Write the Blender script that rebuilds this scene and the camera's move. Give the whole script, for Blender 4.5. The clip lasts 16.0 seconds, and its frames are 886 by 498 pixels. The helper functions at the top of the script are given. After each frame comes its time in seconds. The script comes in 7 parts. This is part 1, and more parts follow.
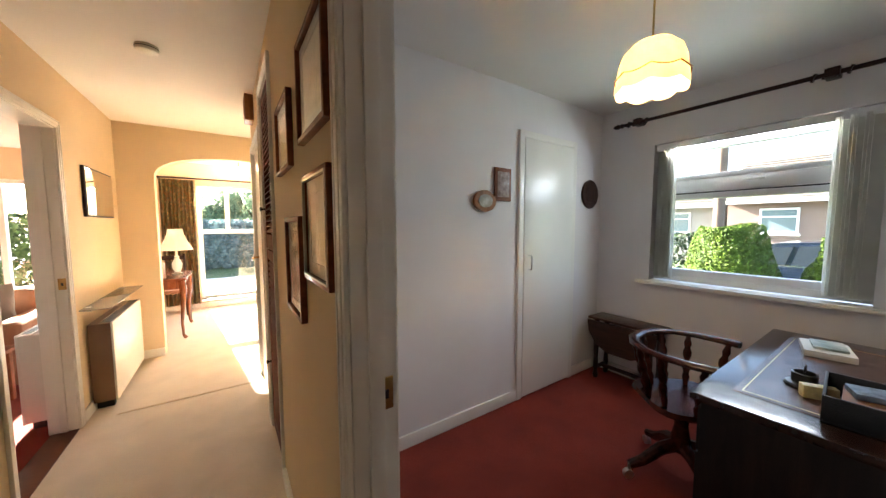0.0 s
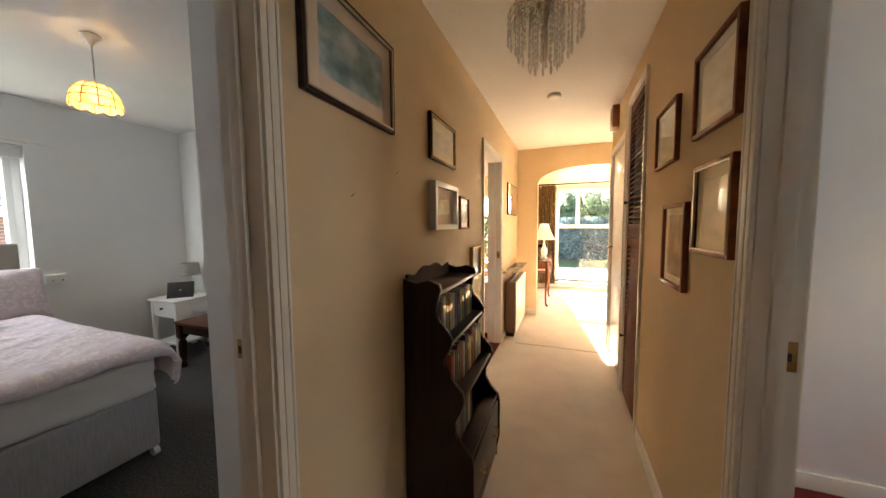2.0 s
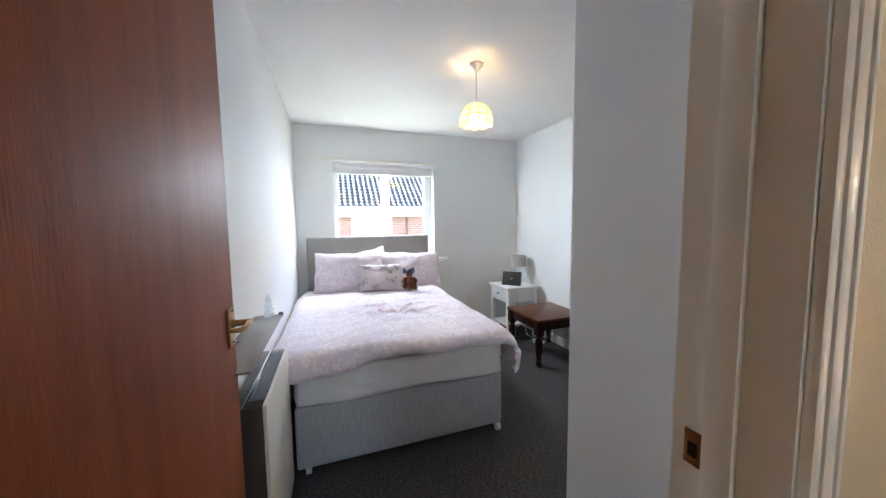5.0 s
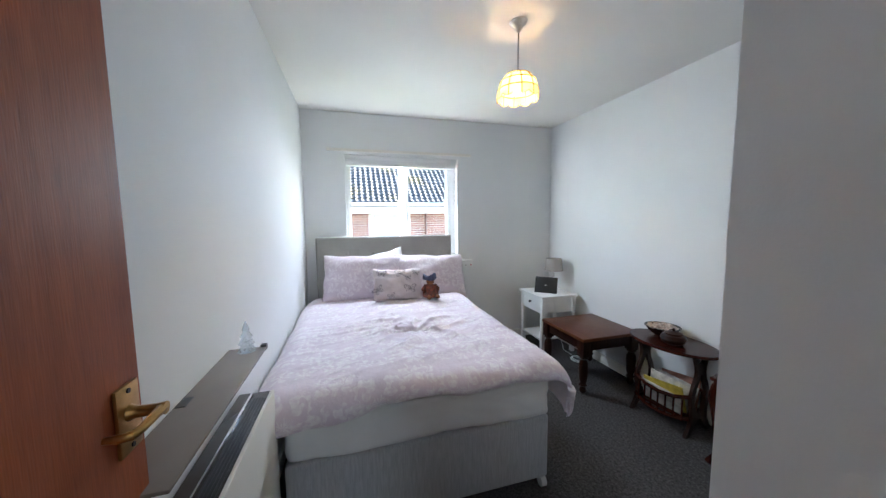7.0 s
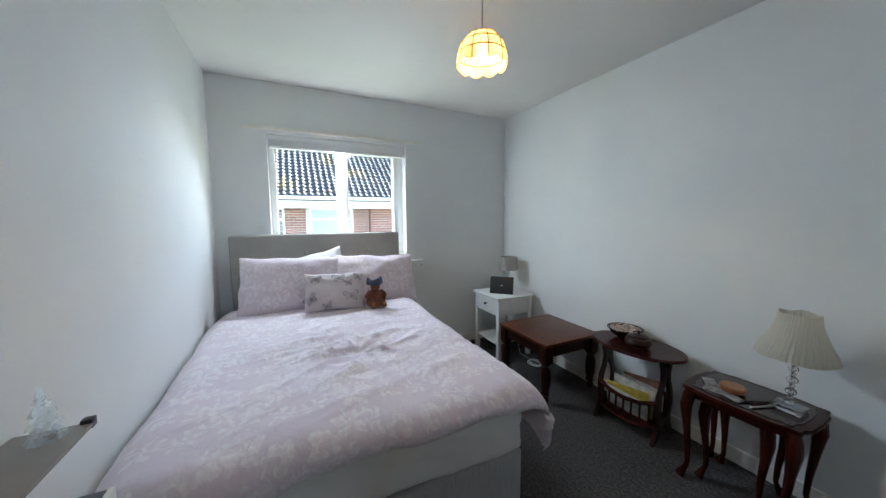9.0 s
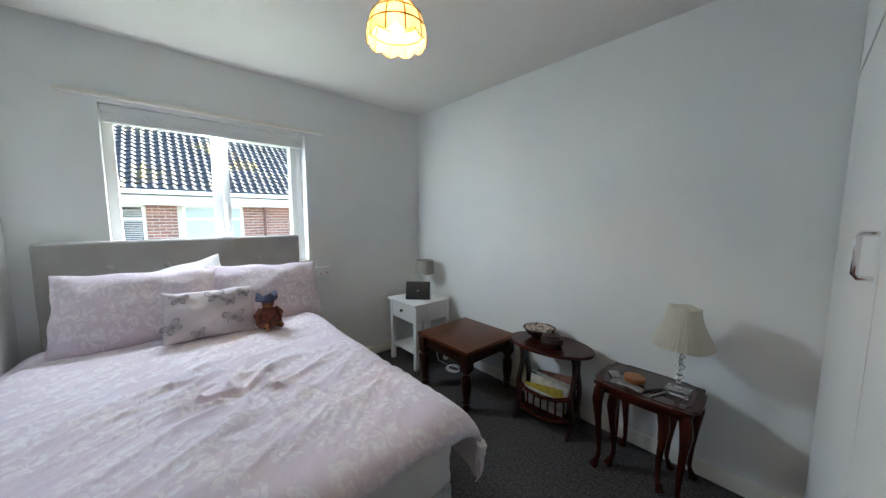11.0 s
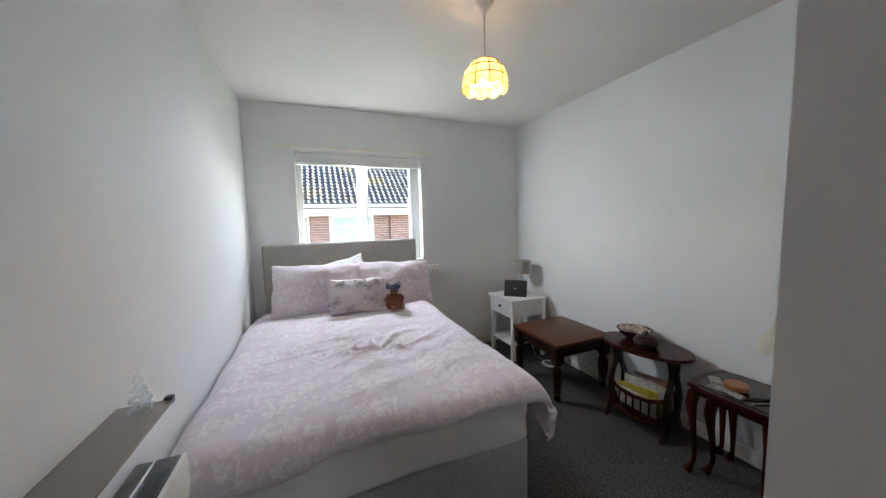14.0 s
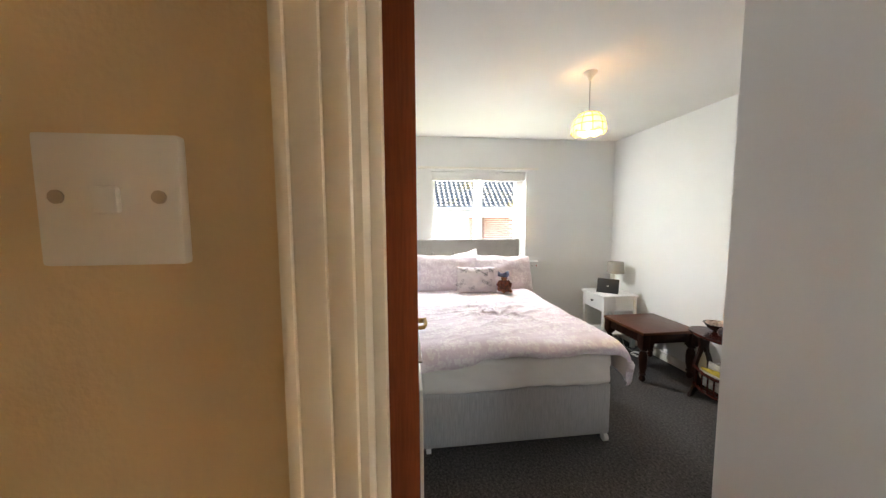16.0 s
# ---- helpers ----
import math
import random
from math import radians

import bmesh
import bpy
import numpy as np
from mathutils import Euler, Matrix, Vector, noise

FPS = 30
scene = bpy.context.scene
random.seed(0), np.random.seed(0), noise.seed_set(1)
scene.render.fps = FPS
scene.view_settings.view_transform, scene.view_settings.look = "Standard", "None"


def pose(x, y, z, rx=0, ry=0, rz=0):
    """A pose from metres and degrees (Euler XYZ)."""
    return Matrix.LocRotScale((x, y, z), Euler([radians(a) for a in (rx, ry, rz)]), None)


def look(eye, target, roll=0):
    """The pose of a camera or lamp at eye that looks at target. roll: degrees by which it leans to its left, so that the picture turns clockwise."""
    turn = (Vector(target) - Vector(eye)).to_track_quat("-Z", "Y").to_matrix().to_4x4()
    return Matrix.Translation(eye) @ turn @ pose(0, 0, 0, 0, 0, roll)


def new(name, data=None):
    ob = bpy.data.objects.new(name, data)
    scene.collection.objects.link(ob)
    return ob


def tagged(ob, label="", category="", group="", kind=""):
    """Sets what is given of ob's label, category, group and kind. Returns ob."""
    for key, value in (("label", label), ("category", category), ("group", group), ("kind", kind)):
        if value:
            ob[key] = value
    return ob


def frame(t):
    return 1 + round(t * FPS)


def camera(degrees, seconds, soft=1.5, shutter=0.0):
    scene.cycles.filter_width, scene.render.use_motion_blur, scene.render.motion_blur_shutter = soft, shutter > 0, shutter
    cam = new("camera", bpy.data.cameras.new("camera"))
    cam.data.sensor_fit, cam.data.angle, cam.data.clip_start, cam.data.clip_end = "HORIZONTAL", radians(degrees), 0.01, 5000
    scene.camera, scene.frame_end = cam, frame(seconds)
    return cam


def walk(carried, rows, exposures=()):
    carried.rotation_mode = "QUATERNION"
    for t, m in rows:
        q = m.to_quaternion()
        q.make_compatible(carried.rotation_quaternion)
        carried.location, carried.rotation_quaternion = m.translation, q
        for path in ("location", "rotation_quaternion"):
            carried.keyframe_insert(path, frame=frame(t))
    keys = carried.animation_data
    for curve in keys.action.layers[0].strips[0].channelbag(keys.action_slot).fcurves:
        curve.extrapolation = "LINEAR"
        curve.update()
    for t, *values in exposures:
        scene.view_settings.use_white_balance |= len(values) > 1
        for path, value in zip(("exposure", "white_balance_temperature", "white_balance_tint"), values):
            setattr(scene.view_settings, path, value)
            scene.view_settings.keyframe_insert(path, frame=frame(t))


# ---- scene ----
cam = camera(108.8, 16.0, soft=1.4)
PATH = [
    (0, (-0.005, 0.002, 1.379), (1.112, 1.654, 1.231), -0.1),
    (0.5, (-0.035, -0.08, 1.36), (0.699, 1.776, 1.229), -0.3),
    (1, (-0.099, -0.201, 1.349), (0.149, 1.778, 1.212), -0.3),
    (1.5, (-0.162, -0.28, 1.336), (-0.372, 1.704, 1.191), -0.5),
    (2, (-0.239, -0.358, 1.328), (-0.956, 1.503, 1.179), -0.5),
    (2.5, (-0.323, -0.398, 1.321), (-1.452, 1.245, 1.169), -0.7),
    (3, (-0.394, -0.427, 1.322), (-1.876, 0.907, 1.166), -1.0),
    (3.5, (-0.464, -0.429, 1.328), (-2.124, 0.677, 1.178), -1.1),
    (4, (-0.536, -0.373, 1.329), (-2.33, 0.498, 1.18), -1.1),
    (6.5, (-1.035, -0.231, 1.359), (-2.944, 0.341, 1.191), -0.6),
    (7, (-1.139, -0.209, 1.365), (-3.055, 0.336, 1.184), -0.6),
    (7.5, (-1.224, -0.198, 1.383), (-3.135, 0.357, 1.179), -0.7),
    (8, (-1.308, -0.171, 1.36), (-3.196, 0.461, 1.165), -0.3),
    (8.5, (-1.405, -0.161, 1.359), (-3.252, 0.578, 1.152), -0.5),
    (9, (-1.481, -0.122, 1.353), (-3.275, 0.739, 1.148), -0.2),
    (9.5, (-1.557, -0.112, 1.364), (-3.279, 0.881, 1.149), -0.1),
    (10, (-1.616, -0.091, 1.363), (-3.255, 1.035, 1.151), 0.1),
    (12.5, (-1.692, 0.01, 1.361), (-3.07, 1.446, 1.16), 0.1),
    (13, (-1.636, -0.04, 1.35), (-3.19, 1.204, 1.158), -0.4),
    (13.5, (-1.502, -0.057, 1.361), (-3.228, 0.936, 1.178), -0.9),
    (14, (-1.331, -0.138, 1.386), (-3.177, 0.609, 1.204), -1.5),
    (14.5, (-1.168, -0.225, 1.376), (-3.076, 0.35, 1.206), -0.9),
    (15, (-0.962, -0.334, 1.38), (-2.911, 0.082, 1.216), -0.3),
    (15.5, (-0.773, -0.44, 1.411), (-2.74, -0.123, 1.246), -0.5),
    (16, (-0.658, -0.574, 1.404), (-2.637, -0.338, 1.241), -0.3),
]
EXPOSURES = [(0, 4.4, 6400, 10), (0.5, 4.25, 6700, 10), (1, 4.25, 7200, 9), (1.5, 4.4, 7000, 10), (2.0, 4.45, 6800, 10), (2.5, 4.42, 6550, 10), (3, 4.5, 6350, 10), (3.5, 4.9, 6100, 10), (4, 5.25, 6000, 10), (6.5, 4.98, 5850, 9), (7, 4.87, 5800, 8),
             (9, 4.42, 5800, 4), (10, 4.33, 5850, 4), (12.5, 4.48, 6150, 9), (14, 4.45, 6250, 10), (15, 4.85, 6800, 11), (15.5, 5.15, 6950, 10), (16, 5.38, 7050, 10)]
walk(cam, [(t, look(eye, target, roll)) for t, eye, target, roll in PATH], EXPOSURES)

# ---------------------------------------------------------------- light
world = bpy.data.worlds.new("sky")
scene.world = world
world.use_nodes = True
SUN_AZ, SUN_EL = math.radians(-7.5), math.radians(27)
wn = world.node_tree.nodes
sky = wn.new("ShaderNodeTexSky")
sky.sky_type = "NISHITA"
sky.sun_disc = False
sky.sun_elevation, sky.sun_rotation = SUN_EL, SUN_AZ
world.node_tree.links.new(sky.outputs[0], wn["Background"].inputs[0])
wn["Background"].inputs[1].default_value = 0.055
sun = new("sun", bpy.data.lights.new("sun", "SUN"))
sun.data.energy, sun.data.angle, sun.data.color = 4.5, math.radians(0.6), (1.0, 0.93, 0.82)
sun.matrix_world = look((math.sin(SUN_AZ) * math.cos(SUN_EL) * 20, math.cos(SUN_AZ) * math.cos(SUN_EL) * 20, math.sin(SUN_EL) * 20), (0, 0, 0))


def bulb(name, at, watts, colour, radius=0.03):
    ob = new(name, bpy.data.lights.new(name, "POINT"))
    ob.data.energy, ob.data.color, ob.data.shadow_soft_size = watts, colour, radius
    ob.location = at
    return ob


WARM = (1.0, 0.72, 0.42)


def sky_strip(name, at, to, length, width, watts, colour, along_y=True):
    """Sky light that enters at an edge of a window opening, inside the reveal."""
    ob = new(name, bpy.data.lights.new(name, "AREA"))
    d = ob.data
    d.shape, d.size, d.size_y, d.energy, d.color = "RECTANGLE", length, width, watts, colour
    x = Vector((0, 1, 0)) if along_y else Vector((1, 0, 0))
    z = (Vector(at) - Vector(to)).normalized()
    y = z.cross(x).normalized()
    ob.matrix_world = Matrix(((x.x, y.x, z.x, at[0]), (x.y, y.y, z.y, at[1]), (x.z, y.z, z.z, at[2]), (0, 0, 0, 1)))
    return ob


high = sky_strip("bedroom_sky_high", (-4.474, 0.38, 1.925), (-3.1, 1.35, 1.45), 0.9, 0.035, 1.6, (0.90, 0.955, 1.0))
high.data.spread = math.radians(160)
sky_strip("bedroom_sky_low", (-4.44, 0.30, 1.09), (-3.0, 0.9, 1.75), 0.8, 0.1, 0.35, (0.90, 0.955, 1.0))
sky_strip("study_sky_high", (3.022, 0.67, 1.962), (-0.4, 0.45, 1.15), 1.0, 0.03, 0.9, (0.84, 0.92, 1.0))
sky_strip("dining_sky_high", (0.12, 6.86, 2.02), (0.0, 4.0, 1.0), 1.0, 0.05, 10.0, (1.0, 0.91, 0.76), False)

# ---------------------------------------------------------------- materials


def mat(name, colour, rough=0.6, metal=0.0, var=0.12, scale=6.0, bump=0.0, bscale=80.0, colour2=None, coat=0.0, stretch=(1, 1, 1), detail=6.0, fine=0.0, sheen=0.0):
    """Principled surface with a broad and a fine variation of its colour, and fine relief."""
    m = bpy.data.materials.new(name)
    m.use_nodes = True
    n, l = m.node_tree.nodes, m.node_tree.links
    p = n["Principled BSDF"]
    p.inputs["Roughness"].default_value = rough
    p.inputs["Metallic"].default_value = metal
    p.inputs["Coat Weight"].default_value = coat
    p.inputs["Coat Roughness"].default_value = 0.08
    p.inputs["Sheen Weight"].default_value = sheen
    tc = n.new("ShaderNodeTexCoord")
    mp = n.new("ShaderNodeMapping")
    mp.inputs["Scale"].default_value = stretch
    l.new(tc.outputs["Object"], mp.inputs["Vector"])
    no = n.new("ShaderNodeTexNoise")
    no.inputs["Scale"].default_value = scale
    no.inputs["Detail"].default_value = detail
    l.new(mp.outputs[0], no.inputs["Vector"])
    ramp = n.new("ShaderNodeValToRGB")
    c2 = colour2 or tuple(c * (1 - var) for c in colour)
    c1 = colour if colour2 else tuple(min(1, c * (1 + var * 0.5)) for c in colour)
    ramp.color_ramp.elements[0].position, ramp.color_ramp.elements[1].position = 0.32, 0.68
    ramp.color_ramp.elements[0].color = (*c2, 1)
    ramp.color_ramp.elements[1].color = (*c1, 1)
    l.new(no.outputs["Fac"], ramp.inputs[0])
    out = ramp.outputs[0]
    f = n.new("ShaderNodeTexNoise")
    f.inputs["Scale"].default_value = bscale
    f.inputs["Detail"].default_value = 3.0
    l.new(mp.outputs[0], f.inputs["Vector"])
    if fine:
        mx = n.new("ShaderNodeMix")
        mx.data_type, mx.blend_type = "RGBA", "OVERLAY"
        mx.inputs["Factor"].default_value = fine
        l.new(out, mx.inputs["A"])
        l.new(f.outputs["Fac"], mx.inputs["B"])
        out = mx.outputs["Result"]
    l.new(out, p.inputs["Base Color"])
    if bump:
        b = n.new("ShaderNodeBump")
        b.inputs["Strength"].default_value = bump
        b.inputs["Distance"].default_value = 0.01
        l.new(f.outputs["Fac"], b.inputs["Height"])
        l.new(b.outputs[0], p.inputs["Normal"])
    return m


def wood(name, light, dark, along=(1, 12, 12), rough=0.3, coat=0.3, scale=3.0):
    """Wood with grain that runs along the axis of the smallest number in along."""
    m = mat(name, light, rough, 0, 0, scale, 0.08, 40, dark, coat, along, 8.0, 0.35)
    n, l = m.node_tree.nodes, m.node_tree.links
    p = n["Principled BSDF"]
    no = next(x for x in n if x.type == "TEX_NOISE")
    no.inputs["Distortion"].default_value = 0.8
    p.inputs["Specular IOR Level"].default_value = 0.2
    return m


def glass_pane(name, tint=(1, 1, 1), gloss=0.8):
    m = bpy.data.materials.new(name)
    m.use_nodes = True
    n, l = m.node_tree.nodes, m.node_tree.links
    n.remove(n["Principled BSDF"])
    tr, gl, mx = n.new("ShaderNodeBsdfTransparent"), n.new("ShaderNodeBsdfGlossy"), n.new("ShaderNodeMixShader")
    lw, pw, ad = n.new("ShaderNodeLayerWeight"), n.new("ShaderNodeMath"), n.new("ShaderNodeMath")
    tr.inputs[0].default_value = (*tint, 1)
    gl.inputs["Roughness"].default_value = 0.02
    lw.inputs["Blend"].default_value = 0.5
    pw.operation, pw.inputs[1].default_value = "POWER", 5.0
    ad.operation, ad.inputs[1].default_value, ad.inputs[2].default_value = "MULTIPLY_ADD", gloss, 0.03
    l.new(lw.outputs["Facing"], pw.inputs[0])
    l.new(pw.outputs[0], ad.inputs[0])
    l.new(ad.outputs[0], mx.inputs[0])
    l.new(tr.outputs[0], mx.inputs[1])
    l.new(gl.outputs[0], mx.inputs[2])
    l.new(mx.outputs[0], n["Material Output"].inputs[0])
    return m


def clear(name, colour=(1, 1, 1), rough=0.02, ior=1.5):
    m = mat(name, colour, rough, 0, 0)
    p = m.node_tree.nodes["Principled BSDF"]
    for k in list(p.inputs["Base Color"].links):
        m.node_tree.links.remove(k)
    p.inputs["Base Color"].default_value = (*colour, 1)
    p.inputs["Transmission Weight"].default_value = 1.0
    p.inputs["IOR"].default_value = ior
    return m


def lit_shade(name, colour, glow, strength):
    """Cloth or shell of a lit lamp: lets light through and glows with it."""
    m = mat(name, colour, 0.7, 0, 0.1, 20)
    p = m.node_tree.nodes["Principled BSDF"]
    p.inputs["Emission Color"].default_value = (*glow, 1)
    p.inputs["Emission Strength"].default_value = strength
    p.inputs["Transmission Weight"].default_value = 0.0
    return m


def translucent(m, amount, see_through=0.0, tint=(1.0, 0.95, 0.85)):
    """Lets light shine through thin cloth or shell."""
    n, l = m.node_tree.nodes, m.node_tree.links
    p = n["Principled BSDF"]
    tl, mx = n.new("ShaderNodeBsdfTranslucent"), n.new("ShaderNodeMixShader")
    src = p.inputs["Base Color"].links[0].from_socket
    l.new(src, tl.inputs[0])
    mx.inputs[0].default_value = amount
    l.new(p.outputs[0], mx.inputs[1])
    l.new(tl.outputs[0], mx.inputs[2])
    out = mx
    if see_through:
        tr, m2 = n.new("ShaderNodeBsdfTransparent"), n.new("ShaderNodeMixShader")
        tr.inputs[0].default_value = (*tint, 1)
        m2.inputs[0].default_value = see_through
        l.new(mx.outputs[0], m2.inputs[1])
        l.new(tr.outputs[0], m2.inputs[2])
        out = m2
    l.new(out.outputs[0], n["Material Output"].inputs[0])
    return m


def damask(name, base, motif, cell=(0.30, 0.38), amount=1.0):
    """Woven cotton with a mirrored damask figure of scrolled leaves, drawn on the cloth's own UV in metres."""
    m = mat(name, base, 0.85, 0, 0.05, 4, 0.22, 62, fine=0.06, sheen=0.3)
    n, l = m.node_tree.nodes, m.node_tree.links
    p = n["Principled BSDF"]
    src = p.inputs["Base Color"].links[0].from_socket

    def op(kind, *args):
        k = n.new("ShaderNodeMath")
        k.operation = kind
        for i, a in enumerate(args):
            if isinstance(a, (int, float)):
                k.inputs[i].default_value = a
            else:
                l.new(a, k.inputs[i])
        return k.outputs[0]

    tc, nd, vm, se = n.new("ShaderNodeTexCoord"), n.new("ShaderNodeTexNoise"), n.new("ShaderNodeVectorMath"), n.new("ShaderNodeSeparateXYZ")
    nd.inputs["Scale"].default_value, nd.inputs["Detail"].default_value = 14.0, 2.0
    l.new(tc.outputs["UV"], nd.inputs["Vector"])
    vm.operation = "MULTIPLY_ADD"
    vm.inputs[1].default_value = (0.075, 0.075, 0.0)
    l.new(nd.outputs["Color"], vm.inputs[0])
    l.new(tc.outputs["UV"], vm.inputs[2])
    l.new(vm.outputs[0], se.inputs[0])
    row = op("FLOOR", op("DIVIDE", se.outputs["Y"], cell[1]))
    shift = op("MULTIPLY", op("PINGPONG", row, 1.0), 0.5)
    u = op("ABSOLUTE", op("SUBTRACT", op("FRACT", op("ADD", op("DIVIDE", se.outputs["X"], cell[0]), shift)), 0.5))
    v = op("SUBTRACT", op("FRACT", op("DIVIDE", se.outputs["Y"], cell[1])), 0.5)
    total = None
    # scrolls and buds: centre, radius, arms, winding, phase
    for cu, cv, rad, arms, wind, ph in ((0.17, 0.10, 0.17, 2, 34, 0.0), (0.15, -0.20, 0.15, 1, -46, 1.5), (0.36, -0.04, 0.13, 3, 30, 0.8), (0.0, 0.32, 0.16, 6, 12, 0.0), (0.0, -0.04, 0.11, 8, 20, 1.0), (0.36, 0.34, 0.13, 5, 22, 0.4), (0.40, -0.36, 0.14, 4, -28, 2.2)):
        du, dv = op("SUBTRACT", u, cu), op("SUBTRACT", v, cv)
        r = op("SQRT", op("ADD", op("MULTIPLY", du, du), op("MULTIPLY", dv, dv)))
        a = op("ARCTAN2", dv, du)
        curl = op("SINE", op("ADD", op("MULTIPLY", a, float(arms)), op("MULTIPLY_ADD", r, float(wind), ph)))
        edge = op("MULTIPLY", op("SUBTRACT", op("MULTIPLY_ADD", op("SINE", op("MULTIPLY", a, 9.0)), 0.02, rad), r), 26.0)
        k = op("MINIMUM", op("MULTIPLY_ADD", curl, 1.3, 0.75), edge)
        total = k if total is None else op("MAXIMUM", total, k)
    fac = n.new("ShaderNodeMapRange")
    fac.interpolation_type = "SMOOTHSTEP"
    fac.inputs["From Min"].default_value, fac.inputs["From Max"].default_value = 0.0, 0.55
    fac.inputs["To Max"].default_value = amount
    l.new(total, fac.inputs["Value"])
    # the figure is woven in fine lace, denser here and there
    lace, worn = n.new("ShaderNodeTexNoise"), n.new("ShaderNodeMapRange")
    lace.inputs["Scale"].default_value, lace.inputs["Detail"].default_value = 48.0, 3.0
    l.new(tc.outputs["UV"], lace.inputs["Vector"])
    worn.inputs["From Min"].default_value, worn.inputs["From Max"].default_value, worn.inputs["To Min"].default_value = 0.38, 0.62, 0.25
    l.new(lace.outputs["Fac"], worn.inputs["Value"])
    mx = n.new("ShaderNodeMix")
    mx.data_type = "RGBA"
    l.new(op("MULTIPLY", fac.outputs[0], worn.outputs[0]), mx.inputs["Factor"])
    l.new(src, mx.inputs["A"])
    mx.inputs["B"].default_value = (*motif, 1)
    l.new(mx.outputs["Result"], p.inputs["Base Color"])
    return m


def picture_paint(name, stops, scale=6.0, stretch=(1, 1, 1)):
    """A soft painted scene: bands of colour broken by noise."""
    m = mat(name, (1, 1, 1), 0.5, 0, 0, scale, 0, 60, None, 0, stretch, 6.0)
    r = next(x for x in m.node_tree.nodes if x.type == "VALTORGB").color_ramp
    while len(r.elements) < len(stops):
        r.elements.new(0.5)
    for e, (pos, c) in zip(r.elements, stops):
        e.position, e.color = pos, (*c, 1)
    return m


M = {}
M["cream"] = mat("cream_wall_paint", (0.77, 0.61, 0.395), 0.75, 0, 0.06, 1.5, 0.12, 160)
M["white_wall"] = mat("white_wall_paint", (0.80, 0.805, 0.795), 0.7, 0, 0.04, 1.2, 0.05, 180)
M["study_wall"] = mat("off_white_wall_paint", (0.77, 0.735, 0.725), 0.7, 0, 0.05, 1.5, 0.1, 160)
M["ceiling"] = mat("ceiling_paint", (0.80, 0.78, 0.74), 0.85, 0, 0.04, 1.2, 0.1, 120)
M["gloss"] = mat("white_gloss_paint", (0.83, 0.80, 0.73), 0.32, 0, 0.03, 3, 0.02, 30)
M["pvc"] = mat("white_plastic", (0.82, 0.82, 0.81), 0.3, 0, 0.03, 4)
M["dark_brass"] = mat("dark_brass", (0.22, 0.12, 0.04), 0.45, 0.8)
M["beige_carpet"] = mat("beige_carpet", (0.73, 0.56, 0.38), 0.95, 0, 0, 5.0, 1.0, 190, (0.60, 0.45, 0.29), fine=0.6, sheen=0.8)
M["grey_carpet"] = mat("charcoal_carpet", (0.100, 0.094, 0.093), 0.95, 0, 0, 65.0, 1.0, 130, (0.030, 0.028, 0.029), fine=1.0, sheen=0.0, detail=12.0)
M["red_carpet"] = mat("red_carpet", (0.27, 0.031, 0.017), 0.95, 0, 0, 4.0, 0.9, 330, (0.20, 0.023, 0.013), fine=0.45, sheen=0.0)
M["door_wood"] = wood("mahogany_veneer", (0.29, 0.078, 0.028), (0.20, 0.050, 0.018), (9, 9, 0.5), 0.56, 0.0, 1.6)
M["dark_wood"] = wood("dark_stained_oak", (0.04, 0.014, 0.008), (0.016, 0.006, 0.004), (10, 10, 1.2), 0.32, 0.04)
M["dark_wood_y"] = wood("dark_stained_oak_along", (0.045, 0.016, 0.009), (0.018, 0.007, 0.004), (10, 1.2, 10), 0.3, 0.05)
M["mahogany"] = wood("polished_mahogany", (0.062, 0.012, 0.007), (0.022, 0.005, 0.0035), (1.5, 12, 12), 0.22, 0.08)
M["mahogany_up"] = wood("polished_mahogany_upright", (0.062, 0.012, 0.007), (0.022, 0.005, 0.0035), (12, 12, 1.5), 0.22, 0.08)
M["coffee_wood"] = wood("brown_table_wood", (0.110, 0.036, 0.014), (0.082, 0.025, 0.010), (1.2, 12, 12), 0.3, 0.1)
M["coffee_dark"] = wood("dark_table_wood", (0.03, 0.009, 0.005), (0.012, 0.004, 0.003), (12, 12, 1.5), 0.3, 0.03)
M["mid_wood"] = wood("golden_wood", (0.36, 0.15, 0.05), (0.22, 0.08, 0.025), (12, 12, 1.5), 0.3, 0.3)
M["brass"] = mat("aged_brass", (0.46, 0.28, 0.10), 0.32, 1.0, 0.3, 30)
M["chrome"] = mat("chrome", (0.78, 0.78, 0.78), 0.12, 1.0, 0.05, 20)
M["steel"] = mat("dull_steel", (0.5, 0.48, 0.45), 0.35, 1.0, 0.1, 30)
M["black_metal"] = mat("black_metal", (0.02, 0.02, 0.02), 0.4, 0.3, 0.1, 30)
M["black_plastic"] = mat("black_plastic", (0.02, 0.021, 0.023), 0.35, 0, 0.1, 20)
M["grey_fabric"] = mat("grey_woven_fabric", (0.36, 0.345, 0.315), 0.9, 0, 0, 5, 0.5, 420, (0.30, 0.286, 0.26), fine=0.35, sheen=0.3)
M["divan"] = mat("blue_grey_divan_fabric", (0.49, 0.493, 0.51), 0.9, 0, 0, 14, 0.5, 160, (0.37, 0.374, 0.392), fine=0.45, stretch=(9, 9, 0.8), sheen=0.3)
M["sheet"] = mat("white_cotton_sheet", (0.76, 0.75, 0.74), 0.85, 0, 0.05, 5, 0.15, 200)
M["duvet"] = damask("pink_damask_cotton", (0.70, 0.61, 0.69), (0.83, 0.80, 0.815), (0.36, 0.44), 0.85)
M["pillow"] = damask("pink_damask_pillow", (0.60, 0.515, 0.57), (0.73, 0.68, 0.695), (0.30, 0.36), 0.85)
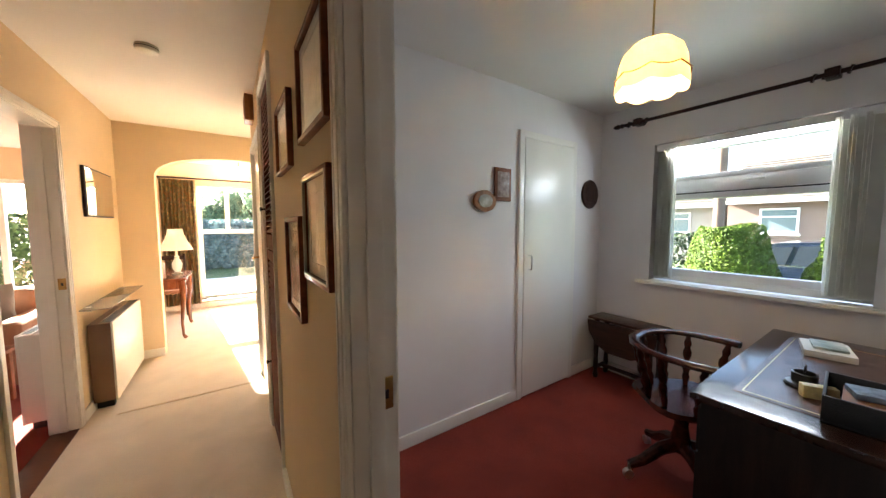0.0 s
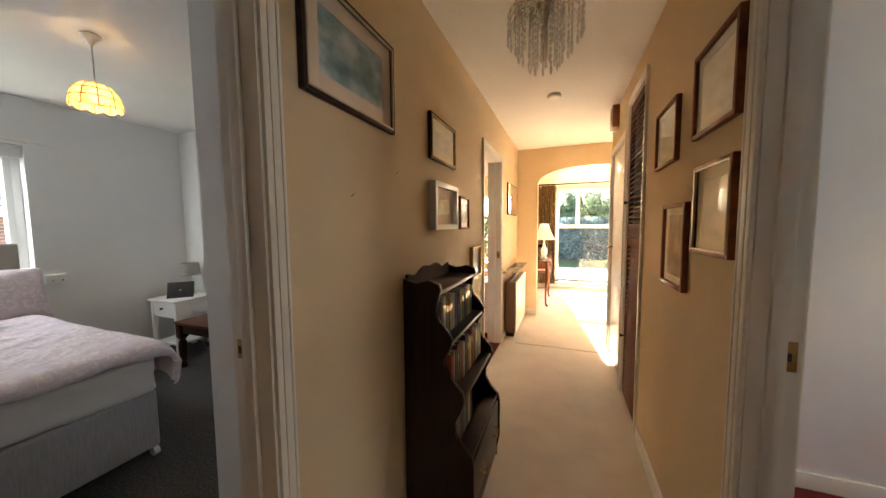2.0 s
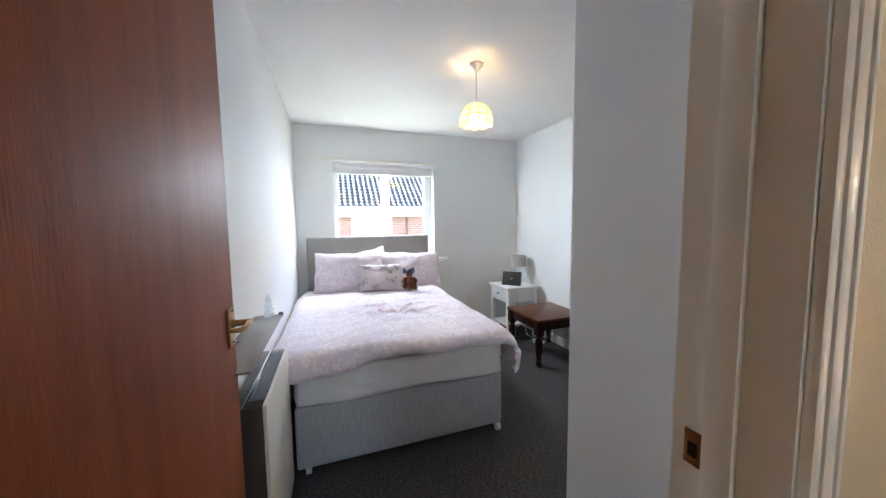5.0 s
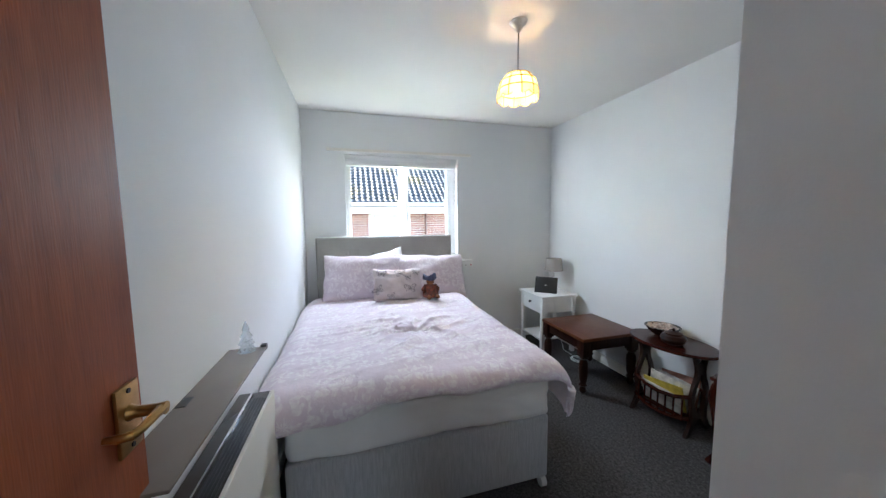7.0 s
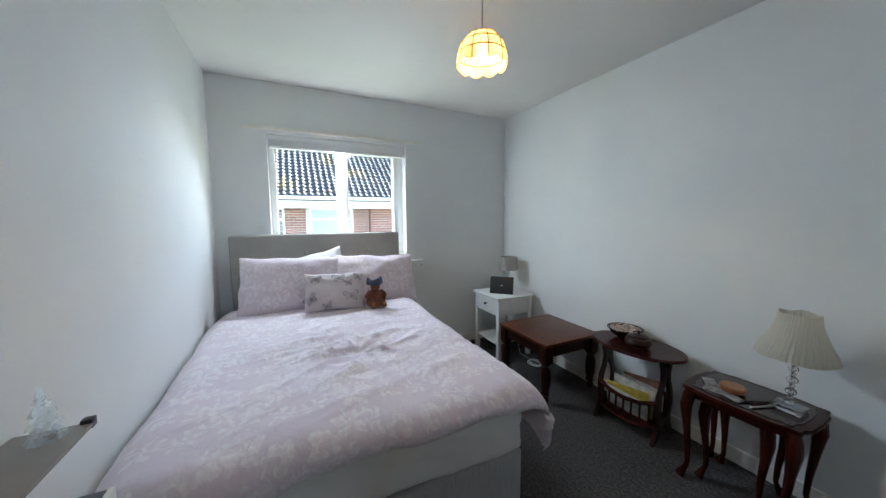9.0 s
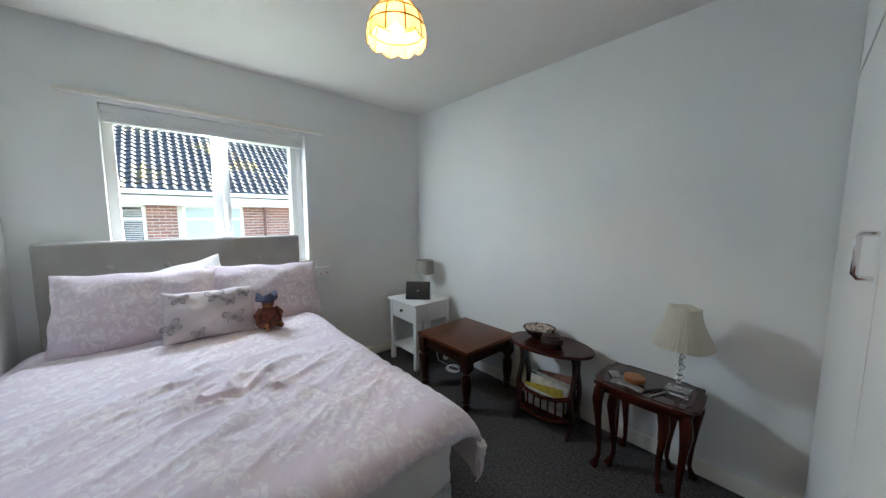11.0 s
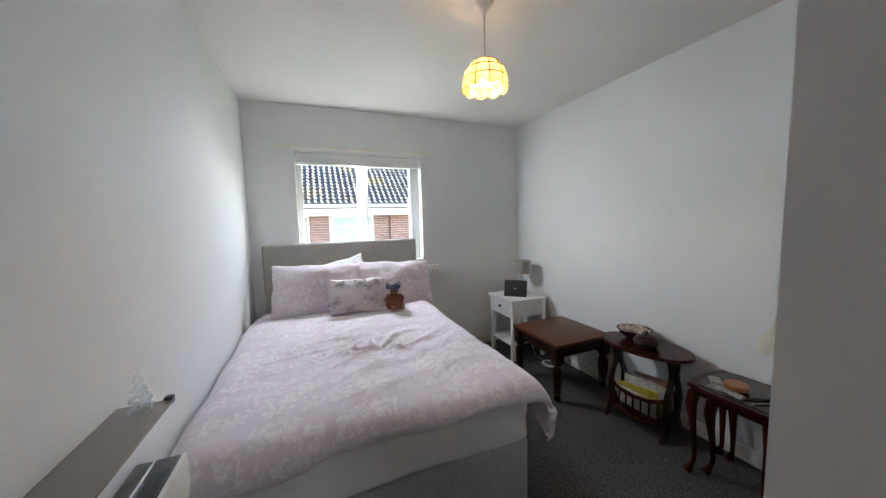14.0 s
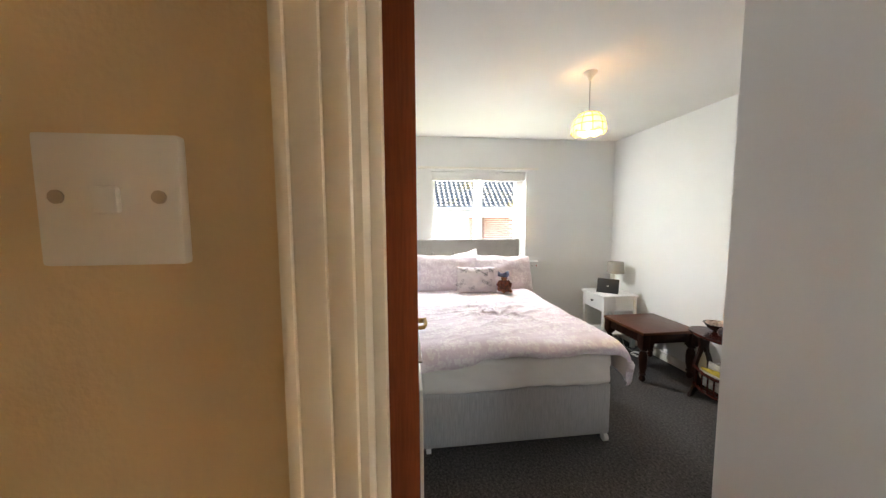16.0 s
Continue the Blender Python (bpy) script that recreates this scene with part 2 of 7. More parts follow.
M["cushion"] = mat("pale_cushion_cotton", (0.60, 0.54, 0.555), 0.85, 0, 0.06, 9, 0.15, 300)
M["heater_white"] = mat("cream_enamel", (0.76, 0.73, 0.66), 0.35, 0, 0.04, 3)
M["heater_brown"] = mat("brown_enamel", (0.20, 0.115, 0.075), 0.35, 0, 0.1, 5)
M["heater_grey"] = mat("grey_enamel", (0.25, 0.23, 0.215), 0.25, 0.2, 0.06, 6)
M["pane"] = glass_pane("window_glass")
M["picture_glass"] = glass_pane("picture_glass", gloss=0.3)
M["mirror"] = mat("mirror_silver", (0.9, 0.9, 0.9), 0.02, 1.0, 0.0)
M["crystal"] = clear("crystal")
M["crystal_drop"] = translucent(mat("crystal_drop", (0.88, 0.86, 0.82), 0.06, 0, 0.15, 60), 0.5, 0.25, (1, 1, 1))
M["clear_glass"] = clear("clear_glass", (0.95, 0.98, 0.97))
M["paper"] = mat("white_paper", (0.75, 0.73, 0.68), 0.8, 0, 0.06, 8)
M["mount"] = mat("cream_mount_board", (0.86, 0.82, 0.70), 0.8, 0, 0.04, 8)
M["sofa"] = mat("brown_sofa_fabric", (0.28, 0.13, 0.07), 0.9, 0, 0.2, 6, 0.3, 200)
M["shade_cream"] = translucent(mat("cream_pleated_cloth", (0.90, 0.875, 0.79), 0.8, 0, 0.06, 6, 0.1, 200), 0.4)
M["shade_grey"] = mat("grey_lampshade_cloth", (0.36, 0.34, 0.31), 0.9, 0, 0.06, 6, 0.2, 300)

# ---------------------------------------------------------------- mesh helpers


def box(bm, x0, x1, y0, y1, z0, z1, bev=0.0, seg=2):
    v = [bm.verts.new((x, y, z)) for x in (x0, x1) for y in (y0, y1) for z in (z0, z1)]
    fs = [bm.faces.new([v[i] for i in q]) for q in ((0, 1, 3, 2), (4, 6, 7, 5), (0, 4, 5, 1), (2, 3, 7, 6), (0, 2, 6, 4), (1, 5, 7, 3))]
    if bev:
        es = list({e for f in fs for e in f.edges})
        bmesh.ops.bevel(bm, geom=es, offset=bev, segments=seg, affect="EDGES", profile=0.6)
    return v


def prism(bm, pts, axis, a, b, bev=0.0):
    """A polygon of two coordinates, pushed along axis from a to b."""
    put = {"x": lambda p, q: (q, p[0], p[1]), "y": lambda p, q: (p[0], q, p[1]), "z": lambda p, q: (p[0], p[1], q)}[axis]
    lo, hi = [bm.verts.new(put(p, a)) for p in pts], [bm.verts.new(put(p, b)) for p in pts]
    fs = [bm.faces.new(lo), bm.faces.new(list(reversed(hi)))]
    k = len(pts)
    fs += [bm.faces.new((lo[(i + 1) % k], lo[i], hi[i], hi[(i + 1) % k])) for i in range(k)]
    bmesh.ops.recalc_face_normals(bm, faces=fs)
    if bev:
        es = [e for f in fs[:2] for e in f.edges]
        bmesh.ops.bevel(bm, geom=es, offset=bev, segments=2, affect="EDGES")


def tube(bm, pts, r, seg=10, cap=True):
    """A round bar along points; r is one radius or one for each point."""
    pts = [Vector(p) for p in pts]
    rs = r if isinstance(r, (list, tuple)) else [r] * len(pts)
    rings, side = [], None
    for i, p in enumerate(pts):
        d = (pts[min(i + 1, len(pts) - 1)] - pts[max(i - 1, 0)]).normalized()
        if side is None:
            side = d.orthogonal().normalized()
        side = (side - d * side.dot(d)).normalized()
        up = d.cross(side)
        rings.append([bm.verts.new(p + rs[i] * (math.cos(a) * side + math.sin(a) * up)) for a in (2 * math.pi * k / seg for k in range(seg))])
    for a, b in zip(rings, rings[1:]):
        for k in range(seg):
            bm.faces.new((a[k], a[(k + 1) % seg], b[(k + 1) % seg], b[k]))
    if cap:
        bm.faces.new(list(reversed(rings[0])))
        bm.faces.new(rings[-1])


def lathe(bm, prof, cx=0, cy=0, seg=24, cap=True, wave=None):
    """A profile of (radius, height) turned round the upright through (cx, cy). wave(angle, i) scales the radius and lifts."""
    rings = []
    for i, (r, z) in enumerate(prof):
        ring = []
        for k in range(seg):
            a = 2 * math.pi * k / seg
            s, dz = wave(a, i) if wave else (1, 0)
            ring.append(bm.verts.new((cx + r * s * math.cos(a), cy + r * s * math.sin(a), z + dz)))
        rings.append(ring)
    for a, b in zip(rings, rings[1:]):
        for k in range(seg):
            bm.faces.new((a[k], a[(k + 1) % seg], b[(k + 1) % seg], b[k]))
    if cap:
        bm.faces.new(list(reversed(rings[0])))
        bm.faces.new(rings[-1])


def ball(bm, c, r, u=16, v=10):
    r = r if isinstance(r, (list, tuple)) else (r, r, r)
    res = bmesh.ops.create_uvsphere(bm, u_segments=u, v_segments=v, radius=1.0)
    for w in res["verts"]:
        w.co = Vector((c[0] + w.co.x * r[0], c[1] + w.co.y * r[1], c[2] + w.co.z * r[2]))


def finish(name, bm, material, angle=35):
    me = bpy.data.meshes.new(name)
    bmesh.ops.recalc_face_normals(bm, faces=bm.faces)
    bm.to_mesh(me)
    bm.free()
    for x in (material if isinstance(material, (list, tuple)) else [material]):
        me.materials.append(x)
    me.polygons.foreach_set("use_smooth", [True] * len(me.polygons))
    me.set_sharp_from_angle(angle=math.radians(angle))
    return me


def part(name, bm, material, parent=None, label="", angle=35):
    ob = new(name, finish(name, bm, material, angle))
    ob.parent = parent
    return tagged(ob, label)


def thing(name, at, label, category, group="", rz=0.0, kind=""):
    ob = new(name)
    ob.empty_display_size = 0.05
    ob.location = at
    ob.rotation_euler = (0, 0, math.radians(rz))
    return tagged(ob, label, category, group, kind)


def one(name, bm, material, label, category, group="", kind="", angle=35):
    """A thing of one mesh, in world coordinates; its origin goes to the middle of its base."""
    me = finish(name, bm, material, angle)
    co = np.empty(len(me.vertices) * 3)
    me.vertices.foreach_get("co", co)
    co = co.reshape(-1, 3)
    lo, hi = co.min(0), co.max(0)
    c = Vector(((lo[0] + hi[0]) / 2, (lo[1] + hi[1]) / 2, lo[2]))
    me.transform(Matrix.Translation(-c))
    ob = new(name, me)
    ob.location = c
    return tagged(ob, label, category, group, kind)


def B(*a, **k):
    bm = bmesh.new()
    box(bm, *a, **k)
    return bm


def structure(name, bm, material, label, category, angle=35):
    ob = new(name, finish(name, bm, material, angle))
    return tagged(ob, label, category, "", "structure")


def wall_bm(axis, p0, p1, a0, a1, z0, z1, holes=()):
    """A wall whose faces lie at p0 and p1 on axis, from a0 to a1 along the other, with holes (a0, a1, z0, z1)."""
    bm = bmesh.new()
    cuts = sorted({a0, a1, *(h[0] for h in holes), *(h[1] for h in holes)})
    for u, v in zip(cuts, cuts[1:]):
        gaps = sorted((h[2], h[3]) for h in holes if h[0] <= u and h[1] >= v)
        z = z0
        for g in gaps + [(z1, z1)]:
            if g[0] - z > 1e-4:
                if axis == "x":
                    box(bm, p0, p1, u, v, z, g[0])
                else:
                    box(bm, u, v, p0, p1, z, g[0])
            z = g[1]
    return bm

# ---------------------------------------------------------------- structure
H = 2.4
structure("floor_bedroom", B(-4.4, -0.965, -0.64, 2.03, -0.1, 0), M["grey_carpet"], "charcoal grey cut-pile bedroom carpet", "carpet")
bm = B(-0.965, 0.25, -1.4, 4.47, -0.1, 0)
box(bm, 0.25, 1.1, 3.4, 4.47, -0.1, 0)
box(bm, -1.0, 2.1, 4.47, 6.65, -0.1, 0)
structure("floor_hall", bm, M["beige_carpet"], "worn beige hall carpet with a seam", "carpet")
structure("floor_study", B(0.25, 2.95, -1.6, 1.69, -0.1, 0), M["red_carpet"], "deep red study carpet", "carpet")
bm = B(-4.4, -1.0, 2.13, 6.65, -0.1, 0)
box(bm, -1.0, -0.965, 2.34, 3.1, -0.1, 0)
structure("floor_lounge", bm, M["red_carpet"], "red lounge carpet", "carpet")
structure("ceiling", B(-4.65, 3.2, -1.7, 6.9, H, H + 0.12), M["ceiling"], "plain off-white painted ceiling", "ceiling")
structure("trim_carpet_seam", B(-0.74, 0.2, 3.18, 3.2, -0.002, 0.004, bev=0.002), mat("carpet_seam", (0.56, 0.43, 0.29), 0.9, 0, 0.2, 40), "carpet joining strip", "carpet strip")
structure("trim_threshold", B(-1.03, -0.9, 2.34, 3.1, -0.002, 0.006, bev=0.003), M["coffee_wood"], "brown wooden threshold strip", "threshold")

DOOR_BED, DOOR_STUDY, DOOR_LOUNGE, DOOR_HALL, LOUVRE = (-0.605, 0.19), (-0.12, 0.65), (2.34, 3.1), (2.56, 3.3), (1.87, 2.42)


def rough(d, top=2.0):
    return (d[0] - 0.03, d[1] + 0.03, -0.01, top + 0.03)


structure("wall_bedroom_west", wall_bm("x", -4.65, -4.4, -0.74, 2.08, -0.3, H, [(-0.26, 0.885, 0.98, 2.01)]), M["white_wall"], "white painted bedroom wall with a window", "wall")
structure("wall_bedroom_south", wall_bm("y", -0.74, -0.64, -4.4, -1.03, 0, H), M["white_wall"], "white painted bedroom wall", "wall")
structure("wall_bedroom_north", wall_bm("y", 2.03, 2.08, -4.4, -1.03, 0, H), M["white_wall"], "white painted bedroom wall", "wall")
structure("wall_lounge_south", wall_bm("y", 2.08, 2.13, -4.4, -1.03, 0, H), M["study_wall"], "off-white lounge wall", "wall")
structure("wall_bedroom_east", wall_bm("x", -1.03, -0.965, -0.74, 2.08, 0, H, [rough(DOOR_BED)]), M["white_wall"], "white painted wall round the bedroom door", "wall")
structure("wall_lounge_east", wall_bm("x", -1.03, -0.965, 2.08, 4.41, 0, H, [rough(DOOR_LOUNGE)]), M["study_wall"], "off-white lounge wall", "wall")
structure("wall_hall_west", wall_bm("x", -0.965, -0.9, -1.4, 4.41, 0, H, [rough(DOOR_BED), rough(DOOR_LOUNGE)]), M["cream"], "warm cream painted hall wall", "wall")
structure("wall_hall_east", wall_bm("x", 0.2, 0.25, -1.4, 3.4, 0, H, [rough(DOOR_STUDY), (LOUVRE[0], LOUVRE[1], -0.01, 2.22), rough(DOOR_HALL)]), M["cream"], "warm cream painted hall wall", "wall")
structure("wall_study_west", wall_bm("x", 0.25, 0.3, -1.6, 1.69, 0, H, [rough(DOOR_STUDY)]), M["study_wall"], "off-white study wall", "wall")
structure("wall_study_north", wall_bm("y", 1.69, 1.79, 0.25, 2.95, 0, H), M["study_wall"], "off-white study wall", "wall")
structure("wall_study_east", wall_bm("x", 2.95, 3.2, -1.7, 1.79, -0.3, H, [(0.1, 1.24, 0.9, 2.04)]), M["study_wall"], "off-white study wall with a window", "wall")
structure("wall_study_south", wall_bm("y", -1.7, -1.6, 0.25, 2.95, 0, H), M["study_wall"], "off-white study wall", "wall")
structure("wall_hall_south", wall_bm("y", -1.5, -1.4, -0.965, 0.25, 0, H), M["cream"], "cream hall end wall", "wall")
bm = B(0.75, 0.8, 1.79, 3.4, 0, H)
box(bm, 0.25, 0.75, 2.46, 2.5, 0, H)
structure("wall_closet", bm, M["cream"], "plain closet wall", "wall")
bm = B(0.25, 1.1, 3.4, 3.45, 0, H)
box(bm, 1.1, 1.2, 3.4, 4.41, 0, H)
structure("wall_hall_return", bm, M["cream"], "cream wall of the entrance", "wall")
# the arch: a flat-sided opening under a low curve
AX, AW, AS, AC = 0.1, 0.715, 1.87, 2.13
bm = bmesh.new()
box(bm, -0.965, AX - AW, 4.41, 4.53, 0, AS)
box(bm, AX + AW, 2.1, 4.41, 4.53, 0, AS)
box(bm, -1.03, -0.965, 4.41, 4.53, 0, H)
pts = [(-0.965, AS), (AX - AW, AS)]
for k in range(1, 32):
    a = math.pi * (1 - k / 32)
    pts.append((AX + AW * math.cos(a), AS + (AC - AS) * math.sin(a) ** 0.8))
pts += [(AX + AW, AS), (2.1, AS), (2.1, H), (-0.965, H)]
prism(bm, pts, "y", 4.41, 4.53)
structure("wall_arch", bm, M["cream"], "cream wall with a low arched opening", "wall", 20)
structure("wall_north", wall_bm("y", 6.65, 6.9, -4.4, 2.1, -0.3, H, [(-0.42, 0.66, 0.14, 2.05), (-3.6, -1.35, 0.5, 2.0)]), M["cream"], "cream dining room wall with windows", "wall")
structure("wall_lounge_west", wall_bm("x", -4.65, -4.4, 2.08, 6.9, -0.3, H), M["study_wall"], "off-white lounge wall", "wall")
structure("wall_dining_east", wall_bm("x", 2.1, 2.25, 3.4, 6.9, -0.3, H), M["cream"], "cream dining room wall", "wall")


def skirting(name, segs):
    bm = bmesh.new()
    for x0, x1, y0, y1 in segs:
        box(bm, x0, x1, y0, y1, 0, 0.085, bev=0.004)
    structure(name, bm, M["gloss"], "white gloss painted skirting board", "skirting")


skirting("baseboard_bedroom", [(-4.4, -1.53, 2.015, 2.03), (-4.4, -4.385, -0.64, 2.015), (-4.385, -1.8, -0.64, -0.625)])
skirting("baseboard_hall", [(0.185, 0.2, 0.72, 1.81), (-0.9, -0.885, 0.26, 2.27), (-0.9, -0.885, 3.17, 4.41), (-0.885, -0.615, 4.395, 4.41), (0.185, 0.2, 2.47, 2.5)])
skirting("baseboard_study", [(0.3, 1.82, 1.675, 1.69), (2.53, 2.95, 1.675, 1.69), (2.935, 2.95, -1.6, 1.675)])
skirting("baseboard_dining", [(-1.0, 2.1, 6.635, 6.65)])


def door_frame(name, d, x0, x1, top, sides, stop=None, keeper=None, label="cream gloss painted door frame"):
    """Lining of an opening in a wall from x0 to x1, with fluted architraves on the faces named in sides."""
    th = thing(name, (0.5 * (x0 + x1), 0.5 * (d[0] + d[1]), 0), label, "door frame", kind="structure")
    ox, oy = th.location.x, th.location.y
    w = (d[1] - d[0]) / 2
    for s in (-1, 1):
        a, b = sorted((s * w, s * (w + 0.03)))
        part("jamb", B(x0 - ox, x1 - ox, a, b, 0, top), M["gloss"], th)
        if stop is not None:
            c, e = sorted((s * w, s * (w - 0.012)))
            part("door_stop", B(stop - ox, stop + 0.035 - ox, c, e, 0, top - 0.012, bev=0.002), M["gloss"], th)
    part("head", B(x0 - ox, x1 - ox, -w - 0.03, w + 0.03, top, top + 0.03), M["gloss"], th)
    for s in sides:
        face = x0 if s < 0 else x1
        bm = bmesh.new()
        for q in (-1, 1):
            for u0, u1, t in ((0.006, 0.024, 0.012), (0.024, 0.046, 0.0145), (0.046, 0.055, 0.017)):
                a, b = sorted((q * (w + u0), q * (w + u1)))
                f0, f1 = sorted((face - ox, face + s * t - ox))
                box(bm, f0, f1, a, b, 0, top + u0 + 0.0, bev=0.003)
        for u0, u1, t in ((0.006, 0.024, 0.012), (0.024, 0.046, 0.0145), (0.046, 0.055, 0.017)):
            f0, f1 = sorted((face - ox, face + s * t - ox))
            box(bm, f0, f1, -w - u1, w + u1, top + u0, top + u1, bev=0.003)
        part("architrave", bm, M["gloss"], th)
    if keeper:
        kx, ky, kz = keeper
        s = 1 if ky > 0 else -1
        a, b = sorted((s * w, s * (w - 0.003)))
        q = 1.0 if name == "door_1" else 1.5
        k = part("latch_keeper", B(kx - 0.012 * q - ox, kx + 0.012 * q - ox, a, b, kz - 0.025 * q, kz + 0.025 * q, bev=0.001), M["brass"], th, "dull brass latch plate")
        a, b = sorted((s * (w - 0.0032), s * (w - 0.006)))
        part("latch_slot", B(kx - 0.005 - ox, kx + 0.006 - ox, a, b, kz - 0.011, kz + 0.009), M["black_metal"], k)
    return th


door_frame("door_1", DOOR_BED, -1.03, -0.9, 2.0, (1,), stop=-0.985, keeper=(-1.0, 1, 1.02))
door_frame("door_2", DOOR_STUDY, 0.2, 0.3, 2.0, (-1, 1), stop=0.235, keeper=(0.275, 1, 1.0))
door_frame("door_3", DOOR_LOUNGE, -1.03, -0.9, 2.0, (-1, 1), stop=-0.985, keeper=(-0.92, 1, 1.0))
door_frame("door_4", DOOR_HALL, 0.2, 0.25, 2.0, (-1,))
door_frame("door_5", (LOUVRE[0] + 0.03, LOUVRE[1] - 0.03), 0.2, 0.25, 2.19, (-1,))


def lever(parent, at, s, mirror=1):
    """A lever handle on a back plate; at is the middle of the plate, s the way it stands out along y, the lever runs along x."""
    x, y, z = at
    a, b = sorted((y, y + s * 0.006))
    h = part("door_handle", B(x - 0.026, x + 0.026, a, b, z - 0.054, z + 0.054, bev=0.003), M["brass"], parent, "worn brass lever handle on a plate")
    bm = bmesh.new()
    y1, zl = y + s * 0.048, z + 0.008
    tube(bm, [(x, y + s * 0.005, zl), (x, y + s * 0.014, zl), (x, y + s * 0.04, zl), (x, y1 + s * 0.006, zl)], [0.014, 0.0095, 0.0085, 0.010])
    tube(bm, [(x, y1, zl), (x + mirror * 0.025, y1 + s * 0.002, zl + 0.002), (x + mirror * 0.05, y1, zl - 0.001), (x + mirror * 0.062, y1 - s * 0.006, zl - 0.003), (x + mirror * 0.066, y1 - s * 0.016, zl - 0.003), (x + mirror * 0.066, y1 - s * 0.036, zl - 0.003)], [0.0085, 0.007, 0.0065, 0.007, 0.0065, 0.005])
    part("lever", bm, M["brass"], h)
    bm = bmesh.new()
    for dz in (-0.044, 0.044):
        tube(bm, [(x, y + s * 0.005, z + dz), (x, y + s * 0.008, z + dz)], 0.004, 8)
    part("screw", bm, M["black_metal"], h)


leaf = thing("bedroom_door", (-1.03, -0.56, 0), "open flush mahogany veneer bedroom door with brass handle", "door")
part("leaf", B(-0.737, 0, -0.042, 0, 0.012, 1.985, bev=0.0015), M["door_wood"], leaf)
lever(leaf, (-0.698, 0.0, 1.062), 1, 1)
for hz in (0.25, 1.75):
    bm = bmesh.new()
    tube(bm, [(0.004, 0.004, hz - 0.04), (0.004, 0.004, hz + 0.04)], 0.006, 10)
    part("hinge", bm, M["brass"], leaf)

hall_door = thing("hall_door", (0.225, 2.93, 0), "closed white gloss flush door in the hall", "door")
part("leaf", B(-0.012, 0.025, -0.367, 0.367, 0.01, 1.995, bev=0.002), M["gloss"], hall_door)
bm = bmesh.new()
tube(bm, [(-0.012, 0.31, 1.1), (-0.05, 0.31, 1.1), (-0.062, 0.30, 1.1), (-0.062, 0.2, 1.1)], 0.009)
part("door_handle", bm, M["brass"], hall_door)

# louvred closet door: a tall leaf above a shorter one
lou = thing("louvre_door", (0.215, 2.145, 0), "dark red-brown louvred closet door leaves", "closet door")
LW = 0.245


def louvre_leaf(z0, z1, pitch):
    f = part("leaf_frame", B(-0.015, 0.012, -LW, -LW + 0.045, z0, z1, bev=0.003), M["door_wood_dark"], lou)
    part("stile", B(-0.015, 0.012, LW - 0.045, LW, z0, z1, bev=0.003), M["door_wood_dark"], f)
    part("rail", B(-0.014, 0.011, -LW + 0.045, LW - 0.045, z0, z0 + 0.09, bev=0.002), M["door_wood_dark"], f)
    part("rail", B(-0.014, 0.011, -LW + 0.045, LW - 0.045, z1 - 0.06, z1, bev=0.002), M["door_wood_dark"], f)
    me = None
    n = int((z1 - z0 - 0.16) / pitch)
    for i in range(n):
        z = z0 + 0.10 + (i + 0.5) * (z1 - z0 - 0.16) / n
        if me is None:
            bm = B(-0.019, 0.019, -LW + 0.046, LW - 0.046, -0.003, 0.003, bev=0.001)
            me = finish("slat", bm, M["door_wood_dark"])
        s = new("slat", me)
        s.parent = f
        s.location = (-0.002, 0, z)
        s.rotation_euler = (0, math.radians(-48), 0)
    bm = bmesh.new()
    kz = z0 + 0.25 if z0 > 1 else z0 + 0.45
    tube(bm, [(-0.015, LW - 0.022, kz), (-0.03, LW - 0.022, kz), (-0.036, LW - 0.022, kz), (-0.046, LW - 0.022, kz)], [0.006, 0.006, 0.014, 0.012])
    part("knob", bm, M["black_metal"], f, "small dark knob")


M["door_wood_dark"] = wood("dark_red_wood", (0.17, 0.045, 0.026), (0.085, 0.02, 0.012), (12, 12, 1.2), 0.55, 0.0)
louvre_leaf(1.235, 2.185, 0.034)
louvre_leaf(0.02, 1.225, 0.034)

# ---------------------------------------------------------------- windows


def frame_rect(bm, axis, p0, p1, a0, a1, z0, z1, w, bev=0.004):
    if axis == "x":
        for u, v in ((a0, a0 + w), (a1 - w, a1)):
            box(bm, p0, p1, u, v, z0, z1, bev=bev)
        for u, v in ((z0, z0 + w), (z1 - w, z1)):
            box(bm, p0, p1, a0 + w, a1 - w, u, v, bev=bev)
    else:
        for u, v in ((a0, a0 + w), (a1 - w, a1)):
            box(bm, u, v, p0, p1, z0, z1, bev=bev)
        for u, v in ((z0, z0 + w), (z1 - w, z1)):
            box(bm, a0 + w, a1 - w, p0, p1, u, v, bev=bev)


def pane(parent, *b):
    p = part("pane", B(*b), M["pane"], parent)
    p.visible_shadow = False
    return p


w1 = thing("window_1", (0, 0, 0), "white plastic two-light bedroom window", "window", kind="structure")
bm = bmesh.new()
frame_rect(bm, "x", -4.56, -4.49, -0.26, 0.885, 1.0, 2.01, 0.05)
box(bm, -4.56, -4.49, 0.272, 0.325, 1.05, 1.96, bev=0.004)
part("window_frame", bm, M["pvc"], w1)
bm = bmesh.new()
frame_rect(bm, "x", -4.565, -4.478, 0.326, 0.834, 1.052, 1.958, 0.042)
part("casement", bm, M["pvc"], w1)
pane(w1, -4.53, -4.524, -0.21, 0.272, 1.05, 1.96)
pane(w1, -4.53, -4.524, 0.368, 0.792, 1.094, 1.916)
part("window_sill", B(-4.49, -4.37, -0.255, 0.88, 0.982, 1.0, bev=0.006), M["gloss"], w1)
bm = B(-4.479, -4.462, 0.335, 0.36, 1.42, 1.46, bev=0.003)
box(bm, -4.47, -4.458, 0.338, 0.356, 1.32, 1.44, bev=0.004)
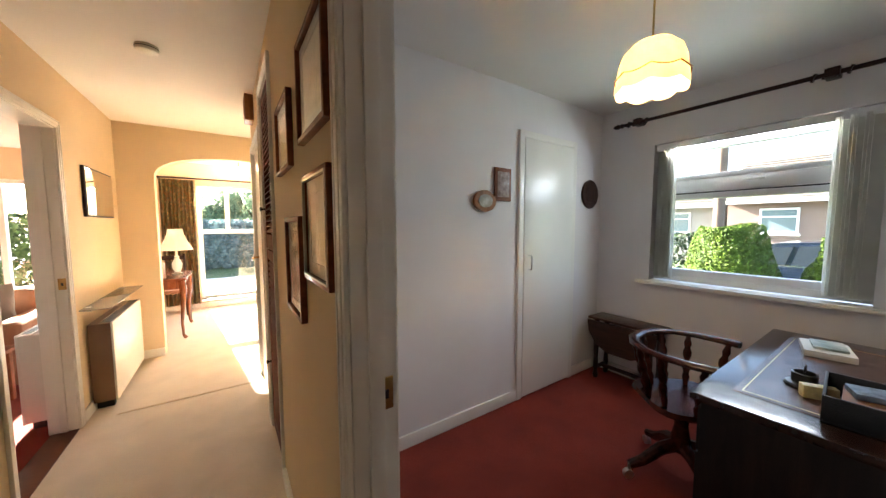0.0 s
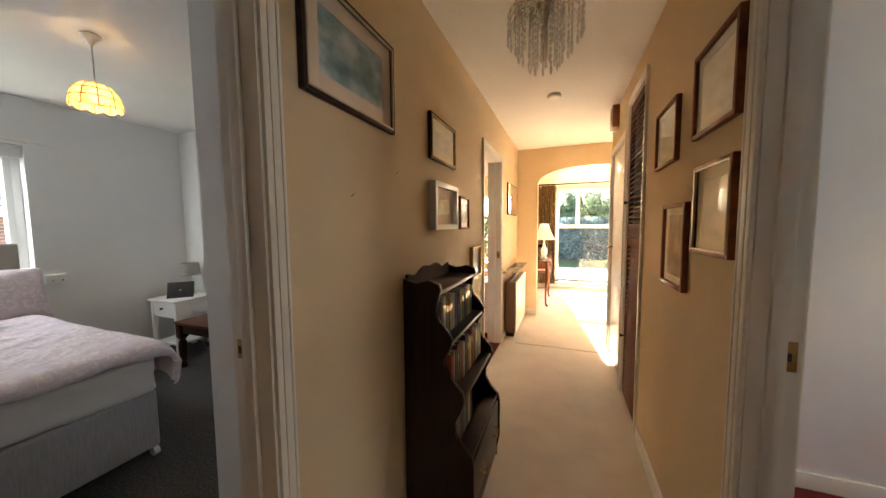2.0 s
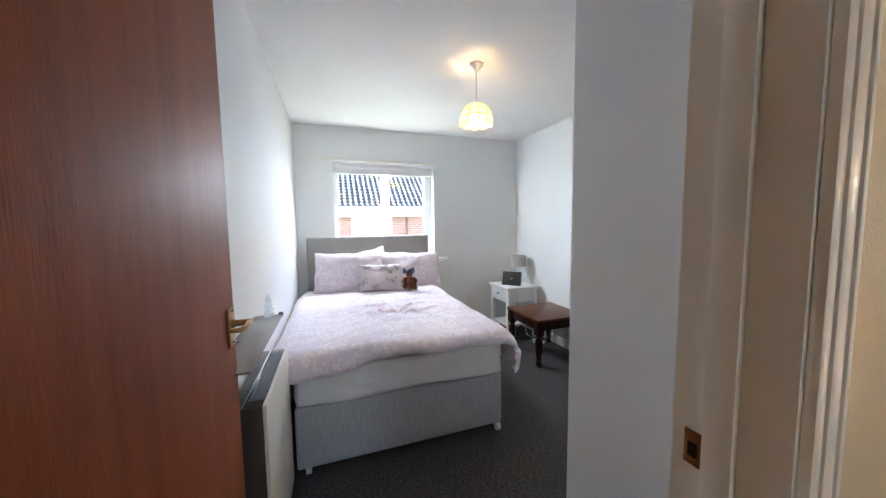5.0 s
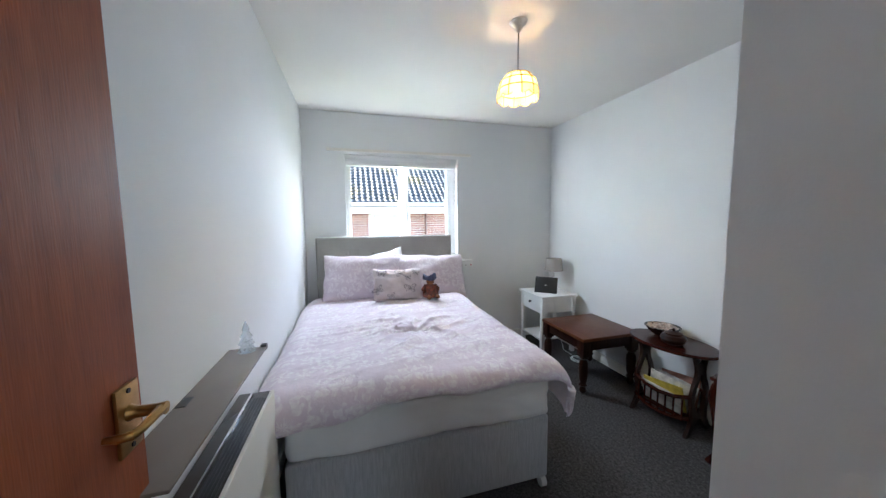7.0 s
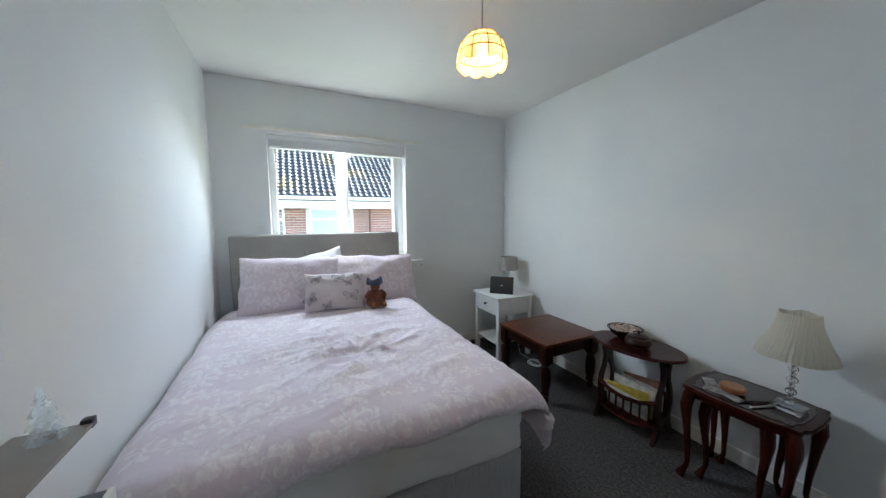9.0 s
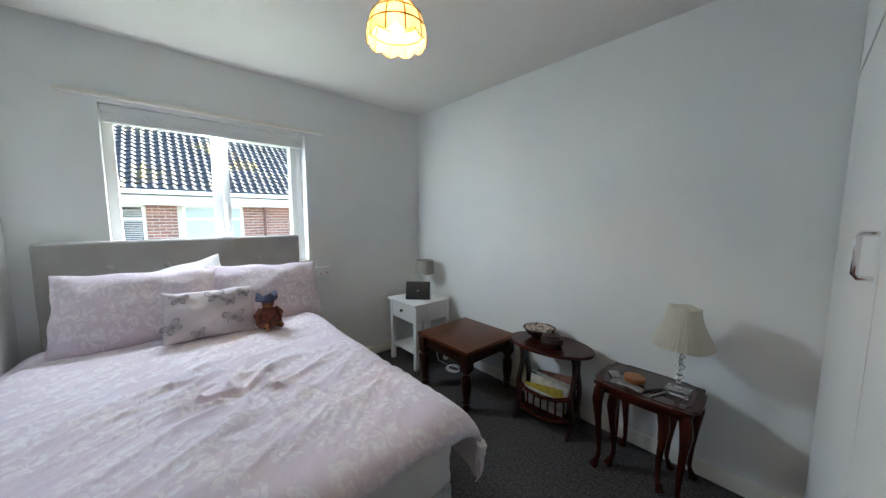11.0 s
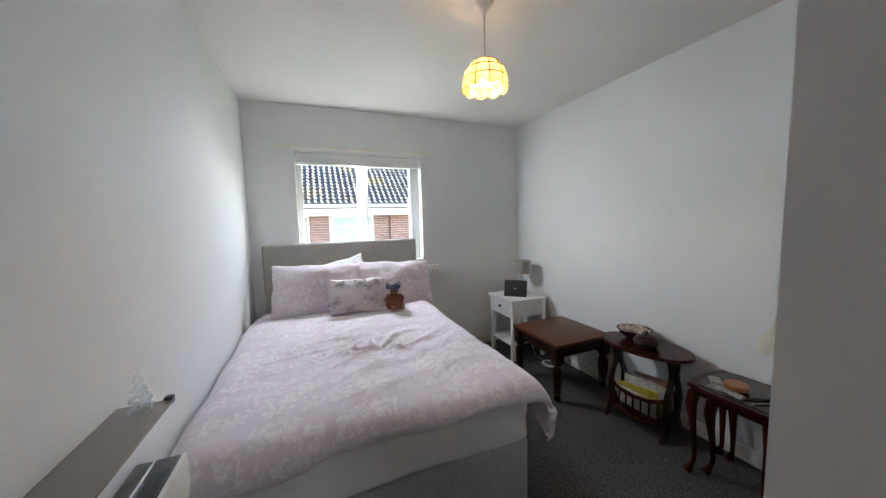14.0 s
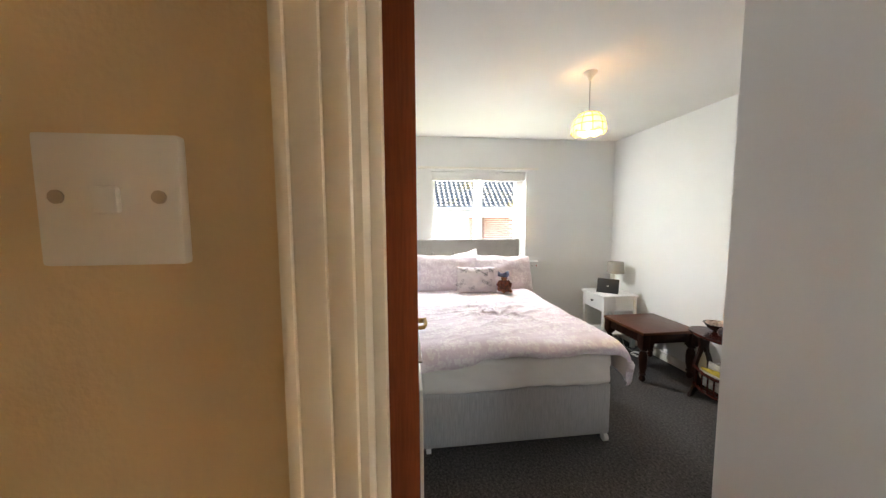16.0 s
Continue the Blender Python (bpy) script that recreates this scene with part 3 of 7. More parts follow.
part("window_handle", bm, M["pvc"], w1)

bl = thing("venetian_blind", (-4.44, 0.31, 1.9), "white venetian blind drawn fully up", "blind")
part("headrail", B(-0.02, 0.025, -0.562, 0.565, 0.066, 0.105, bev=0.003), M["pvc"], bl)
for i in range(11):
    part("slat", B(-0.024, 0.026, -0.555, 0.56, 0.025 + i * 0.0036, 0.0282 + i * 0.0036), M["pvc"], bl)
part("bottom_rail", B(-0.026, 0.03, -0.558, 0.562, 0.004, 0.024, bev=0.006), M["pvc"], bl)
for y in (-0.36, 0.02, 0.42):
    part("bracket", B(0.026, 0.03, y - 0.006, y + 0.006, 0.02, 0.075, bev=0.002), M["pvc"], bl)
rail = thing("curtain_track", (-4.38, 0.305, 2.045), "bare white curtain track above the window", "curtain track")
part("track", B(-0.018, 0.012, -0.725, 0.725, -0.012, 0.012, bev=0.004), M["gloss"], rail)
for y in (-0.6, 0.0, 0.6):
    part("bracket", B(-0.02, 0.0, y - 0.01, y + 0.01, -0.02, 0.02, bev=0.002), M["pvc"], rail)

w2 = thing("window_2", (0, 0, 0), "white study window with a top light", "window", kind="structure")
bm = bmesh.new()
frame_rect(bm, "x", 3.04, 3.11, 0.1, 1.24, 0.92, 2.04, 0.05)
box(bm, 3.035, 3.11, 0.15, 1.19, 1.635, 1.735, bev=0.004)
part("window_frame", bm, M["pvc"], w2)
bm = bmesh.new()
frame_rect(bm, "x", 3.028, 3.095, 0.152, 1.188, 1.737, 1.988, 0.034)
frame_rect(bm, "x", 3.03, 3.095, 0.152, 1.188, 0.972, 1.633, 0.05)
part("casement", bm, M["pvc"], w2)
pane(w2, 3.075, 3.081, 0.15, 1.19, 0.97, 1.635)
pane(w2, 3.075, 3.081, 0.15, 1.19, 1.735, 1.99)
part("gasket", B(3.026, 3.03, 0.155, 1.185, 1.624, 1.632), M["black_plastic"], w2)
part("window_sill", B(2.90, 3.04, -0.06, 1.33, 0.885, 0.915, bev=0.008), M["gloss"], w2)
bm = B(3.018, 3.035, 0.58, 0.70, 1.69, 1.71, bev=0.004)
box(bm, 3.02, 3.035, 0.13, 0.15, 1.2, 1.34, bev=0.004)
part("window_handle", bm, M["pvc"], w2)

w3 = thing("window_3", (0, 0, 0), "large white dining room window", "window", kind="structure")
bm = bmesh.new()
frame_rect(bm, "y", 6.75, 6.82, -0.42, 0.66, 0.14, 2.05, 0.055)
box(bm, -0.365, 0.605, 6.75, 6.82, 1.245, 1.315, bev=0.004)
box(bm, -0.04, 0.03, 6.75, 6.82, 1.315, 1.995, bev=0.004)
part("window_frame", bm, M["pvc"], w3)
pane(w3, -0.365, 0.605, 6.785, 6.791, 0.195, 1.245)
pane(w3, -0.365, -0.04, 6.785, 6.791, 1.315, 1.995)
pane(w3, 0.03, 0.605, 6.785, 6.791, 1.315, 1.995)
part("window_sill", B(-0.5, 0.74, 6.6, 6.75, 0.11, 0.14, bev=0.008), M["gloss"], w3)

w4 = thing("window_4", (0, 0, 0), "white lounge window", "window", kind="structure")
bm = bmesh.new()
frame_rect(bm, "y", 6.75, 6.82, -3.6, -1.35, 0.5, 2.0, 0.055)
box(bm, -2.51, -2.45, 6.75, 6.82, 0.555, 1.945, bev=0.004)
part("window_frame", bm, M["pvc"], w4)
pane(w4, -3.545, -2.51, 6.785, 6.791, 0.555, 1.945)
pane(w4, -2.45, -1.405, 6.785, 6.791, 0.555, 1.945)
part("window_sill", B(-3.65, -1.3, 6.58, 6.75, 0.46, 0.5, bev=0.008), M["gloss"], w4)

# ---------------------------------------------------------------- bedroom


def noise3(x, y, z):
    return noise.noise(Vector((x, y, z)))


bed = thing("double_bed", (-3.37, 0.11, 0), "double divan bed with grey upholstered headboard", "bed")
part("divan_base", B(-0.90, 0.92, -0.615, 0.6, 0.05, 0.385, bev=0.018, seg=3), M["divan"], bed, "blue-grey fabric divan base")
bm = B(-0.90, 0.915, -0.61, 0.605, 0.388, 0.585, bev=0.03, seg=3)
bmesh.ops.subdivide_edges(bm, edges=[e for e in bm.edges if e.calc_length() > 0.12], cuts=26, use_grid_fill=True)
bm.normal_update()
for v in bm.verts:
    low = max(0, (0.46 - v.co.z) / 0.07)
    pull = 0.008 * noise3(v.co.x * 3 + v.co.y * 5, v.co.y * 4, v.co.z * 9) + 0.004 * noise3(v.co.x * 12 + 4, v.co.y * 13, v.co.z * 26)
    pull += 0.004 * max(0, 1 - 4 * abs(noise3(v.co.y * 4 + v.co.z * 9, v.co.x * 4, 3)))
    v.co += v.normal * pull
    v.co.z -= low * 0.018 * (0.5 + noise3(v.co.x * 4, v.co.y * 4, 11))
part("mattress", bm, M["sheet"], bed, "mattress under a loose white fitted sheet", 60)
hb = part("headboard", B(-1.0, -0.91, -0.655, 0.665, 0.1, 1.215, bev=0.022, seg=4), M["grey_fabric"], bed, "grey fabric headboard with sunk buttons")
for row, z in enumerate((0.93, 1.06)):
    for k in range(5 - row):
        bm = bmesh.new()
        y = -0.5 + (k + 0.5 * row) * 0.25
        ball(bm, (-0.912, y, z), (0.009, 0.018, 0.018), 12, 8)
        part("button", bm, M["grey_fabric"], hb)
for x, y in ((0.905, 0.575), (0.88, -0.56), (-0.82, 0.55), (-0.82, -0.56)):
    bm = bmesh.new()
    tube(bm, [(x, y - 0.014, 0.025), (x, y + 0.014, 0.025)], 0.025, 16)
    tube(bm, [(x, y, 0.02), (x, y, 0.06)], 0.009, 8)
    part("castor", bm, M["pvc"], bed, "white plastic castor")

# duvet: a thick quilt that rolls over the foot and falls over the open side
L0, L1, W0, W1 = -4.2, -2.385, -0.625, 0.79
NX, NY = 240, 200
HEM = ((-0.63, 0.552), (-0.37, 0.560), (-0.22, 0.577), (-0.08, 0.618), (0.09, 0.616), (0.25, 0.596), (0.45, 0.606), (0.70, 0.594), (0.9, 0.59))


def along(table, x):
    for (a, p), (b, q) in zip(table, table[1:]):
        if x <= b:
            t = max(0.0, (x - a) / (b - a))
            t = t * t * (3 - 2 * t)
            return p + (q - p) * t
    return table[-1][1]


def duvet_top(x, y):
    """Height of the quilt's upper side."""
    z = along(((-4.2, 0.665), (-3.85, 0.70), (-3.4, 0.675), (-3.05, 0.668), (-2.7, 0.695), (-2.4, 0.69)), x)
    z += 0.022 * noise3(x * 1.7, y * 1.7, 3) + 0.007 * noise3(x * 4, y * 4, 7)
    # ridges that run out from a gathered spot
    dx, dy = x + 3.07, y - 0.17
    r, a = math.hypot(dx, dy), math.atan2(dy, dx)
    a += 0.35 * noise3(x * 3, y * 3, 1) + 0.5 * r
    star = math.exp(-(r / 0.34) ** 2) * (1 - math.exp(-(r / 0.045) ** 2))
    z += 0.022 * star * ((1 - abs(math.sin(2.5 * a + 0.4))) ** 2.5 + 0.5 * (1 - abs(math.sin(4.5 * a + 1.3))) ** 3 - 0.3)
    z -= 0.014 * math.exp(-(r / 0.06) ** 2)
    # creases drawn across the bed, sharp in the middle and faint towards the edges
    wx, wy = x + 0.07 * noise3(x * 2.5, y * 2.5, 31), y + 0.07 * noise3(x * 2.5, y * 2.5, 37)
    mid = math.exp(-((x + 3.15) / 0.5) ** 2 - ((y - 0.12) / 0.52) ** 2)
    for k, (turn, fl, fs, h) in enumerate(((-0.45, 1.2, 6.5, 0.014), (-0.2, 1.5, 9.0, 0.011), (-0.75, 1.8, 11.0, 0.009), (-0.4, 2.0, 16.0, 0.005))):
        c, s = math.cos(turn), math.sin(turn)
        q = noise3((wy * c + wx * s) * fl + 7 * k, (wx * c - wy * s) * fs, 2 + 5 * k)
        z += h * (0.2 + 0.9 * mid) * max(0, 1 - abs(q) * 3.6) ** 2
    for k, (turn, fl, fs, h) in enumerate(((-0.5, 2.2, 22.0, 0.003), (-0.25, 2.6, 30.0, 0.002))):
        c, s = math.cos(turn), math.sin(turn)
        q = noise3((wy * c + wx * s) * fl + 3 * k, (wx * c - wy * s) * fs, 41 + 5 * k)
        z += h * (0.06 + 0.94 * mid) * max(0, 1 - abs(q) * 2.4)
    return z + 0.0015 * noise3(x * 14, y * 14, 23)


def duvet_point(u, v):
    """u and v run from 0 to 1, from the pillows to the foot's hem and from the wall to the open side's hem."""
    rx, ry = 0.115, 0.125
    cut_u, cut_v = 0.90, 0.80
    x = L0 + (L1 - rx - L0) * min(1, u / cut_u)
    y = W0 + (W1 - ry - W0) * min(1, v / cut_v)
    z = duvet_top(x, y)
    tu, tv = max(0, (u - cut_u) / (1 - cut_u)), max(0, (v - cut_v) / (1 - cut_v))
    # foot: a fat rolled edge whose hem turns under
    th = math.radians(118) * tu
    hem = along(HEM, y) + 0.008 * noise3(y * 9, 1, 3)
    X = x + rx * math.sin(th) + 0.012 * tu * noise3(y * 5, z * 3, 4)
    dz = (z - hem) * (1 - math.cos(th)) / (1 - math.cos(math.radians(118)))
    # open side: a round shoulder, then a hanging edge that sways
    near = max(0, min(1, (x + 2.95) / 0.45))
    drop = 0.17 + 0.05 * near + 0.012 * math.sin(x * 9)
    ta = min(1, tv / 0.55) * math.pi / 2
    Y = y + ry * math.sin(ta)
    dy = 0.10 * (1 - math.cos(ta)) + max(0, tv - 0.55) / 0.45 * (drop - 0.10)
    fold = max(0, tv - 0.45)
    Y += fold * (0.03 * math.sin(x * 13 + 1) + 0.02 * noise3(x * 6, 2, 5)) - 0.05 * fold * tu
    X += 0.03 * fold * tu * math.sin(tv * 9)
    Z = z - dz * (1 - 0.35 * tv) - dy
    if v < 0.07:
        Z -= 0.06 * ((0.07 - v) / 0.07) ** 2
    return Vector((X, Y, Z))


bm = bmesh.new()
uv = bm.loops.layers.uv.new("cloth")
vs = [[bm.verts.new(duvet_point(i / NX, j / NY)) for j in range(NY + 1)] for i in range(NX + 1)]
for i in range(NX):
    for j in range(NY):
        f = bm.faces.new((vs[i][j], vs[i + 1][j], vs[i + 1][j + 1], vs[i][j + 1]))
        for lp, (p, q) in zip(f.loops, ((i, j), (i + 1, j), (i + 1, j + 1), (i, j + 1))):
            lp[uv].uv = (1.62 * q / NY, 1.96 * p / NX)
# the underside, a little below, joined round the hem
bm.normal_update()
low = [[bm.verts.new(v.co - v.normal * (0.022 if v.normal.z > -0.2 else 0.008)) for v in row] for row in vs]
if vs[NX // 2][NY // 2].normal.z < 0:
    for row, under in zip(vs, low):
        for a, b in zip(row, under):
            b.co = a.co * 2 - b.co
quads = [(low[i][j + 1], low[i + 1][j + 1], low[i + 1][j], low[i][j]) for i in range(NX) for j in range(NY)]
for i in range(NX):
    quads += [(vs[i][0], low[i][0], low[i + 1][0], vs[i + 1][0]), (vs[i + 1][NY], low[i + 1][NY], low[i][NY], vs[i][NY])]
for j in range(NY):
    quads += [(vs[0][j + 1], low[0][j + 1], low[0][j], vs[0][j]), (vs[NX][j], low[NX][j], low[NX][j + 1], vs[NX][j + 1])]
for q in quads:
    bm.faces.new(q)
duvet = one("duvet", bm, M["duvet"], "rumpled pale pink damask duvet spread over the bed", "duvet", angle=80)


def pillow_bm(w, h, t, seed, pinch=0.06, n=40):
    """A stuffed cushion in the local y-z plane, w wide, h high and t thick, with drawn-in sides and puckered seams."""
    bm = bmesh.new()
    uv = bm.loops.layers.uv.new("cloth")
    grid = {}
    for side in (1, -1):
        for i in range(n + 1):
            for j in range(n + 1):
                if side < 0 and (i in (0, n) or j in (0, n)):
                    continue
                u, v = math.sin(math.pi / 2 * (2 * i / n - 1)), math.sin(math.pi / 2 * (2 * j / n - 1))
                p = max(0.0, (1 - abs(u) ** 2.4) * (1 - abs(v) ** 2.4)) ** 0.5
                y = u * w / 2 * (1 - pinch * (1 - v * v) * 0.55) + 0.008 * noise3(v * 2.5, seed, u)
                z = v * h / 2 * (1 - pinch * (1 - u * u) * 0.9) + 0.010 * noise3(u * 2.5, seed + 4, v)
                rim = 1 - min(1, 4 * min(1 - abs(u), 1 - abs(v)))
                x = side * t / 2 * p + 0.022 * noise3(u * 1.6 + seed, v * 1.6, seed) * p + 0.010 * noise3(u * 5 + seed, v * 4, seed + 2) * p
                x += 0.006 * rim * p * math.sin(19 * (u + v) + seed) + 0.008 * noise3(u * 2 + 3, v * 2, seed + 7) * (1 - p)
                grid[side, i, j] = bm.verts.new((x, y, z))

    def g(s, i, j):
        return grid.get((s, i, j)) or grid[1, i, j]
    for side in (1, -1):
        for i in range(n):
            for j in range(n):
                q = (g(side, i, j), g(side, i + 1, j), g(side, i + 1, j + 1), g(side, i, j + 1))
                f = bm.faces.new(q if side > 0 else tuple(reversed(q)))
                for lp in f.loops:
                    lp[uv].uv = (lp.vert.co.y + 0.11 * seed, lp.vert.co.z + 0.15)
    return bm


def pillow(name, at, size, lean, yaw, material, label, seed, group="pillows on the bed", roll=0):
    ob = new(name, finish(name, pillow_bm(*size, seed), material, 60))
    ob.matrix_world = pose(*at, roll, lean, yaw)
    return tagged(ob, label, "pillow", group)


pillow("pillow", (-4.16, 0.0, 0.85), (0.60, 0.42, 0.13), -18, 4, M["sheet"], "plain white pillow behind the others", 11, roll=12)
pillow("pillow", (-4.01, -0.135, 0.855), (0.67, 0.43, 0.21), -23, -2, M["pillow"], "pale pink damask pillow against the headboard", 1, roll=-2)
pillow("pillow", (-4.03, 0.49, 0.84), (0.68, 0.43, 0.20), -25, 4, M["pillow"], "pale pink damask pillow against the headboard", 5, roll=-3)
cushion = pillow("scatter_cushion", (-3.81, 0.145, 0.825), (0.41, 0.27, 0.11), -24, 1, M["cushion"], "small pale cushion printed with grey butterflies", 8, "", roll=-2)


def butterfly(bm, at, s, turn):
    """A flat printed butterfly in the y-z plane: four rounded wings with dark margins and veins, and a body."""
    c, d = math.cos(turn), math.sin(turn)

    def P(u, v):
        yy, zz = at[0] + s * (u * c - v * d), at[1] + s * (u * d + v * c)
        a, b = abs(2 * yy / 0.41), abs(2 * zz / 0.27)
        return (0.055 * max(0.0, (1 - a ** 2.4) * (1 - b ** 2.4)) ** 0.5 + 0.0045, yy, zz)
    for q in (-1, 1):
        for cu, cv, ru, rv, tilt in ((0.50, 0.30, 0.52, 0.27, 0.5), (0.36, -0.26, 0.38, 0.23, -0.75)):
            def E(t, k=1.0):
                e, f = k * ru * math.cos(t), k * rv * math.sin(t) * (1 + 0.25 * math.cos(t))
                return P(q * (cu + e * math.cos(tilt) - f * math.sin(tilt)), cv + e * math.sin(tilt) + f * math.cos(tilt))
            tube(bm, [E(2 * math.pi * k / 20) for k in range(21)], 0.0016, 4, False)
            tube(bm, [E(t, 0.88) for t in (-1.1 + 2.2 * k / 8 for k in range(9))], 0.0019, 4, False)
            for t in (-0.7, 0.0, 0.8):
                tube(bm, [E(math.pi, 0.9), E(t, 0.45), E(t, 0.95)], 0.0008, 4, False)
        tube(bm, [P(0, 0.25), P(q * 0.08, 0.42), P(q * 0.16, 0.5)], 0.0008, 4, False)
    tube(bm, [P(0, 0.28), P(0, 0.0), P(0, -0.32)], [0.002, 0.003, 0.001], 5)


M["print"] = mat("grey_print", (0.27, 0.25, 0.27), 0.9, 0, 0.1, 30)
for (u, v, s, t) in ((0.02, 0.082, 0.047, 0.05), (0.10, -0.05, 0.055, 0.12), (-0.165, -0.055, 0.045, 0.6), (-0.135, 0.085, 0.042, -0.1), (0.155, 0.09, 0.035, -0.2), (0.085, 0.045, 0.03, 0.1), (-0.06, -0.105, 0.032, 0.3)):
    bm = bmesh.new()
    butterfly(bm, (u, v), s, t)
    part("butterfly_print", bm, M["print"], cushion)

# toy on the bed, one plain mesh
bm = bmesh.new()
TX, TY, TZ = -3.735, 0.412, 0.715


def toy_parts(index, build):
    n0 = len(bm.faces)
    build()
    bm.faces.ensure_lookup_table()
    for f in bm.faces[n0:]:
        f.material_index = index


def toy_body():
    lathe(bm, [(0.066, TZ + 0.005), (0.07, TZ + 0.02), (0.058, TZ + 0.06), (0.042, TZ + 0.10), (0.022, TZ + 0.115)], TX, TY, 20, True, lambda a, i: (1 + 0.06 * math.sin(5 * a + i), 0))
    for q in (-1, 1):
        tube(bm, [(TX, TY + q * 0.035, TZ + 0.10), (TX + 0.015, TY + q * 0.062, TZ + 0.07), (TX + 0.035, TY + q * 0.05, TZ + 0.05)], [0.018, 0.02, 0.016], 10)


def toy_feet():
    ball(bm, (TX + 0.07, TY - 0.025, TZ + 0.012), (0.03, 0.016, 0.02), 12, 8)
    ball(bm, (TX + 0.055, TY + 0.05, TZ + 0.01), (0.03, 0.018, 0.018), 12, 8)
    ball(bm, (TX + 0.006, TY, TZ + 0.135), (0.031, 0.034, 0.03), 14, 10)


def toy_hat():
    lathe(bm, [(0.05, TZ + 0.148), (0.056, TZ + 0.158), (0.05, TZ + 0.182), (0.034, TZ + 0.176), (0.01, TZ + 0.18)], TX, TY, 24, True, lambda a, i: (1 + (0.2 * math.cos(3 * a) if i < 3 else 0), 0.018 * math.cos(3 * a) if i == 2 else 0))


toy_parts(0, toy_body)
toy_parts(2, toy_feet)
toy_parts(1, toy_hat)
doll = one("soft_toy", bm, [mat("toy_patchwork", (0.20, 0.045, 0.022), 0.85, 0, 0, 34, 0.3, 90, (0.035, 0.018, 0.014)), mat("toy_felt", (0.05, 0.055, 0.10), 0.9, 0, 0.2, 30), mat("toy_tan", (0.36, 0.15, 0.05), 0.85, 0, 0, 45, 0.3, 90, (0.12, 0.035, 0.02))], "small rust and brown stuffed toy with a navy felt hat", "toy")


def turned_leg(prof):
    bm = bmesh.new()
    lathe(bm, prof, 0, 0, 18)
    return bm


def side_part(name, bm, m, parent, at, label=""):
    o = part(name, bm, m, parent, label)
    o.location = at
    return o


# coffee table
ct = thing("coffee_table", (-3.365, 1.72, 0), "square brown wooden coffee table with dark turned legs", "coffee table")
part("tabletop", B(-0.275, 0.275, -0.275, 0.275, 0.425, 0.452, bev=0.008), M["coffee_wood"], ct, "worn brown polished top")
for a, b, c, d in ((-0.235, 0.235, -0.245, -0.225), (-0.235, 0.235, 0.225, 0.245), (-0.245, -0.225, -0.225, 0.225), (0.225, 0.245, -0.225, 0.225)):
    part("apron", B(a, b, c, d, 0.34, 0.425, bev=0.003), M["coffee_dark"], ct)
for sx in (-1, 1):
    for sy in (-1, 1):
        bm = turned_leg([(0.014, 0), (0.026, 0.012), (0.03, 0.03), (0.022, 0.05), (0.024, 0.06), (0.033, 0.07), (0.024, 0.085), (0.034, 0.13), (0.037, 0.2), (0.033, 0.25), (0.022, 0.275), (0.036, 0.29), (0.022, 0.305)])
        box(bm, -0.035, 0.035, -0.035, 0.035, 0.30, 0.425, bev=0.003)
        side_part("leg", bm, M["coffee_dark"], ct, (sx * 0.232, sy * 0.232, 0))

# oval table with a magazine rack
ov = thing("oval_table", (-2.71, 1.835, 0), "polished oval mahogany side table with magazine rack", "side table", rz=8)
bm = bmesh.new()
lathe(bm, [(0.0, 0.515), (0.97, 0.515), (1.0, 0.521), (1.0, 0.531), (0.985, 0.537), (0.0, 0.537)], 0, 0, 48, False)
for v in bm.verts:
    v.co.x *= 0.275
    v.co.y *= 0.175
bmesh.ops.remove_doubles(bm, verts=bm.verts, dist=0.0005)
part("tabletop", bm, M["mahogany"], ov)
# each end: a waisted board cut through by a tall oval, standing on spread feet
HALF = [(0.515, 0.085), (0.48, 0.07), (0.44, 0.052), (0.40, 0.045), (0.36, 0.055), (0.31, 0.08), (0.26, 0.098), (0.21, 0.098), (0.16, 0.085), (0.12, 0.078), (0.08, 0.088), (0.045, 0.108), (0.015, 0.128), (0.0, 0.135)]
HOLE = [(0.515, 0.045), (0.48, 0.03), (0.44, 0.006), (0.40, 0.004), (0.36, 0.012), (0.31, 0.04), (0.26, 0.058), (0.21, 0.056), (0.16, 0.038), (0.12, 0.012), (0.08, 0.02), (0.045, 0.055), (0.015, 0.085), (0.0, 0.095)]
for s in (-1, 1):
    bm = bmesh.new()
    for q in (-1, 1):
        prism(bm, [(q * w, z) for z, w in HALF] + [(q * w, z) for z, w in reversed(HOLE)], "x", -0.011, 0.011, 0.003)
    box(bm, -0.010, 0.010, -0.02, 0.02, 0.385, 0.455)
    box(bm, -0.010, 0.010, -0.03, 0.03, 0.09, 0.13)
    side_part("end_support", bm, M["coffee_dark"], ov, (s * 0.175, 0, 0))
part("rack_floor", B(-0.165, 0.165, -0.085, 0.085, 0.085, 0.098, bev=0.003), M["mahogany"], ov)
for q in (-1, 1):
    bm = bmesh.new()
    for z, r in ((0.085, 0.012), (0.225, 0.013)):
        tube(bm, [(-0.175, q * 0.085, z + 0.025), (-0.09, q * 0.115, z), (0, q * 0.122, z - 0.008), (0.09, q * 0.115, z), (0.175, q * 0.085, z + 0.025)], r, 8)
    part("rack_rail", bm, M["mahogany"], ov)
    for k in range(7):
        x = -0.14 + k * 0.0467
        y = q * (0.09 + 0.032 * math.cos(x / 0.175 * 1.3))
        bm = bmesh.new()
        tube(bm, [(x, y, 0.085), (x, y, 0.225)], 0.006, 8)
        part("rack_spindle", bm, M["mahogany"], ov)

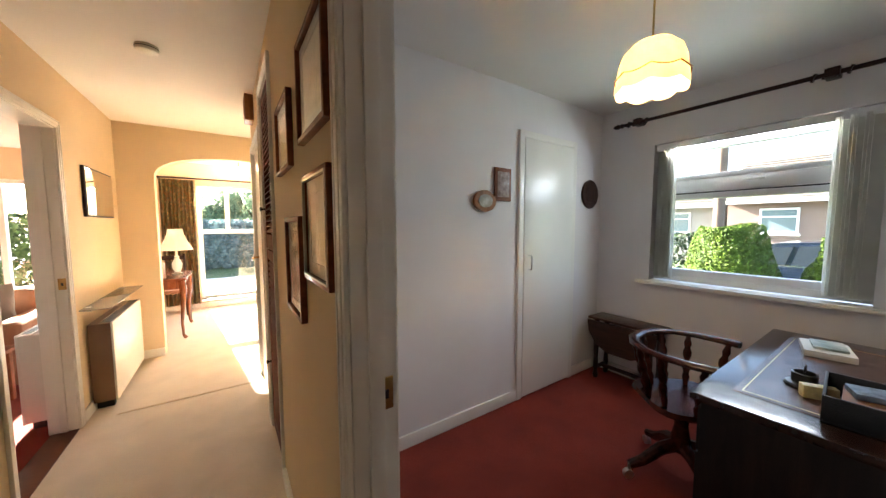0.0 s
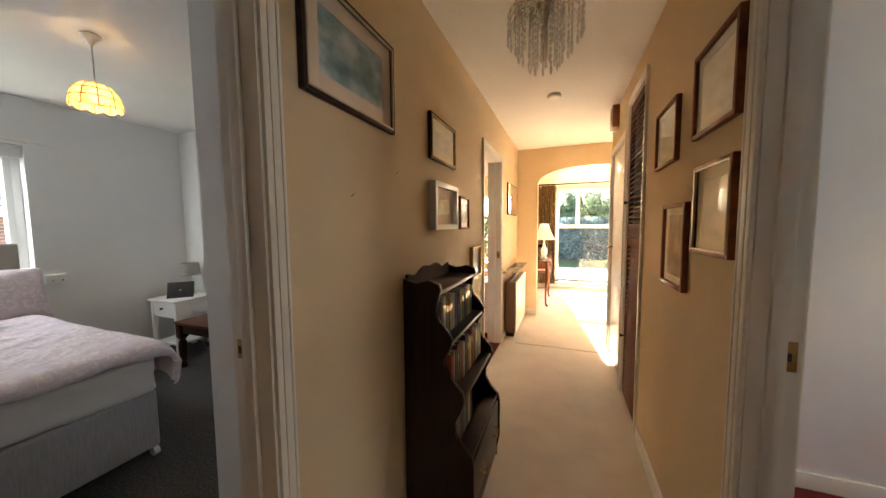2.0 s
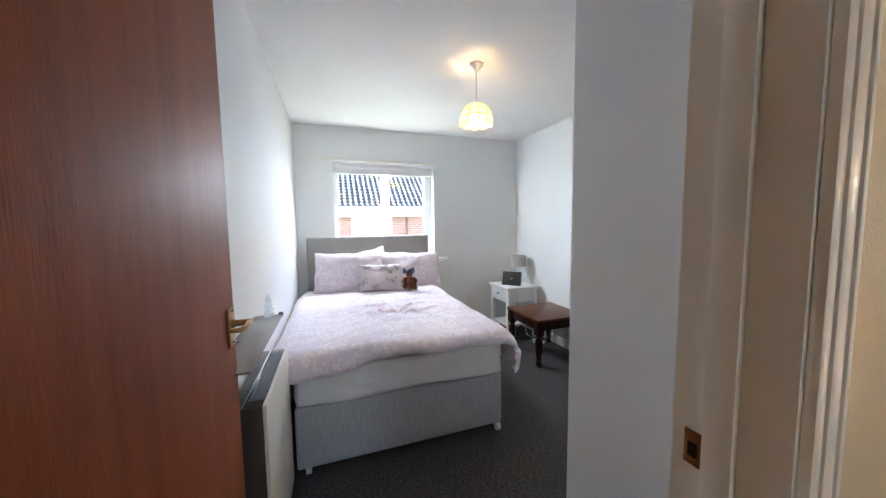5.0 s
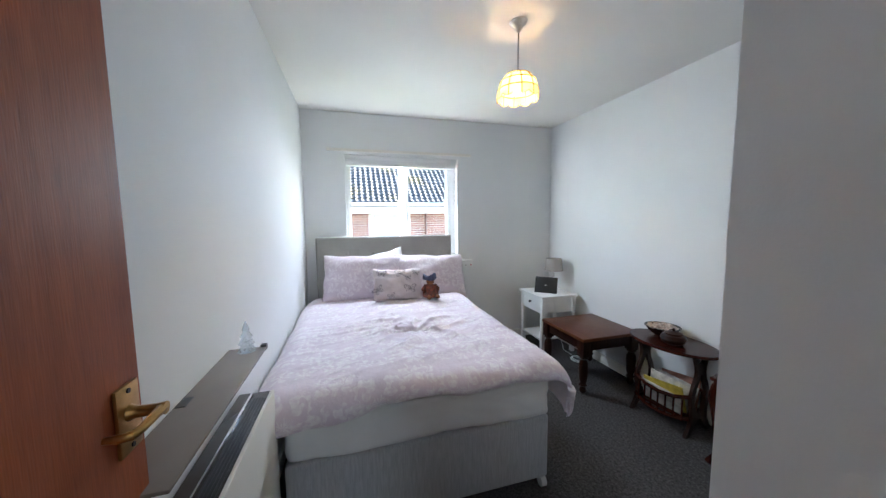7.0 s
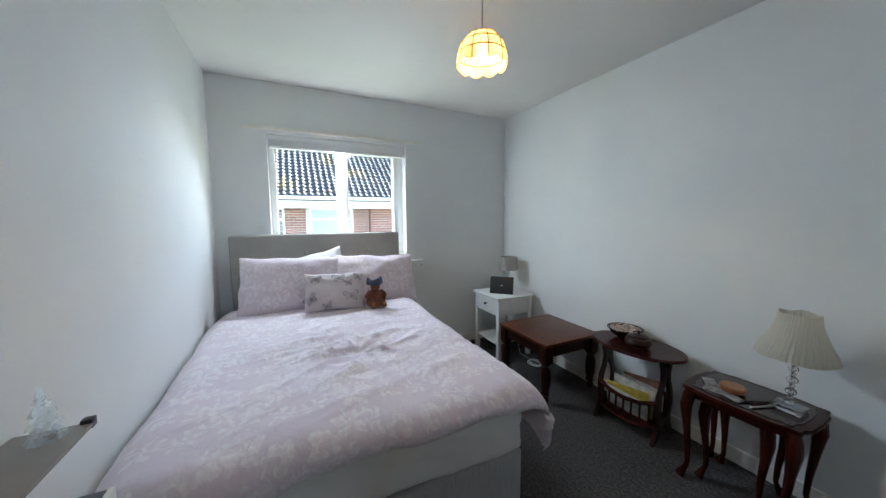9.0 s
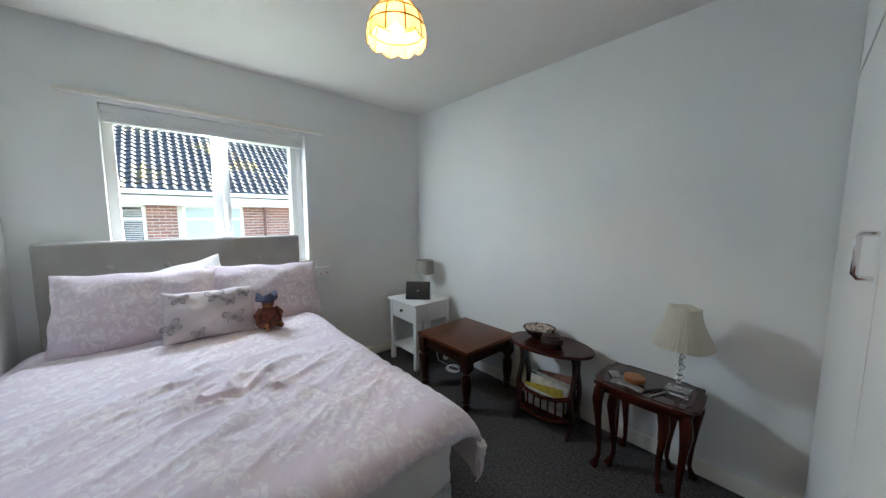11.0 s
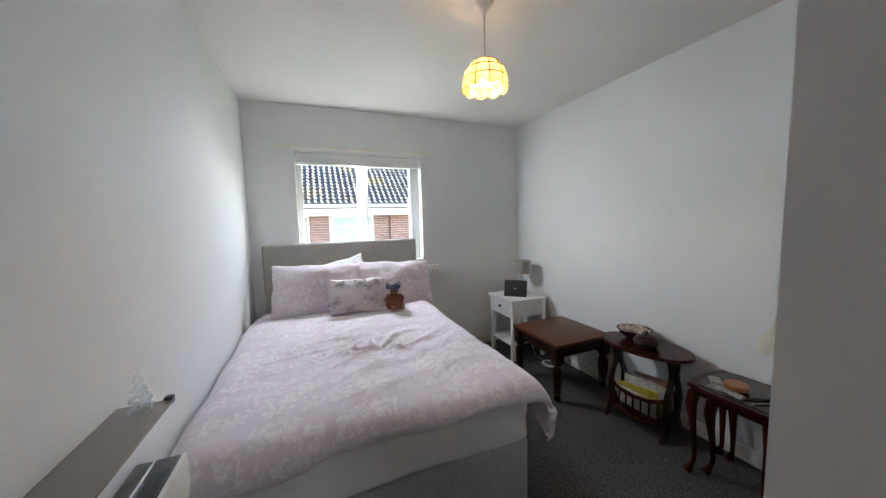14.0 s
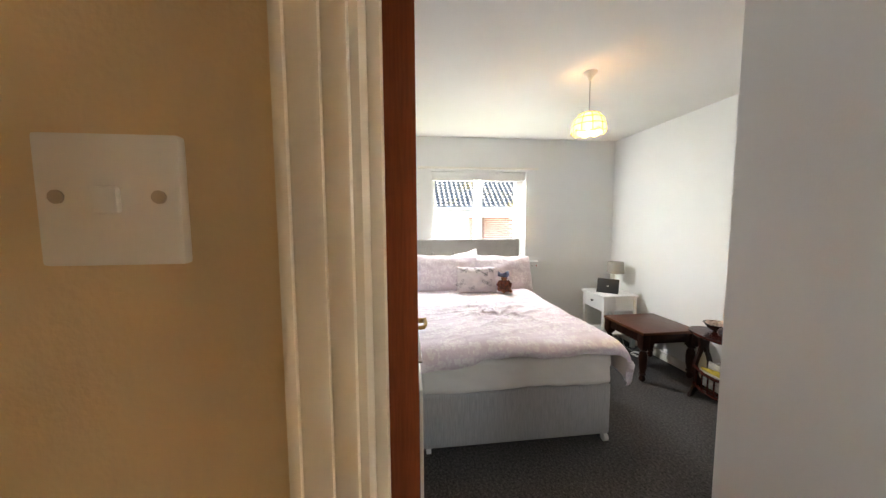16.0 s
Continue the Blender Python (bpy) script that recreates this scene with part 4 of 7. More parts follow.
# magazines in the rack
MAG = [(0.78, 0.76, 0.70), (0.62, 0.48, 0.07), (0.74, 0.71, 0.64), (0.08, 0.08, 0.09), (0.62, 0.58, 0.50), (0.35, 0.14, 0.08)]
for k in range(6):
    m = mat("magazine_cover", MAG[k], 0.35, 0, 0, 22, 0, 60, tuple(c * 0.55 for c in MAG[k]))
    ob = new("magazine", finish("magazine", B(-0.125, 0.125, -0.004, 0.004, 0, 0.15 + 0.024 * (k % 3), bev=0.001), m))
    ob.matrix_world = pose(-2.71 + 0.012 * (k % 2), 1.835 - 0.055 + k * 0.021, 0.10, 20 - 8 * k, (-1) ** k * 5, 8)
    tagged(ob, ("yellow" if k == 1 else "worn printed") + " magazine standing in the rack of the table", "magazine", "magazines in the rack")

# bowl and pot on the oval table
bw = thing("bowl", (-2.815, 1.875, 0.537), "dark patterned bowl filled with dried petals", "bowl")
bw.scale = (1.13, 1.13, 1.1)
bm = bmesh.new()
lathe(bm, [(0.035, 0), (0.04, 0.006), (0.07, 0.025), (0.095, 0.058), (0.098, 0.06), (0.092, 0.058), (0.066, 0.03), (0.02, 0.012)], 0, 0, 32)
part("dish", bm, mat("dark_glaze", (0.018, 0.016, 0.014), 0.25, 0, 0, 40, 0, 60, (0.05, 0.045, 0.035), 0.4), bw)
bm = bmesh.new()
rnd = random.Random(4)
for k in range(120):
    a, r = rnd.uniform(0, 6.28), 0.082 * math.sqrt(rnd.random())
    c = Vector((r * math.cos(a), r * math.sin(a), 0.054 + 0.012 * (1 - r / 0.09) + rnd.uniform(0, 0.008)))
    u = Vector((rnd.gauss(0, 1), rnd.gauss(0, 1), rnd.gauss(0, 0.6))).normalized() * 0.012
    w = u.cross(Vector((rnd.gauss(0, 1), rnd.gauss(0, 1), rnd.gauss(0, 1)))).normalized() * 0.008
    h = u.cross(w).normalized() * 0.003
    q = [bm.verts.new(c + p) for p in (-u + h, w, u + h, -w, -h * 0.8)]
    bm.faces.new(q[:4])
    for i in range(4):
        bm.faces.new((q[i], q[(i + 1) % 4], q[4]))
tagged(part("petals", bm, picture_paint("dried_petals", [(0.3, (0.42, 0.17, 0.12)), (0.48, (0.78, 0.68, 0.58)), (0.7, (0.55, 0.36, 0.28))], 60), bw, "mixed dried petals"), kind="stuff")
pt = thing("lidded_pot", (-2.675, 1.80, 0.537), "small dark brown round pot with a lid", "pot")
pt.scale = (1.1, 1.1, 1.2)
bm = bmesh.new()
lathe(bm, [(0.035, 0), (0.058, 0.012), (0.068, 0.032), (0.06, 0.05), (0.045, 0.056)], 0, 0, 28)
part("pot_body", bm, M["dark_wood"], pt)
bm = bmesh.new()
lathe(bm, [(0.048, 0.056), (0.046, 0.062), (0.02, 0.070), (0.007, 0.072), (0.009, 0.082), (0.004, 0.088)], 0, 0, 24)
part("lid", bm, M["dark_wood"], pt)


# nest of tables
def nest_table(at, w, d, h, label, glass):
    t = thing("nest_table", at, label, "side table", "nest of tables", rz=1)
    pts = []
    for k in range(48):
        a = 2 * math.pi * k / 48
        c, s = math.cos(a), math.sin(a)
        e = 0.28
        x, y = math.copysign(abs(c) ** e, c), math.copysign(abs(s) ** e, s)
        sc = 1 + 0.035 * math.cos(8 * a)
        pts.append((x * w / 2 * sc, y * d / 2 * sc))
    bm = bmesh.new()
    prism(bm, pts, "z", h - 0.018, h, 0.004)
    part("tabletop", bm, M["mahogany"], t)
    if glass:
        bm = bmesh.new()
        prism(bm, [(x * 0.84, y * 0.82) for x, y in pts], "z", h + 0.0005, h + 0.003)
        part("glass_inset", bm, mat("dark_leather_under_glass", (0.04, 0.026, 0.024), 0.12, 0, 0.2, 25, 0, 60, None, 0.2), t, "inset of dark leather under glass")
    for q in (-1, 1):
        part("apron", B(-w / 2 + 0.05, w / 2 - 0.05, q * (d / 2 - 0.045) - 0.008, q * (d / 2 - 0.045) + 0.008, h - 0.06, h - 0.018, bev=0.003), M["mahogany"], t)
        part("apron", B(q * (w / 2 - 0.05) - 0.008, q * (w / 2 - 0.05) + 0.008, -d / 2 + 0.05, d / 2 - 0.05, h - 0.06, h - 0.018, bev=0.003), M["mahogany"], t)
        for r in (-1, 1):
            x, y = q * (w / 2 - 0.045), r * (d / 2 - 0.04)
            o = Vector((q, r, 0)).normalized()
            bm = bmesh.new()
            prof = [(0.0, h - 0.02, 0.022), (0.012, h - 0.06, 0.027), (0.02, h - 0.11, 0.026), (0.012, h - 0.2, 0.018), (0.0, h * 0.35, 0.013), (-0.004, h * 0.16, 0.0105), (0.004, 0.05, 0.011), (0.018, 0.02, 0.017), (0.024, 0.004, 0.02)]
            tube(bm, [(x + o.x * k, y + o.y * k, z) for k, z, _ in prof], [p[2] for p in prof], 10)
            part("leg", bm, M["mahogany_up"], t)
    return t


nest_table((-2.137, 1.815, 0), 0.45, 0.345, 0.495, "mahogany nest table with glass-topped inset and cabriole legs", True)
nest_table((-2.16, 1.845, 0), 0.30, 0.27, 0.45, "smaller mahogany nest table tucked under another", False)

# nightstand
ns = thing("nightstand", (-4.03, 1.765, 0), "white painted nightstand with one drawer and shelf", "nightstand")
wm = M["pvc"]
part("top", B(-0.215, 0.215, -0.215, 0.205, 0.578, 0.6, bev=0.004), wm, ns)
for sx in (-1, 1):
    for sy in (-1, 1):
        part("leg", B(sx * 0.185 - 0.019, sx * 0.185 + 0.019, sy * 0.175 - 0.019, sy * 0.175 + 0.019, 0, 0.578, bev=0.003), wm, ns)
    part("side_panel", B(sx * 0.19 - 0.006, sx * 0.19 + 0.006, -0.156, 0.156, 0.425, 0.578), wm, ns)
part("back_panel", B(-0.166, 0.166, 0.17, 0.18, 0.40, 0.578), wm, ns)
dr = part("drawer", B(-0.163, 0.163, -0.192, -0.174, 0.437, 0.572, bev=0.003), wm, ns)
bm = bmesh.new()
tube(bm, [(0, -0.192, 0.51), (0, -0.203, 0.51), (0, -0.208, 0.51), (0, -0.218, 0.51)], [0.006, 0.006, 0.013, 0.011], 12)
part("knob", bm, M["black_metal"], dr)
part("rail", B(-0.166, 0.166, -0.185, -0.165, 0.42, 0.435), wm, ns)
part("shelf", B(-0.166, 0.166, -0.185, 0.185, 0.14, 0.158, bev=0.002), wm, ns)

tl = thing("tablet_speaker", (-3.97, 1.70, 0.6), "black tablet leaning on a stand upon the nightstand", "tablet", rz=46)
tl.scale = (1.5, 1.5, 1.5)
bm = B(-0.075, 0.075, -0.006, 0.006, 0, 0.105, bev=0.003)
for v in bm.verts:
    v.co.y += v.co.z * 0.35
part("screen", bm, M["black_plastic"], tl)
part("stand", B(-0.06, 0.06, 0.01, 0.06, 0, 0.025, bev=0.006), M["black_plastic"], tl)
bm = bmesh.new()
tube(bm, [(-0.006, -0.0065 + 0.35 * 0.052, 0.050), (0.006, -0.0065 + 0.35 * 0.056, 0.054)], 0.003, 6)
part("badge", bm, M["chrome"], tl)
bl2 = thing("bedside_lamp", (-4.085, 1.875, 0.6), "small table lamp with plain grey drum shade", "table lamp")
bl2.scale = (1.15, 1.15, 1.1)
bm = bmesh.new()
lathe(bm, [(0.045, 0), (0.045, 0.01), (0.012, 0.018), (0.009, 0.05), (0.018, 0.065), (0.018, 0.08), (0.008, 0.095), (0.007, 0.24)], 0, 0, 20)
part("stem", bm, M["chrome"], bl2)
bm = bmesh.new()
lathe(bm, [(0.082, 0.19), (0.072, 0.31), (0.070, 0.31), (0.080, 0.19)], 0, 0, 32, False)
part("shade", bm, M["shade_grey"], bl2)

# pleated lamp with a crystal stem on the nest of tables
gl = thing("crystal_lamp", (-2.012, 1.825, 0.498), "crystal table lamp with swirled cream pleated shade", "table lamp")
bm = B(-0.05, 0.05, -0.05, 0.05, 0.006, 0.022, bev=0.003)
for sx in (-1, 1):
    for sy in (-1, 1):
        ball(bm, (sx * 0.042, sy * 0.042, 0.008), 0.009, 10, 6)
part("base", bm, M["crystal"], gl, "square clear crystal base")
z = 0.022
for r in (0.018, 0.012, 0.020, 0.012, 0.021, 0.012, 0.018, 0.011):
    bm = bmesh.new()
    ball(bm, (0, 0, z + r * 0.8), (r, r, r * 0.8), 8, 6)
    part("crystal_bead", bm, M["crystal"], gl, angle=5)
    z += r * 1.6
bm = bmesh.new()
tube(bm, [(0, 0, 0.02), (0, 0, 0.30)], 0.004, 8)
part("stem", bm, M["chrome"], gl)
bm = bmesh.new()
prof = [(0.126, 0.245), (0.113, 0.285), (0.089, 0.335), (0.070, 0.39), (0.062, 0.437)]
lathe(bm, prof, 0, 0, 216, False, lambda a, i: (1 + 0.022 * math.sin(44 * (a + 0.11 * i)) + 0.03 * math.cos(4 * a) * (1.2 if i == 4 else 0.8), 0.004 * math.cos(4 * a) if i in (0, 4) else 0))
bmesh.ops.solidify(bm, geom=list(bm.faces), thickness=0.002)
part("shade", bm, M["shade_cream"], gl, "cream shade of swirled pleated cloth")

# small things on the nest of tables
bm = bmesh.new()
lathe(bm, [(0.048, 0), (0.05, 0.003), (0.05, 0.02), (0.047, 0.024)], -2.19, 1.772, 28)
for v in bm.verts:
    v.co.z += 0.510
one("coaster_stack", bm, M["mid_wood"], "round wooden coasters stacked on papers", "coasters")
M["leaflet"] = mat("grey_leaflet", (0.42, 0.40, 0.37), 0.5, 0, 0, 40, 0, 60, (0.15, 0.14, 0.13))
for k, (x, y, a, w, d) in enumerate(((-2.252, 1.746, 12, 0.07, 0.11), (-2.18, 1.715, -14, 0.11, 0.05), (-2.285, 1.778, 35, 0.05, 0.08))):
    ob = new("paper_sheet", finish("paper_sheet", B(-w / 2, w / 2, -d / 2, d / 2, 0, 0.003), M["leaflet"]))
    ob.matrix_world = pose(x, y, 0.4985 + 0.0035 * k, 0, 0, a)
    tagged(ob, "white folded paper lying on the nest table", "paper", "papers on the nest table")
for k, (x, y, a) in enumerate(((-2.10, 1.762, 60), (-2.08, 1.778, 75), (-2.066, 1.746, 68))):
    bm = bmesh.new()
    tube(bm, [(-0.065, 0, 0), (0.05, 0, 0), (0.065, 0, 0)], [0.0045, 0.0045, 0.0015], 8)
    ob = new("pen", finish("pen", bm, [M["black_plastic"], M["mahogany"], M["steel"]][k]))
    ob.matrix_world = pose(x, y, 0.5035, 0, 0, a)
    tagged(ob, "dark pen lying on the nest table", "pen", "pens on the nest table")

# storage heater beside the door with a shelf over it


M["grille_dark"] = mat("dark_grille", (0.03, 0.03, 0.032), 0.35, 0.3, 0.1, 20)
M["heater_top"] = mat("dark_grey_enamel", (0.075, 0.066, 0.062), 0.15, 0.2, 0.06, 6)
M["shelf_grey"] = mat("taupe_gloss", (0.235, 0.205, 0.18), 0.22, 0.0, 0.08, 5)


def heater(name, at, w, d, h, top, label, rz=0):
    """A slim storage heater: local x is its width, its front faces +y, the wall is at y = 0."""
    th = thing(name, at, label, "storage heater", rz=rz)
    part("casing", B(-w / 2, w / 2, 0.01, d - 0.014, 0.06, h, bev=0.004), top, th)
    part("front_panel", B(-w / 2 + 0.002, w / 2 - 0.002, d - 0.014, d, 0.055, h + 0.004, bev=0.005), M["heater_white"], th, "cream enamelled front panel")
    part("grille_tray", B(-w / 2 + 0.05, w / 2 - 0.05, d - 0.065, d - 0.018, h, h + 0.0015), M["black_plastic"], th)
    part("grille_trim", B(-w / 2 + 0.01, w / 2 - 0.01, d - 0.076, d - 0.068, h, h + 0.006, bev=0.002), M["chrome"], th)
    for k in range(5):
        y = d - 0.061 + k * 0.0092
        part("grille_bar", B(-w / 2 + 0.05, w / 2 - 0.05, y, y + 0.0025, h + 0.001, h + 0.004), M["grille_dark"], th)
    for s in (-1, 1):
        part("foot", B(s * (w / 2 - 0.06) - 0.02, s * (w / 2 - 0.06) + 0.02, 0.02, d - 0.03, 0, 0.06, bev=0.003), M["black_metal"], th)
    return th


heater("storage_heater", (-2.145, -0.64, 0), 0.54, 0.128, 0.735, M["heater_top"], "slim cream storage heater with dark grey top grille")
sh = thing("heater_shelf", (-2.06, -0.64, 0.92), "grey glossy shelf over the bedroom storage heater", "shelf")
part("board", B(-0.32, 0.32, 0.0, 0.12, -0.008, 0.0, bev=0.002), M["shelf_grey"], sh)
for x in (-0.31, 0.12):
    part("bracket", B(x, x + 0.03, 0.0, 0.03, -0.03, -0.008, bev=0.002), M["heater_top"], sh)
part("end_clip", B(-0.332, -0.312, 0.10, 0.12, -0.012, 0.008, bev=0.003), M["grille_dark"], sh)
part("label_plate", B(0.0, 0.045, 0.004, 0.026, 0.0, 0.002), M["grille_dark"], sh)
gt = thing("glass_tree", (-2.34, -0.572, 0.92), "small clear glass tree ornament on the shelf", "ornament")
bm = bmesh.new()
lathe(bm, [(0.02, 0), (0.034, 0.004), (0.020, 0.03), (0.030, 0.032), (0.016, 0.056), (0.023, 0.058), (0.010, 0.08), (0.015, 0.082), (0.002, 0.115)], 0, 0, 12)
tr = part("tier", bm, translucent(mat("frosted_glass", (0.86, 0.92, 0.95), 0.08, 0, 0.1, 80), 0.4, 0.72, (0.96, 0.99, 1.0)), gt, angle=10)
gt.scale = (0.85, 0.85, 0.95)

# fitted wardrobe
structure("wall_wardrobe_side", B(-1.56, -1.03, 0.46, 0.51, 0, H), M["white_wall"], "white painted wall of the entry", "wall")
wd = thing("fitted_wardrobe", (-1.55, 1.27, 0), "white painted fitted wardrobe with plain doors", "wardrobe", kind="structure")
part("frame", B(0.0, 0.04, -0.76, 0.757, 0, H), M["white_wall"], wd)
for k, (a, b) in enumerate(((-0.745, -0.285), (-0.275, 0.745))):
    d = part("wardrobe_door", B(-0.018, 0.0, a, b, 0.08, 1.9, bev=0.002), M["white_wall"], wd)
    part("top_door", B(-0.018, 0.0, a, b, 1.92, 2.36, bev=0.002), M["white_wall"], wd)
    if not k:
        continue
    y = -0.24
    bm = bmesh.new()
    tube(bm, [(-0.018, y, 1.332), (-0.038, y, 1.332), (-0.044, y, 1.325), (-0.044, y, 1.248), (-0.038, y, 1.24), (-0.018, y, 1.24)], 0.006)
    part("door_handle", bm, M["chrome"], d, "chrome D handle")

# sockets by the window
for k, (y, wdt) in enumerate(((0.945, 0.05), (1.01, 0.075))):
    so = thing("wall_socket", (-4.4, y, 0.89), "white plastic wall box beside the window", "socket", "wall boxes by the window")
    part("plate", B(0.0, 0.055 - 0.02 * k, -wdt / 2, wdt / 2, -0.035, 0.04, bev=0.004), M["pvc"], so)
    part("button", B(0.03 + 0.02 * (1 - k), 0.037 + 0.02 * (1 - k), 0.008, 0.02, -0.02, -0.005, bev=0.001), mat("red_switch", (0.5, 0.03, 0.02), 0.4) if k else M["steel"], so)
bm = bmesh.new()
tube(bm, [(-3.92, 1.72, 0.602), (-3.86, 1.69, 0.601), (-3.812, 1.68, 0.596), (-3.808, 1.70, 0.5), (-3.80, 1.74, 0.3), (-3.79, 1.80, 0.05), (-3.74, 1.86, 0.008)], 0.0025, 6)
for k in range(3):
    tube(bm, [(-3.64 + 0.07 * math.cos(a + k), 1.84 + 0.05 * math.sin(a + k) + 0.01 * k, 0.006 + 0.004 * k) for a in (i * 0.5 for i in range(14))], 0.003, 6)
one("power_cable", bm, M["pvc"], "coiled white cable under the table", "cable")


# pendant lamp
def flex(th, h, m):
    bm = bmesh.new()
    lathe(bm, [(0.045, h), (0.045, h - 0.006), (0.02, h - 0.03), (0.01, h - 0.05), (0.006, h - 0.055)], 0, 0, 24)
    part("ceiling_rose", bm, M["gloss"], th)
    return th


pl = thing("pendant_lamp", (-2.73, 0.67, 2.005), "lit pendant lamp with scalloped capiz shell shade", "pendant lamp")
flex(pl, H - 2.005, M["pvc"])
bm = bmesh.new()
tube(bm, [(0, 0, 0.135), (0, 0, 0.35)], 0.0035, 8)
part("flex", bm, M["steel"], pl)
prof = [(0.034, 0.137), (0.066, 0.122), (0.093, 0.09), (0.107, 0.048), (0.111, 0.012)]
bm = bmesh.new()
lathe(bm, prof, 0, 0, 40, False, lambda a, i: (1 + 0.025 * abs(math.cos(5 * a)) - 0.01, -0.016 * abs(math.sin(5 * a)) if i == 4 else 0))
bmesh.ops.solidify(bm, geom=list(bm.faces), thickness=0.002)
part("shade", bm, translucent(lit_shade("capiz_shell", (0.78, 0.60, 0.28), (1.0, 0.70, 0.30), 0.01), 0.30, 0.06), pl, "yellow shell shade in thin brass ribs")
bm = bmesh.new()
for k in range(10):
    a = math.pi * (k + 0.5) / 5
    tube(bm, [(r * 0.99 * math.cos(a), r * 0.99 * math.sin(a), z - (0.016 if r > 0.11 else 0)) for r, z in prof], 0.0032, 5)
for i in (1, 2, 3):
    r, z = prof[i]
    tube(bm, [(r * 1.004 * math.cos(a), r * 1.004 * math.sin(a), z) for a in (2 * math.pi * k / 40 for k in range(41))], 0.0032, 5)
tube(bm, [(0.111 * (0.99 + 0.025 * abs(math.cos(5 * a))) * math.cos(a), 0.111 * (0.99 + 0.025 * abs(math.cos(5 * a))) * math.sin(a), 0.012 - 0.016 * abs(math.sin(5 * a))) for a in (2 * math.pi * k / 80 for k in range(81))], 0.0016, 4)
part("rib", bm, M["dark_brass"], pl, "dark brass wire rib")
bm = bmesh.new()
ball(bm, (0, 0, 0.068), (0.026, 0.026, 0.04))
part("bulb", bm, translucent(lit_shade("lit_bulb", (1, 1, 1), (1.0, 0.85, 0.6), 1.2), 0.1, 0.8), pl)
bm = bmesh.new()
tube(bm, [(0, 0, 0.116), (0, 0, 0.145)], 0.011, 14)
# flat disc added to block bulb light and weaken the ceiling glow
lathe(bm, [(0.011, 0.128), (0.025, 0.130), (0.025, 0.133), (0.011, 0.134)], 0, 0, 24, False)
part("holder", bm, M["pvc"], pl)
bulb("bedroom_bulb", (-2.73, 0.67, 2.005 + 0.058), 0.4, (1.0, 0.70, 0.42), 0.012)

# ---------------------------------------------------------------- hall
M["art_blue"] = picture_paint("painted_landscape", [(0.25, (0.07, 0.14, 0.17)), (0.42, (0.22, 0.38, 0.44)), (0.55, (0.52, 0.64, 0.66)), (0.72, (0.78, 0.78, 0.68))], 7, (1, 1, 1.6))
M["art_pale"] = picture_paint("pale_watercolour", [(0.3, (0.68, 0.64, 0.54)), (0.5, (0.82, 0.80, 0.72)), (0.7, (0.9, 0.88, 0.8))], 9, (1, 1, 2.2))
M["art_green"] = picture_paint("green_watercolour", [(0.3, (0.14, 0.18, 0.15)), (0.5, (0.38, 0.43, 0.36)), (0.7, (0.66, 0.65, 0.55))], 11, (1, 1, 1.6))
M["art_dark"] = picture_paint("dark_print", [(0.3, (0.10, 0.08, 0.05)), (0.5, (0.30, 0.24, 0.16)), (0.7, (0.60, 0.53, 0.40))], 12)
M["silver"] = mat("silvered_frame", (0.55, 0.50, 0.40), 0.3, 0.8, 0.15, 25)
M["gold"] = mat("gilt_frame", (0.50, 0.36, 0.14), 0.3, 0.8, 0.2, 30)
M["frame_dark"] = wood("dark_frame_wood", (0.05, 0.025, 0.015), (0.025, 0.012, 0.008), (8, 8, 8), 0.45, 0.1)
M["frame_brown"] = wood("brown_frame_wood", (0.26, 0.085, 0.034), (0.14, 0.042, 0.017), (8, 8, 8), 0.45, 0.1)
M["mount_pink"] = mat("pinkish_mount_board", (0.78, 0.68, 0.58), 0.8, 0, 0.04, 8)


def picture(x, s, y0, y1, z0, z1, frame, mount, art, w, mw, label, tilt=0.0, depth=0.022, bead=None):
    """A framed picture on a wall at x that faces s along x."""
    th = thing("framed_picture", (x, (y0 + y1) / 2, z0), label, "picture", "pictures in the hall")
    a, b, h = -(y1 - y0) / 2, (y1 - y0) / 2, z1 - z0
    def X(p, q):
        return sorted((s * p, s * q))
    bm = bmesh.new()
    p0, p1 = X(0.001, depth)
    frame_rect(bm, "x", p0, p1, a, b, 0, h, w, bev=0.003)
    part("frame", bm, frame, th)
    if bead:
        bm = bmesh.new()
        p0, p1 = X(depth - 0.006, depth + 0.002)
        frame_rect(bm, "x", p0, p1, a + w - 0.004, b - w + 0.004, w - 0.004, h - w + 0.004, 0.006, bev=0.001)
        part("slip", bm, bead, th)
    bm = bmesh.new()
    p0, p1 = X(0.004, 0.010)
    frame_rect(bm, "x", p0, p1, a + w, b - w, w, h - w, mw, bev=0.0005)
    part("mount", bm, mount, th)
    p0, p1 = X(0.003, 0.008)
    part("image", B(p0, p1, a + w + mw, b - w - mw, w + mw, h - w - mw), art, th)
    p0, p1 = X(0.0125, 0.0145)
    g = part("glazing", B(p0, p1, a + w, b - w, w, h - w), M["picture_glass"], th)
    g.visible_shadow = False
    th.rotation_euler = (math.radians(tilt), 0, 0)
    return th


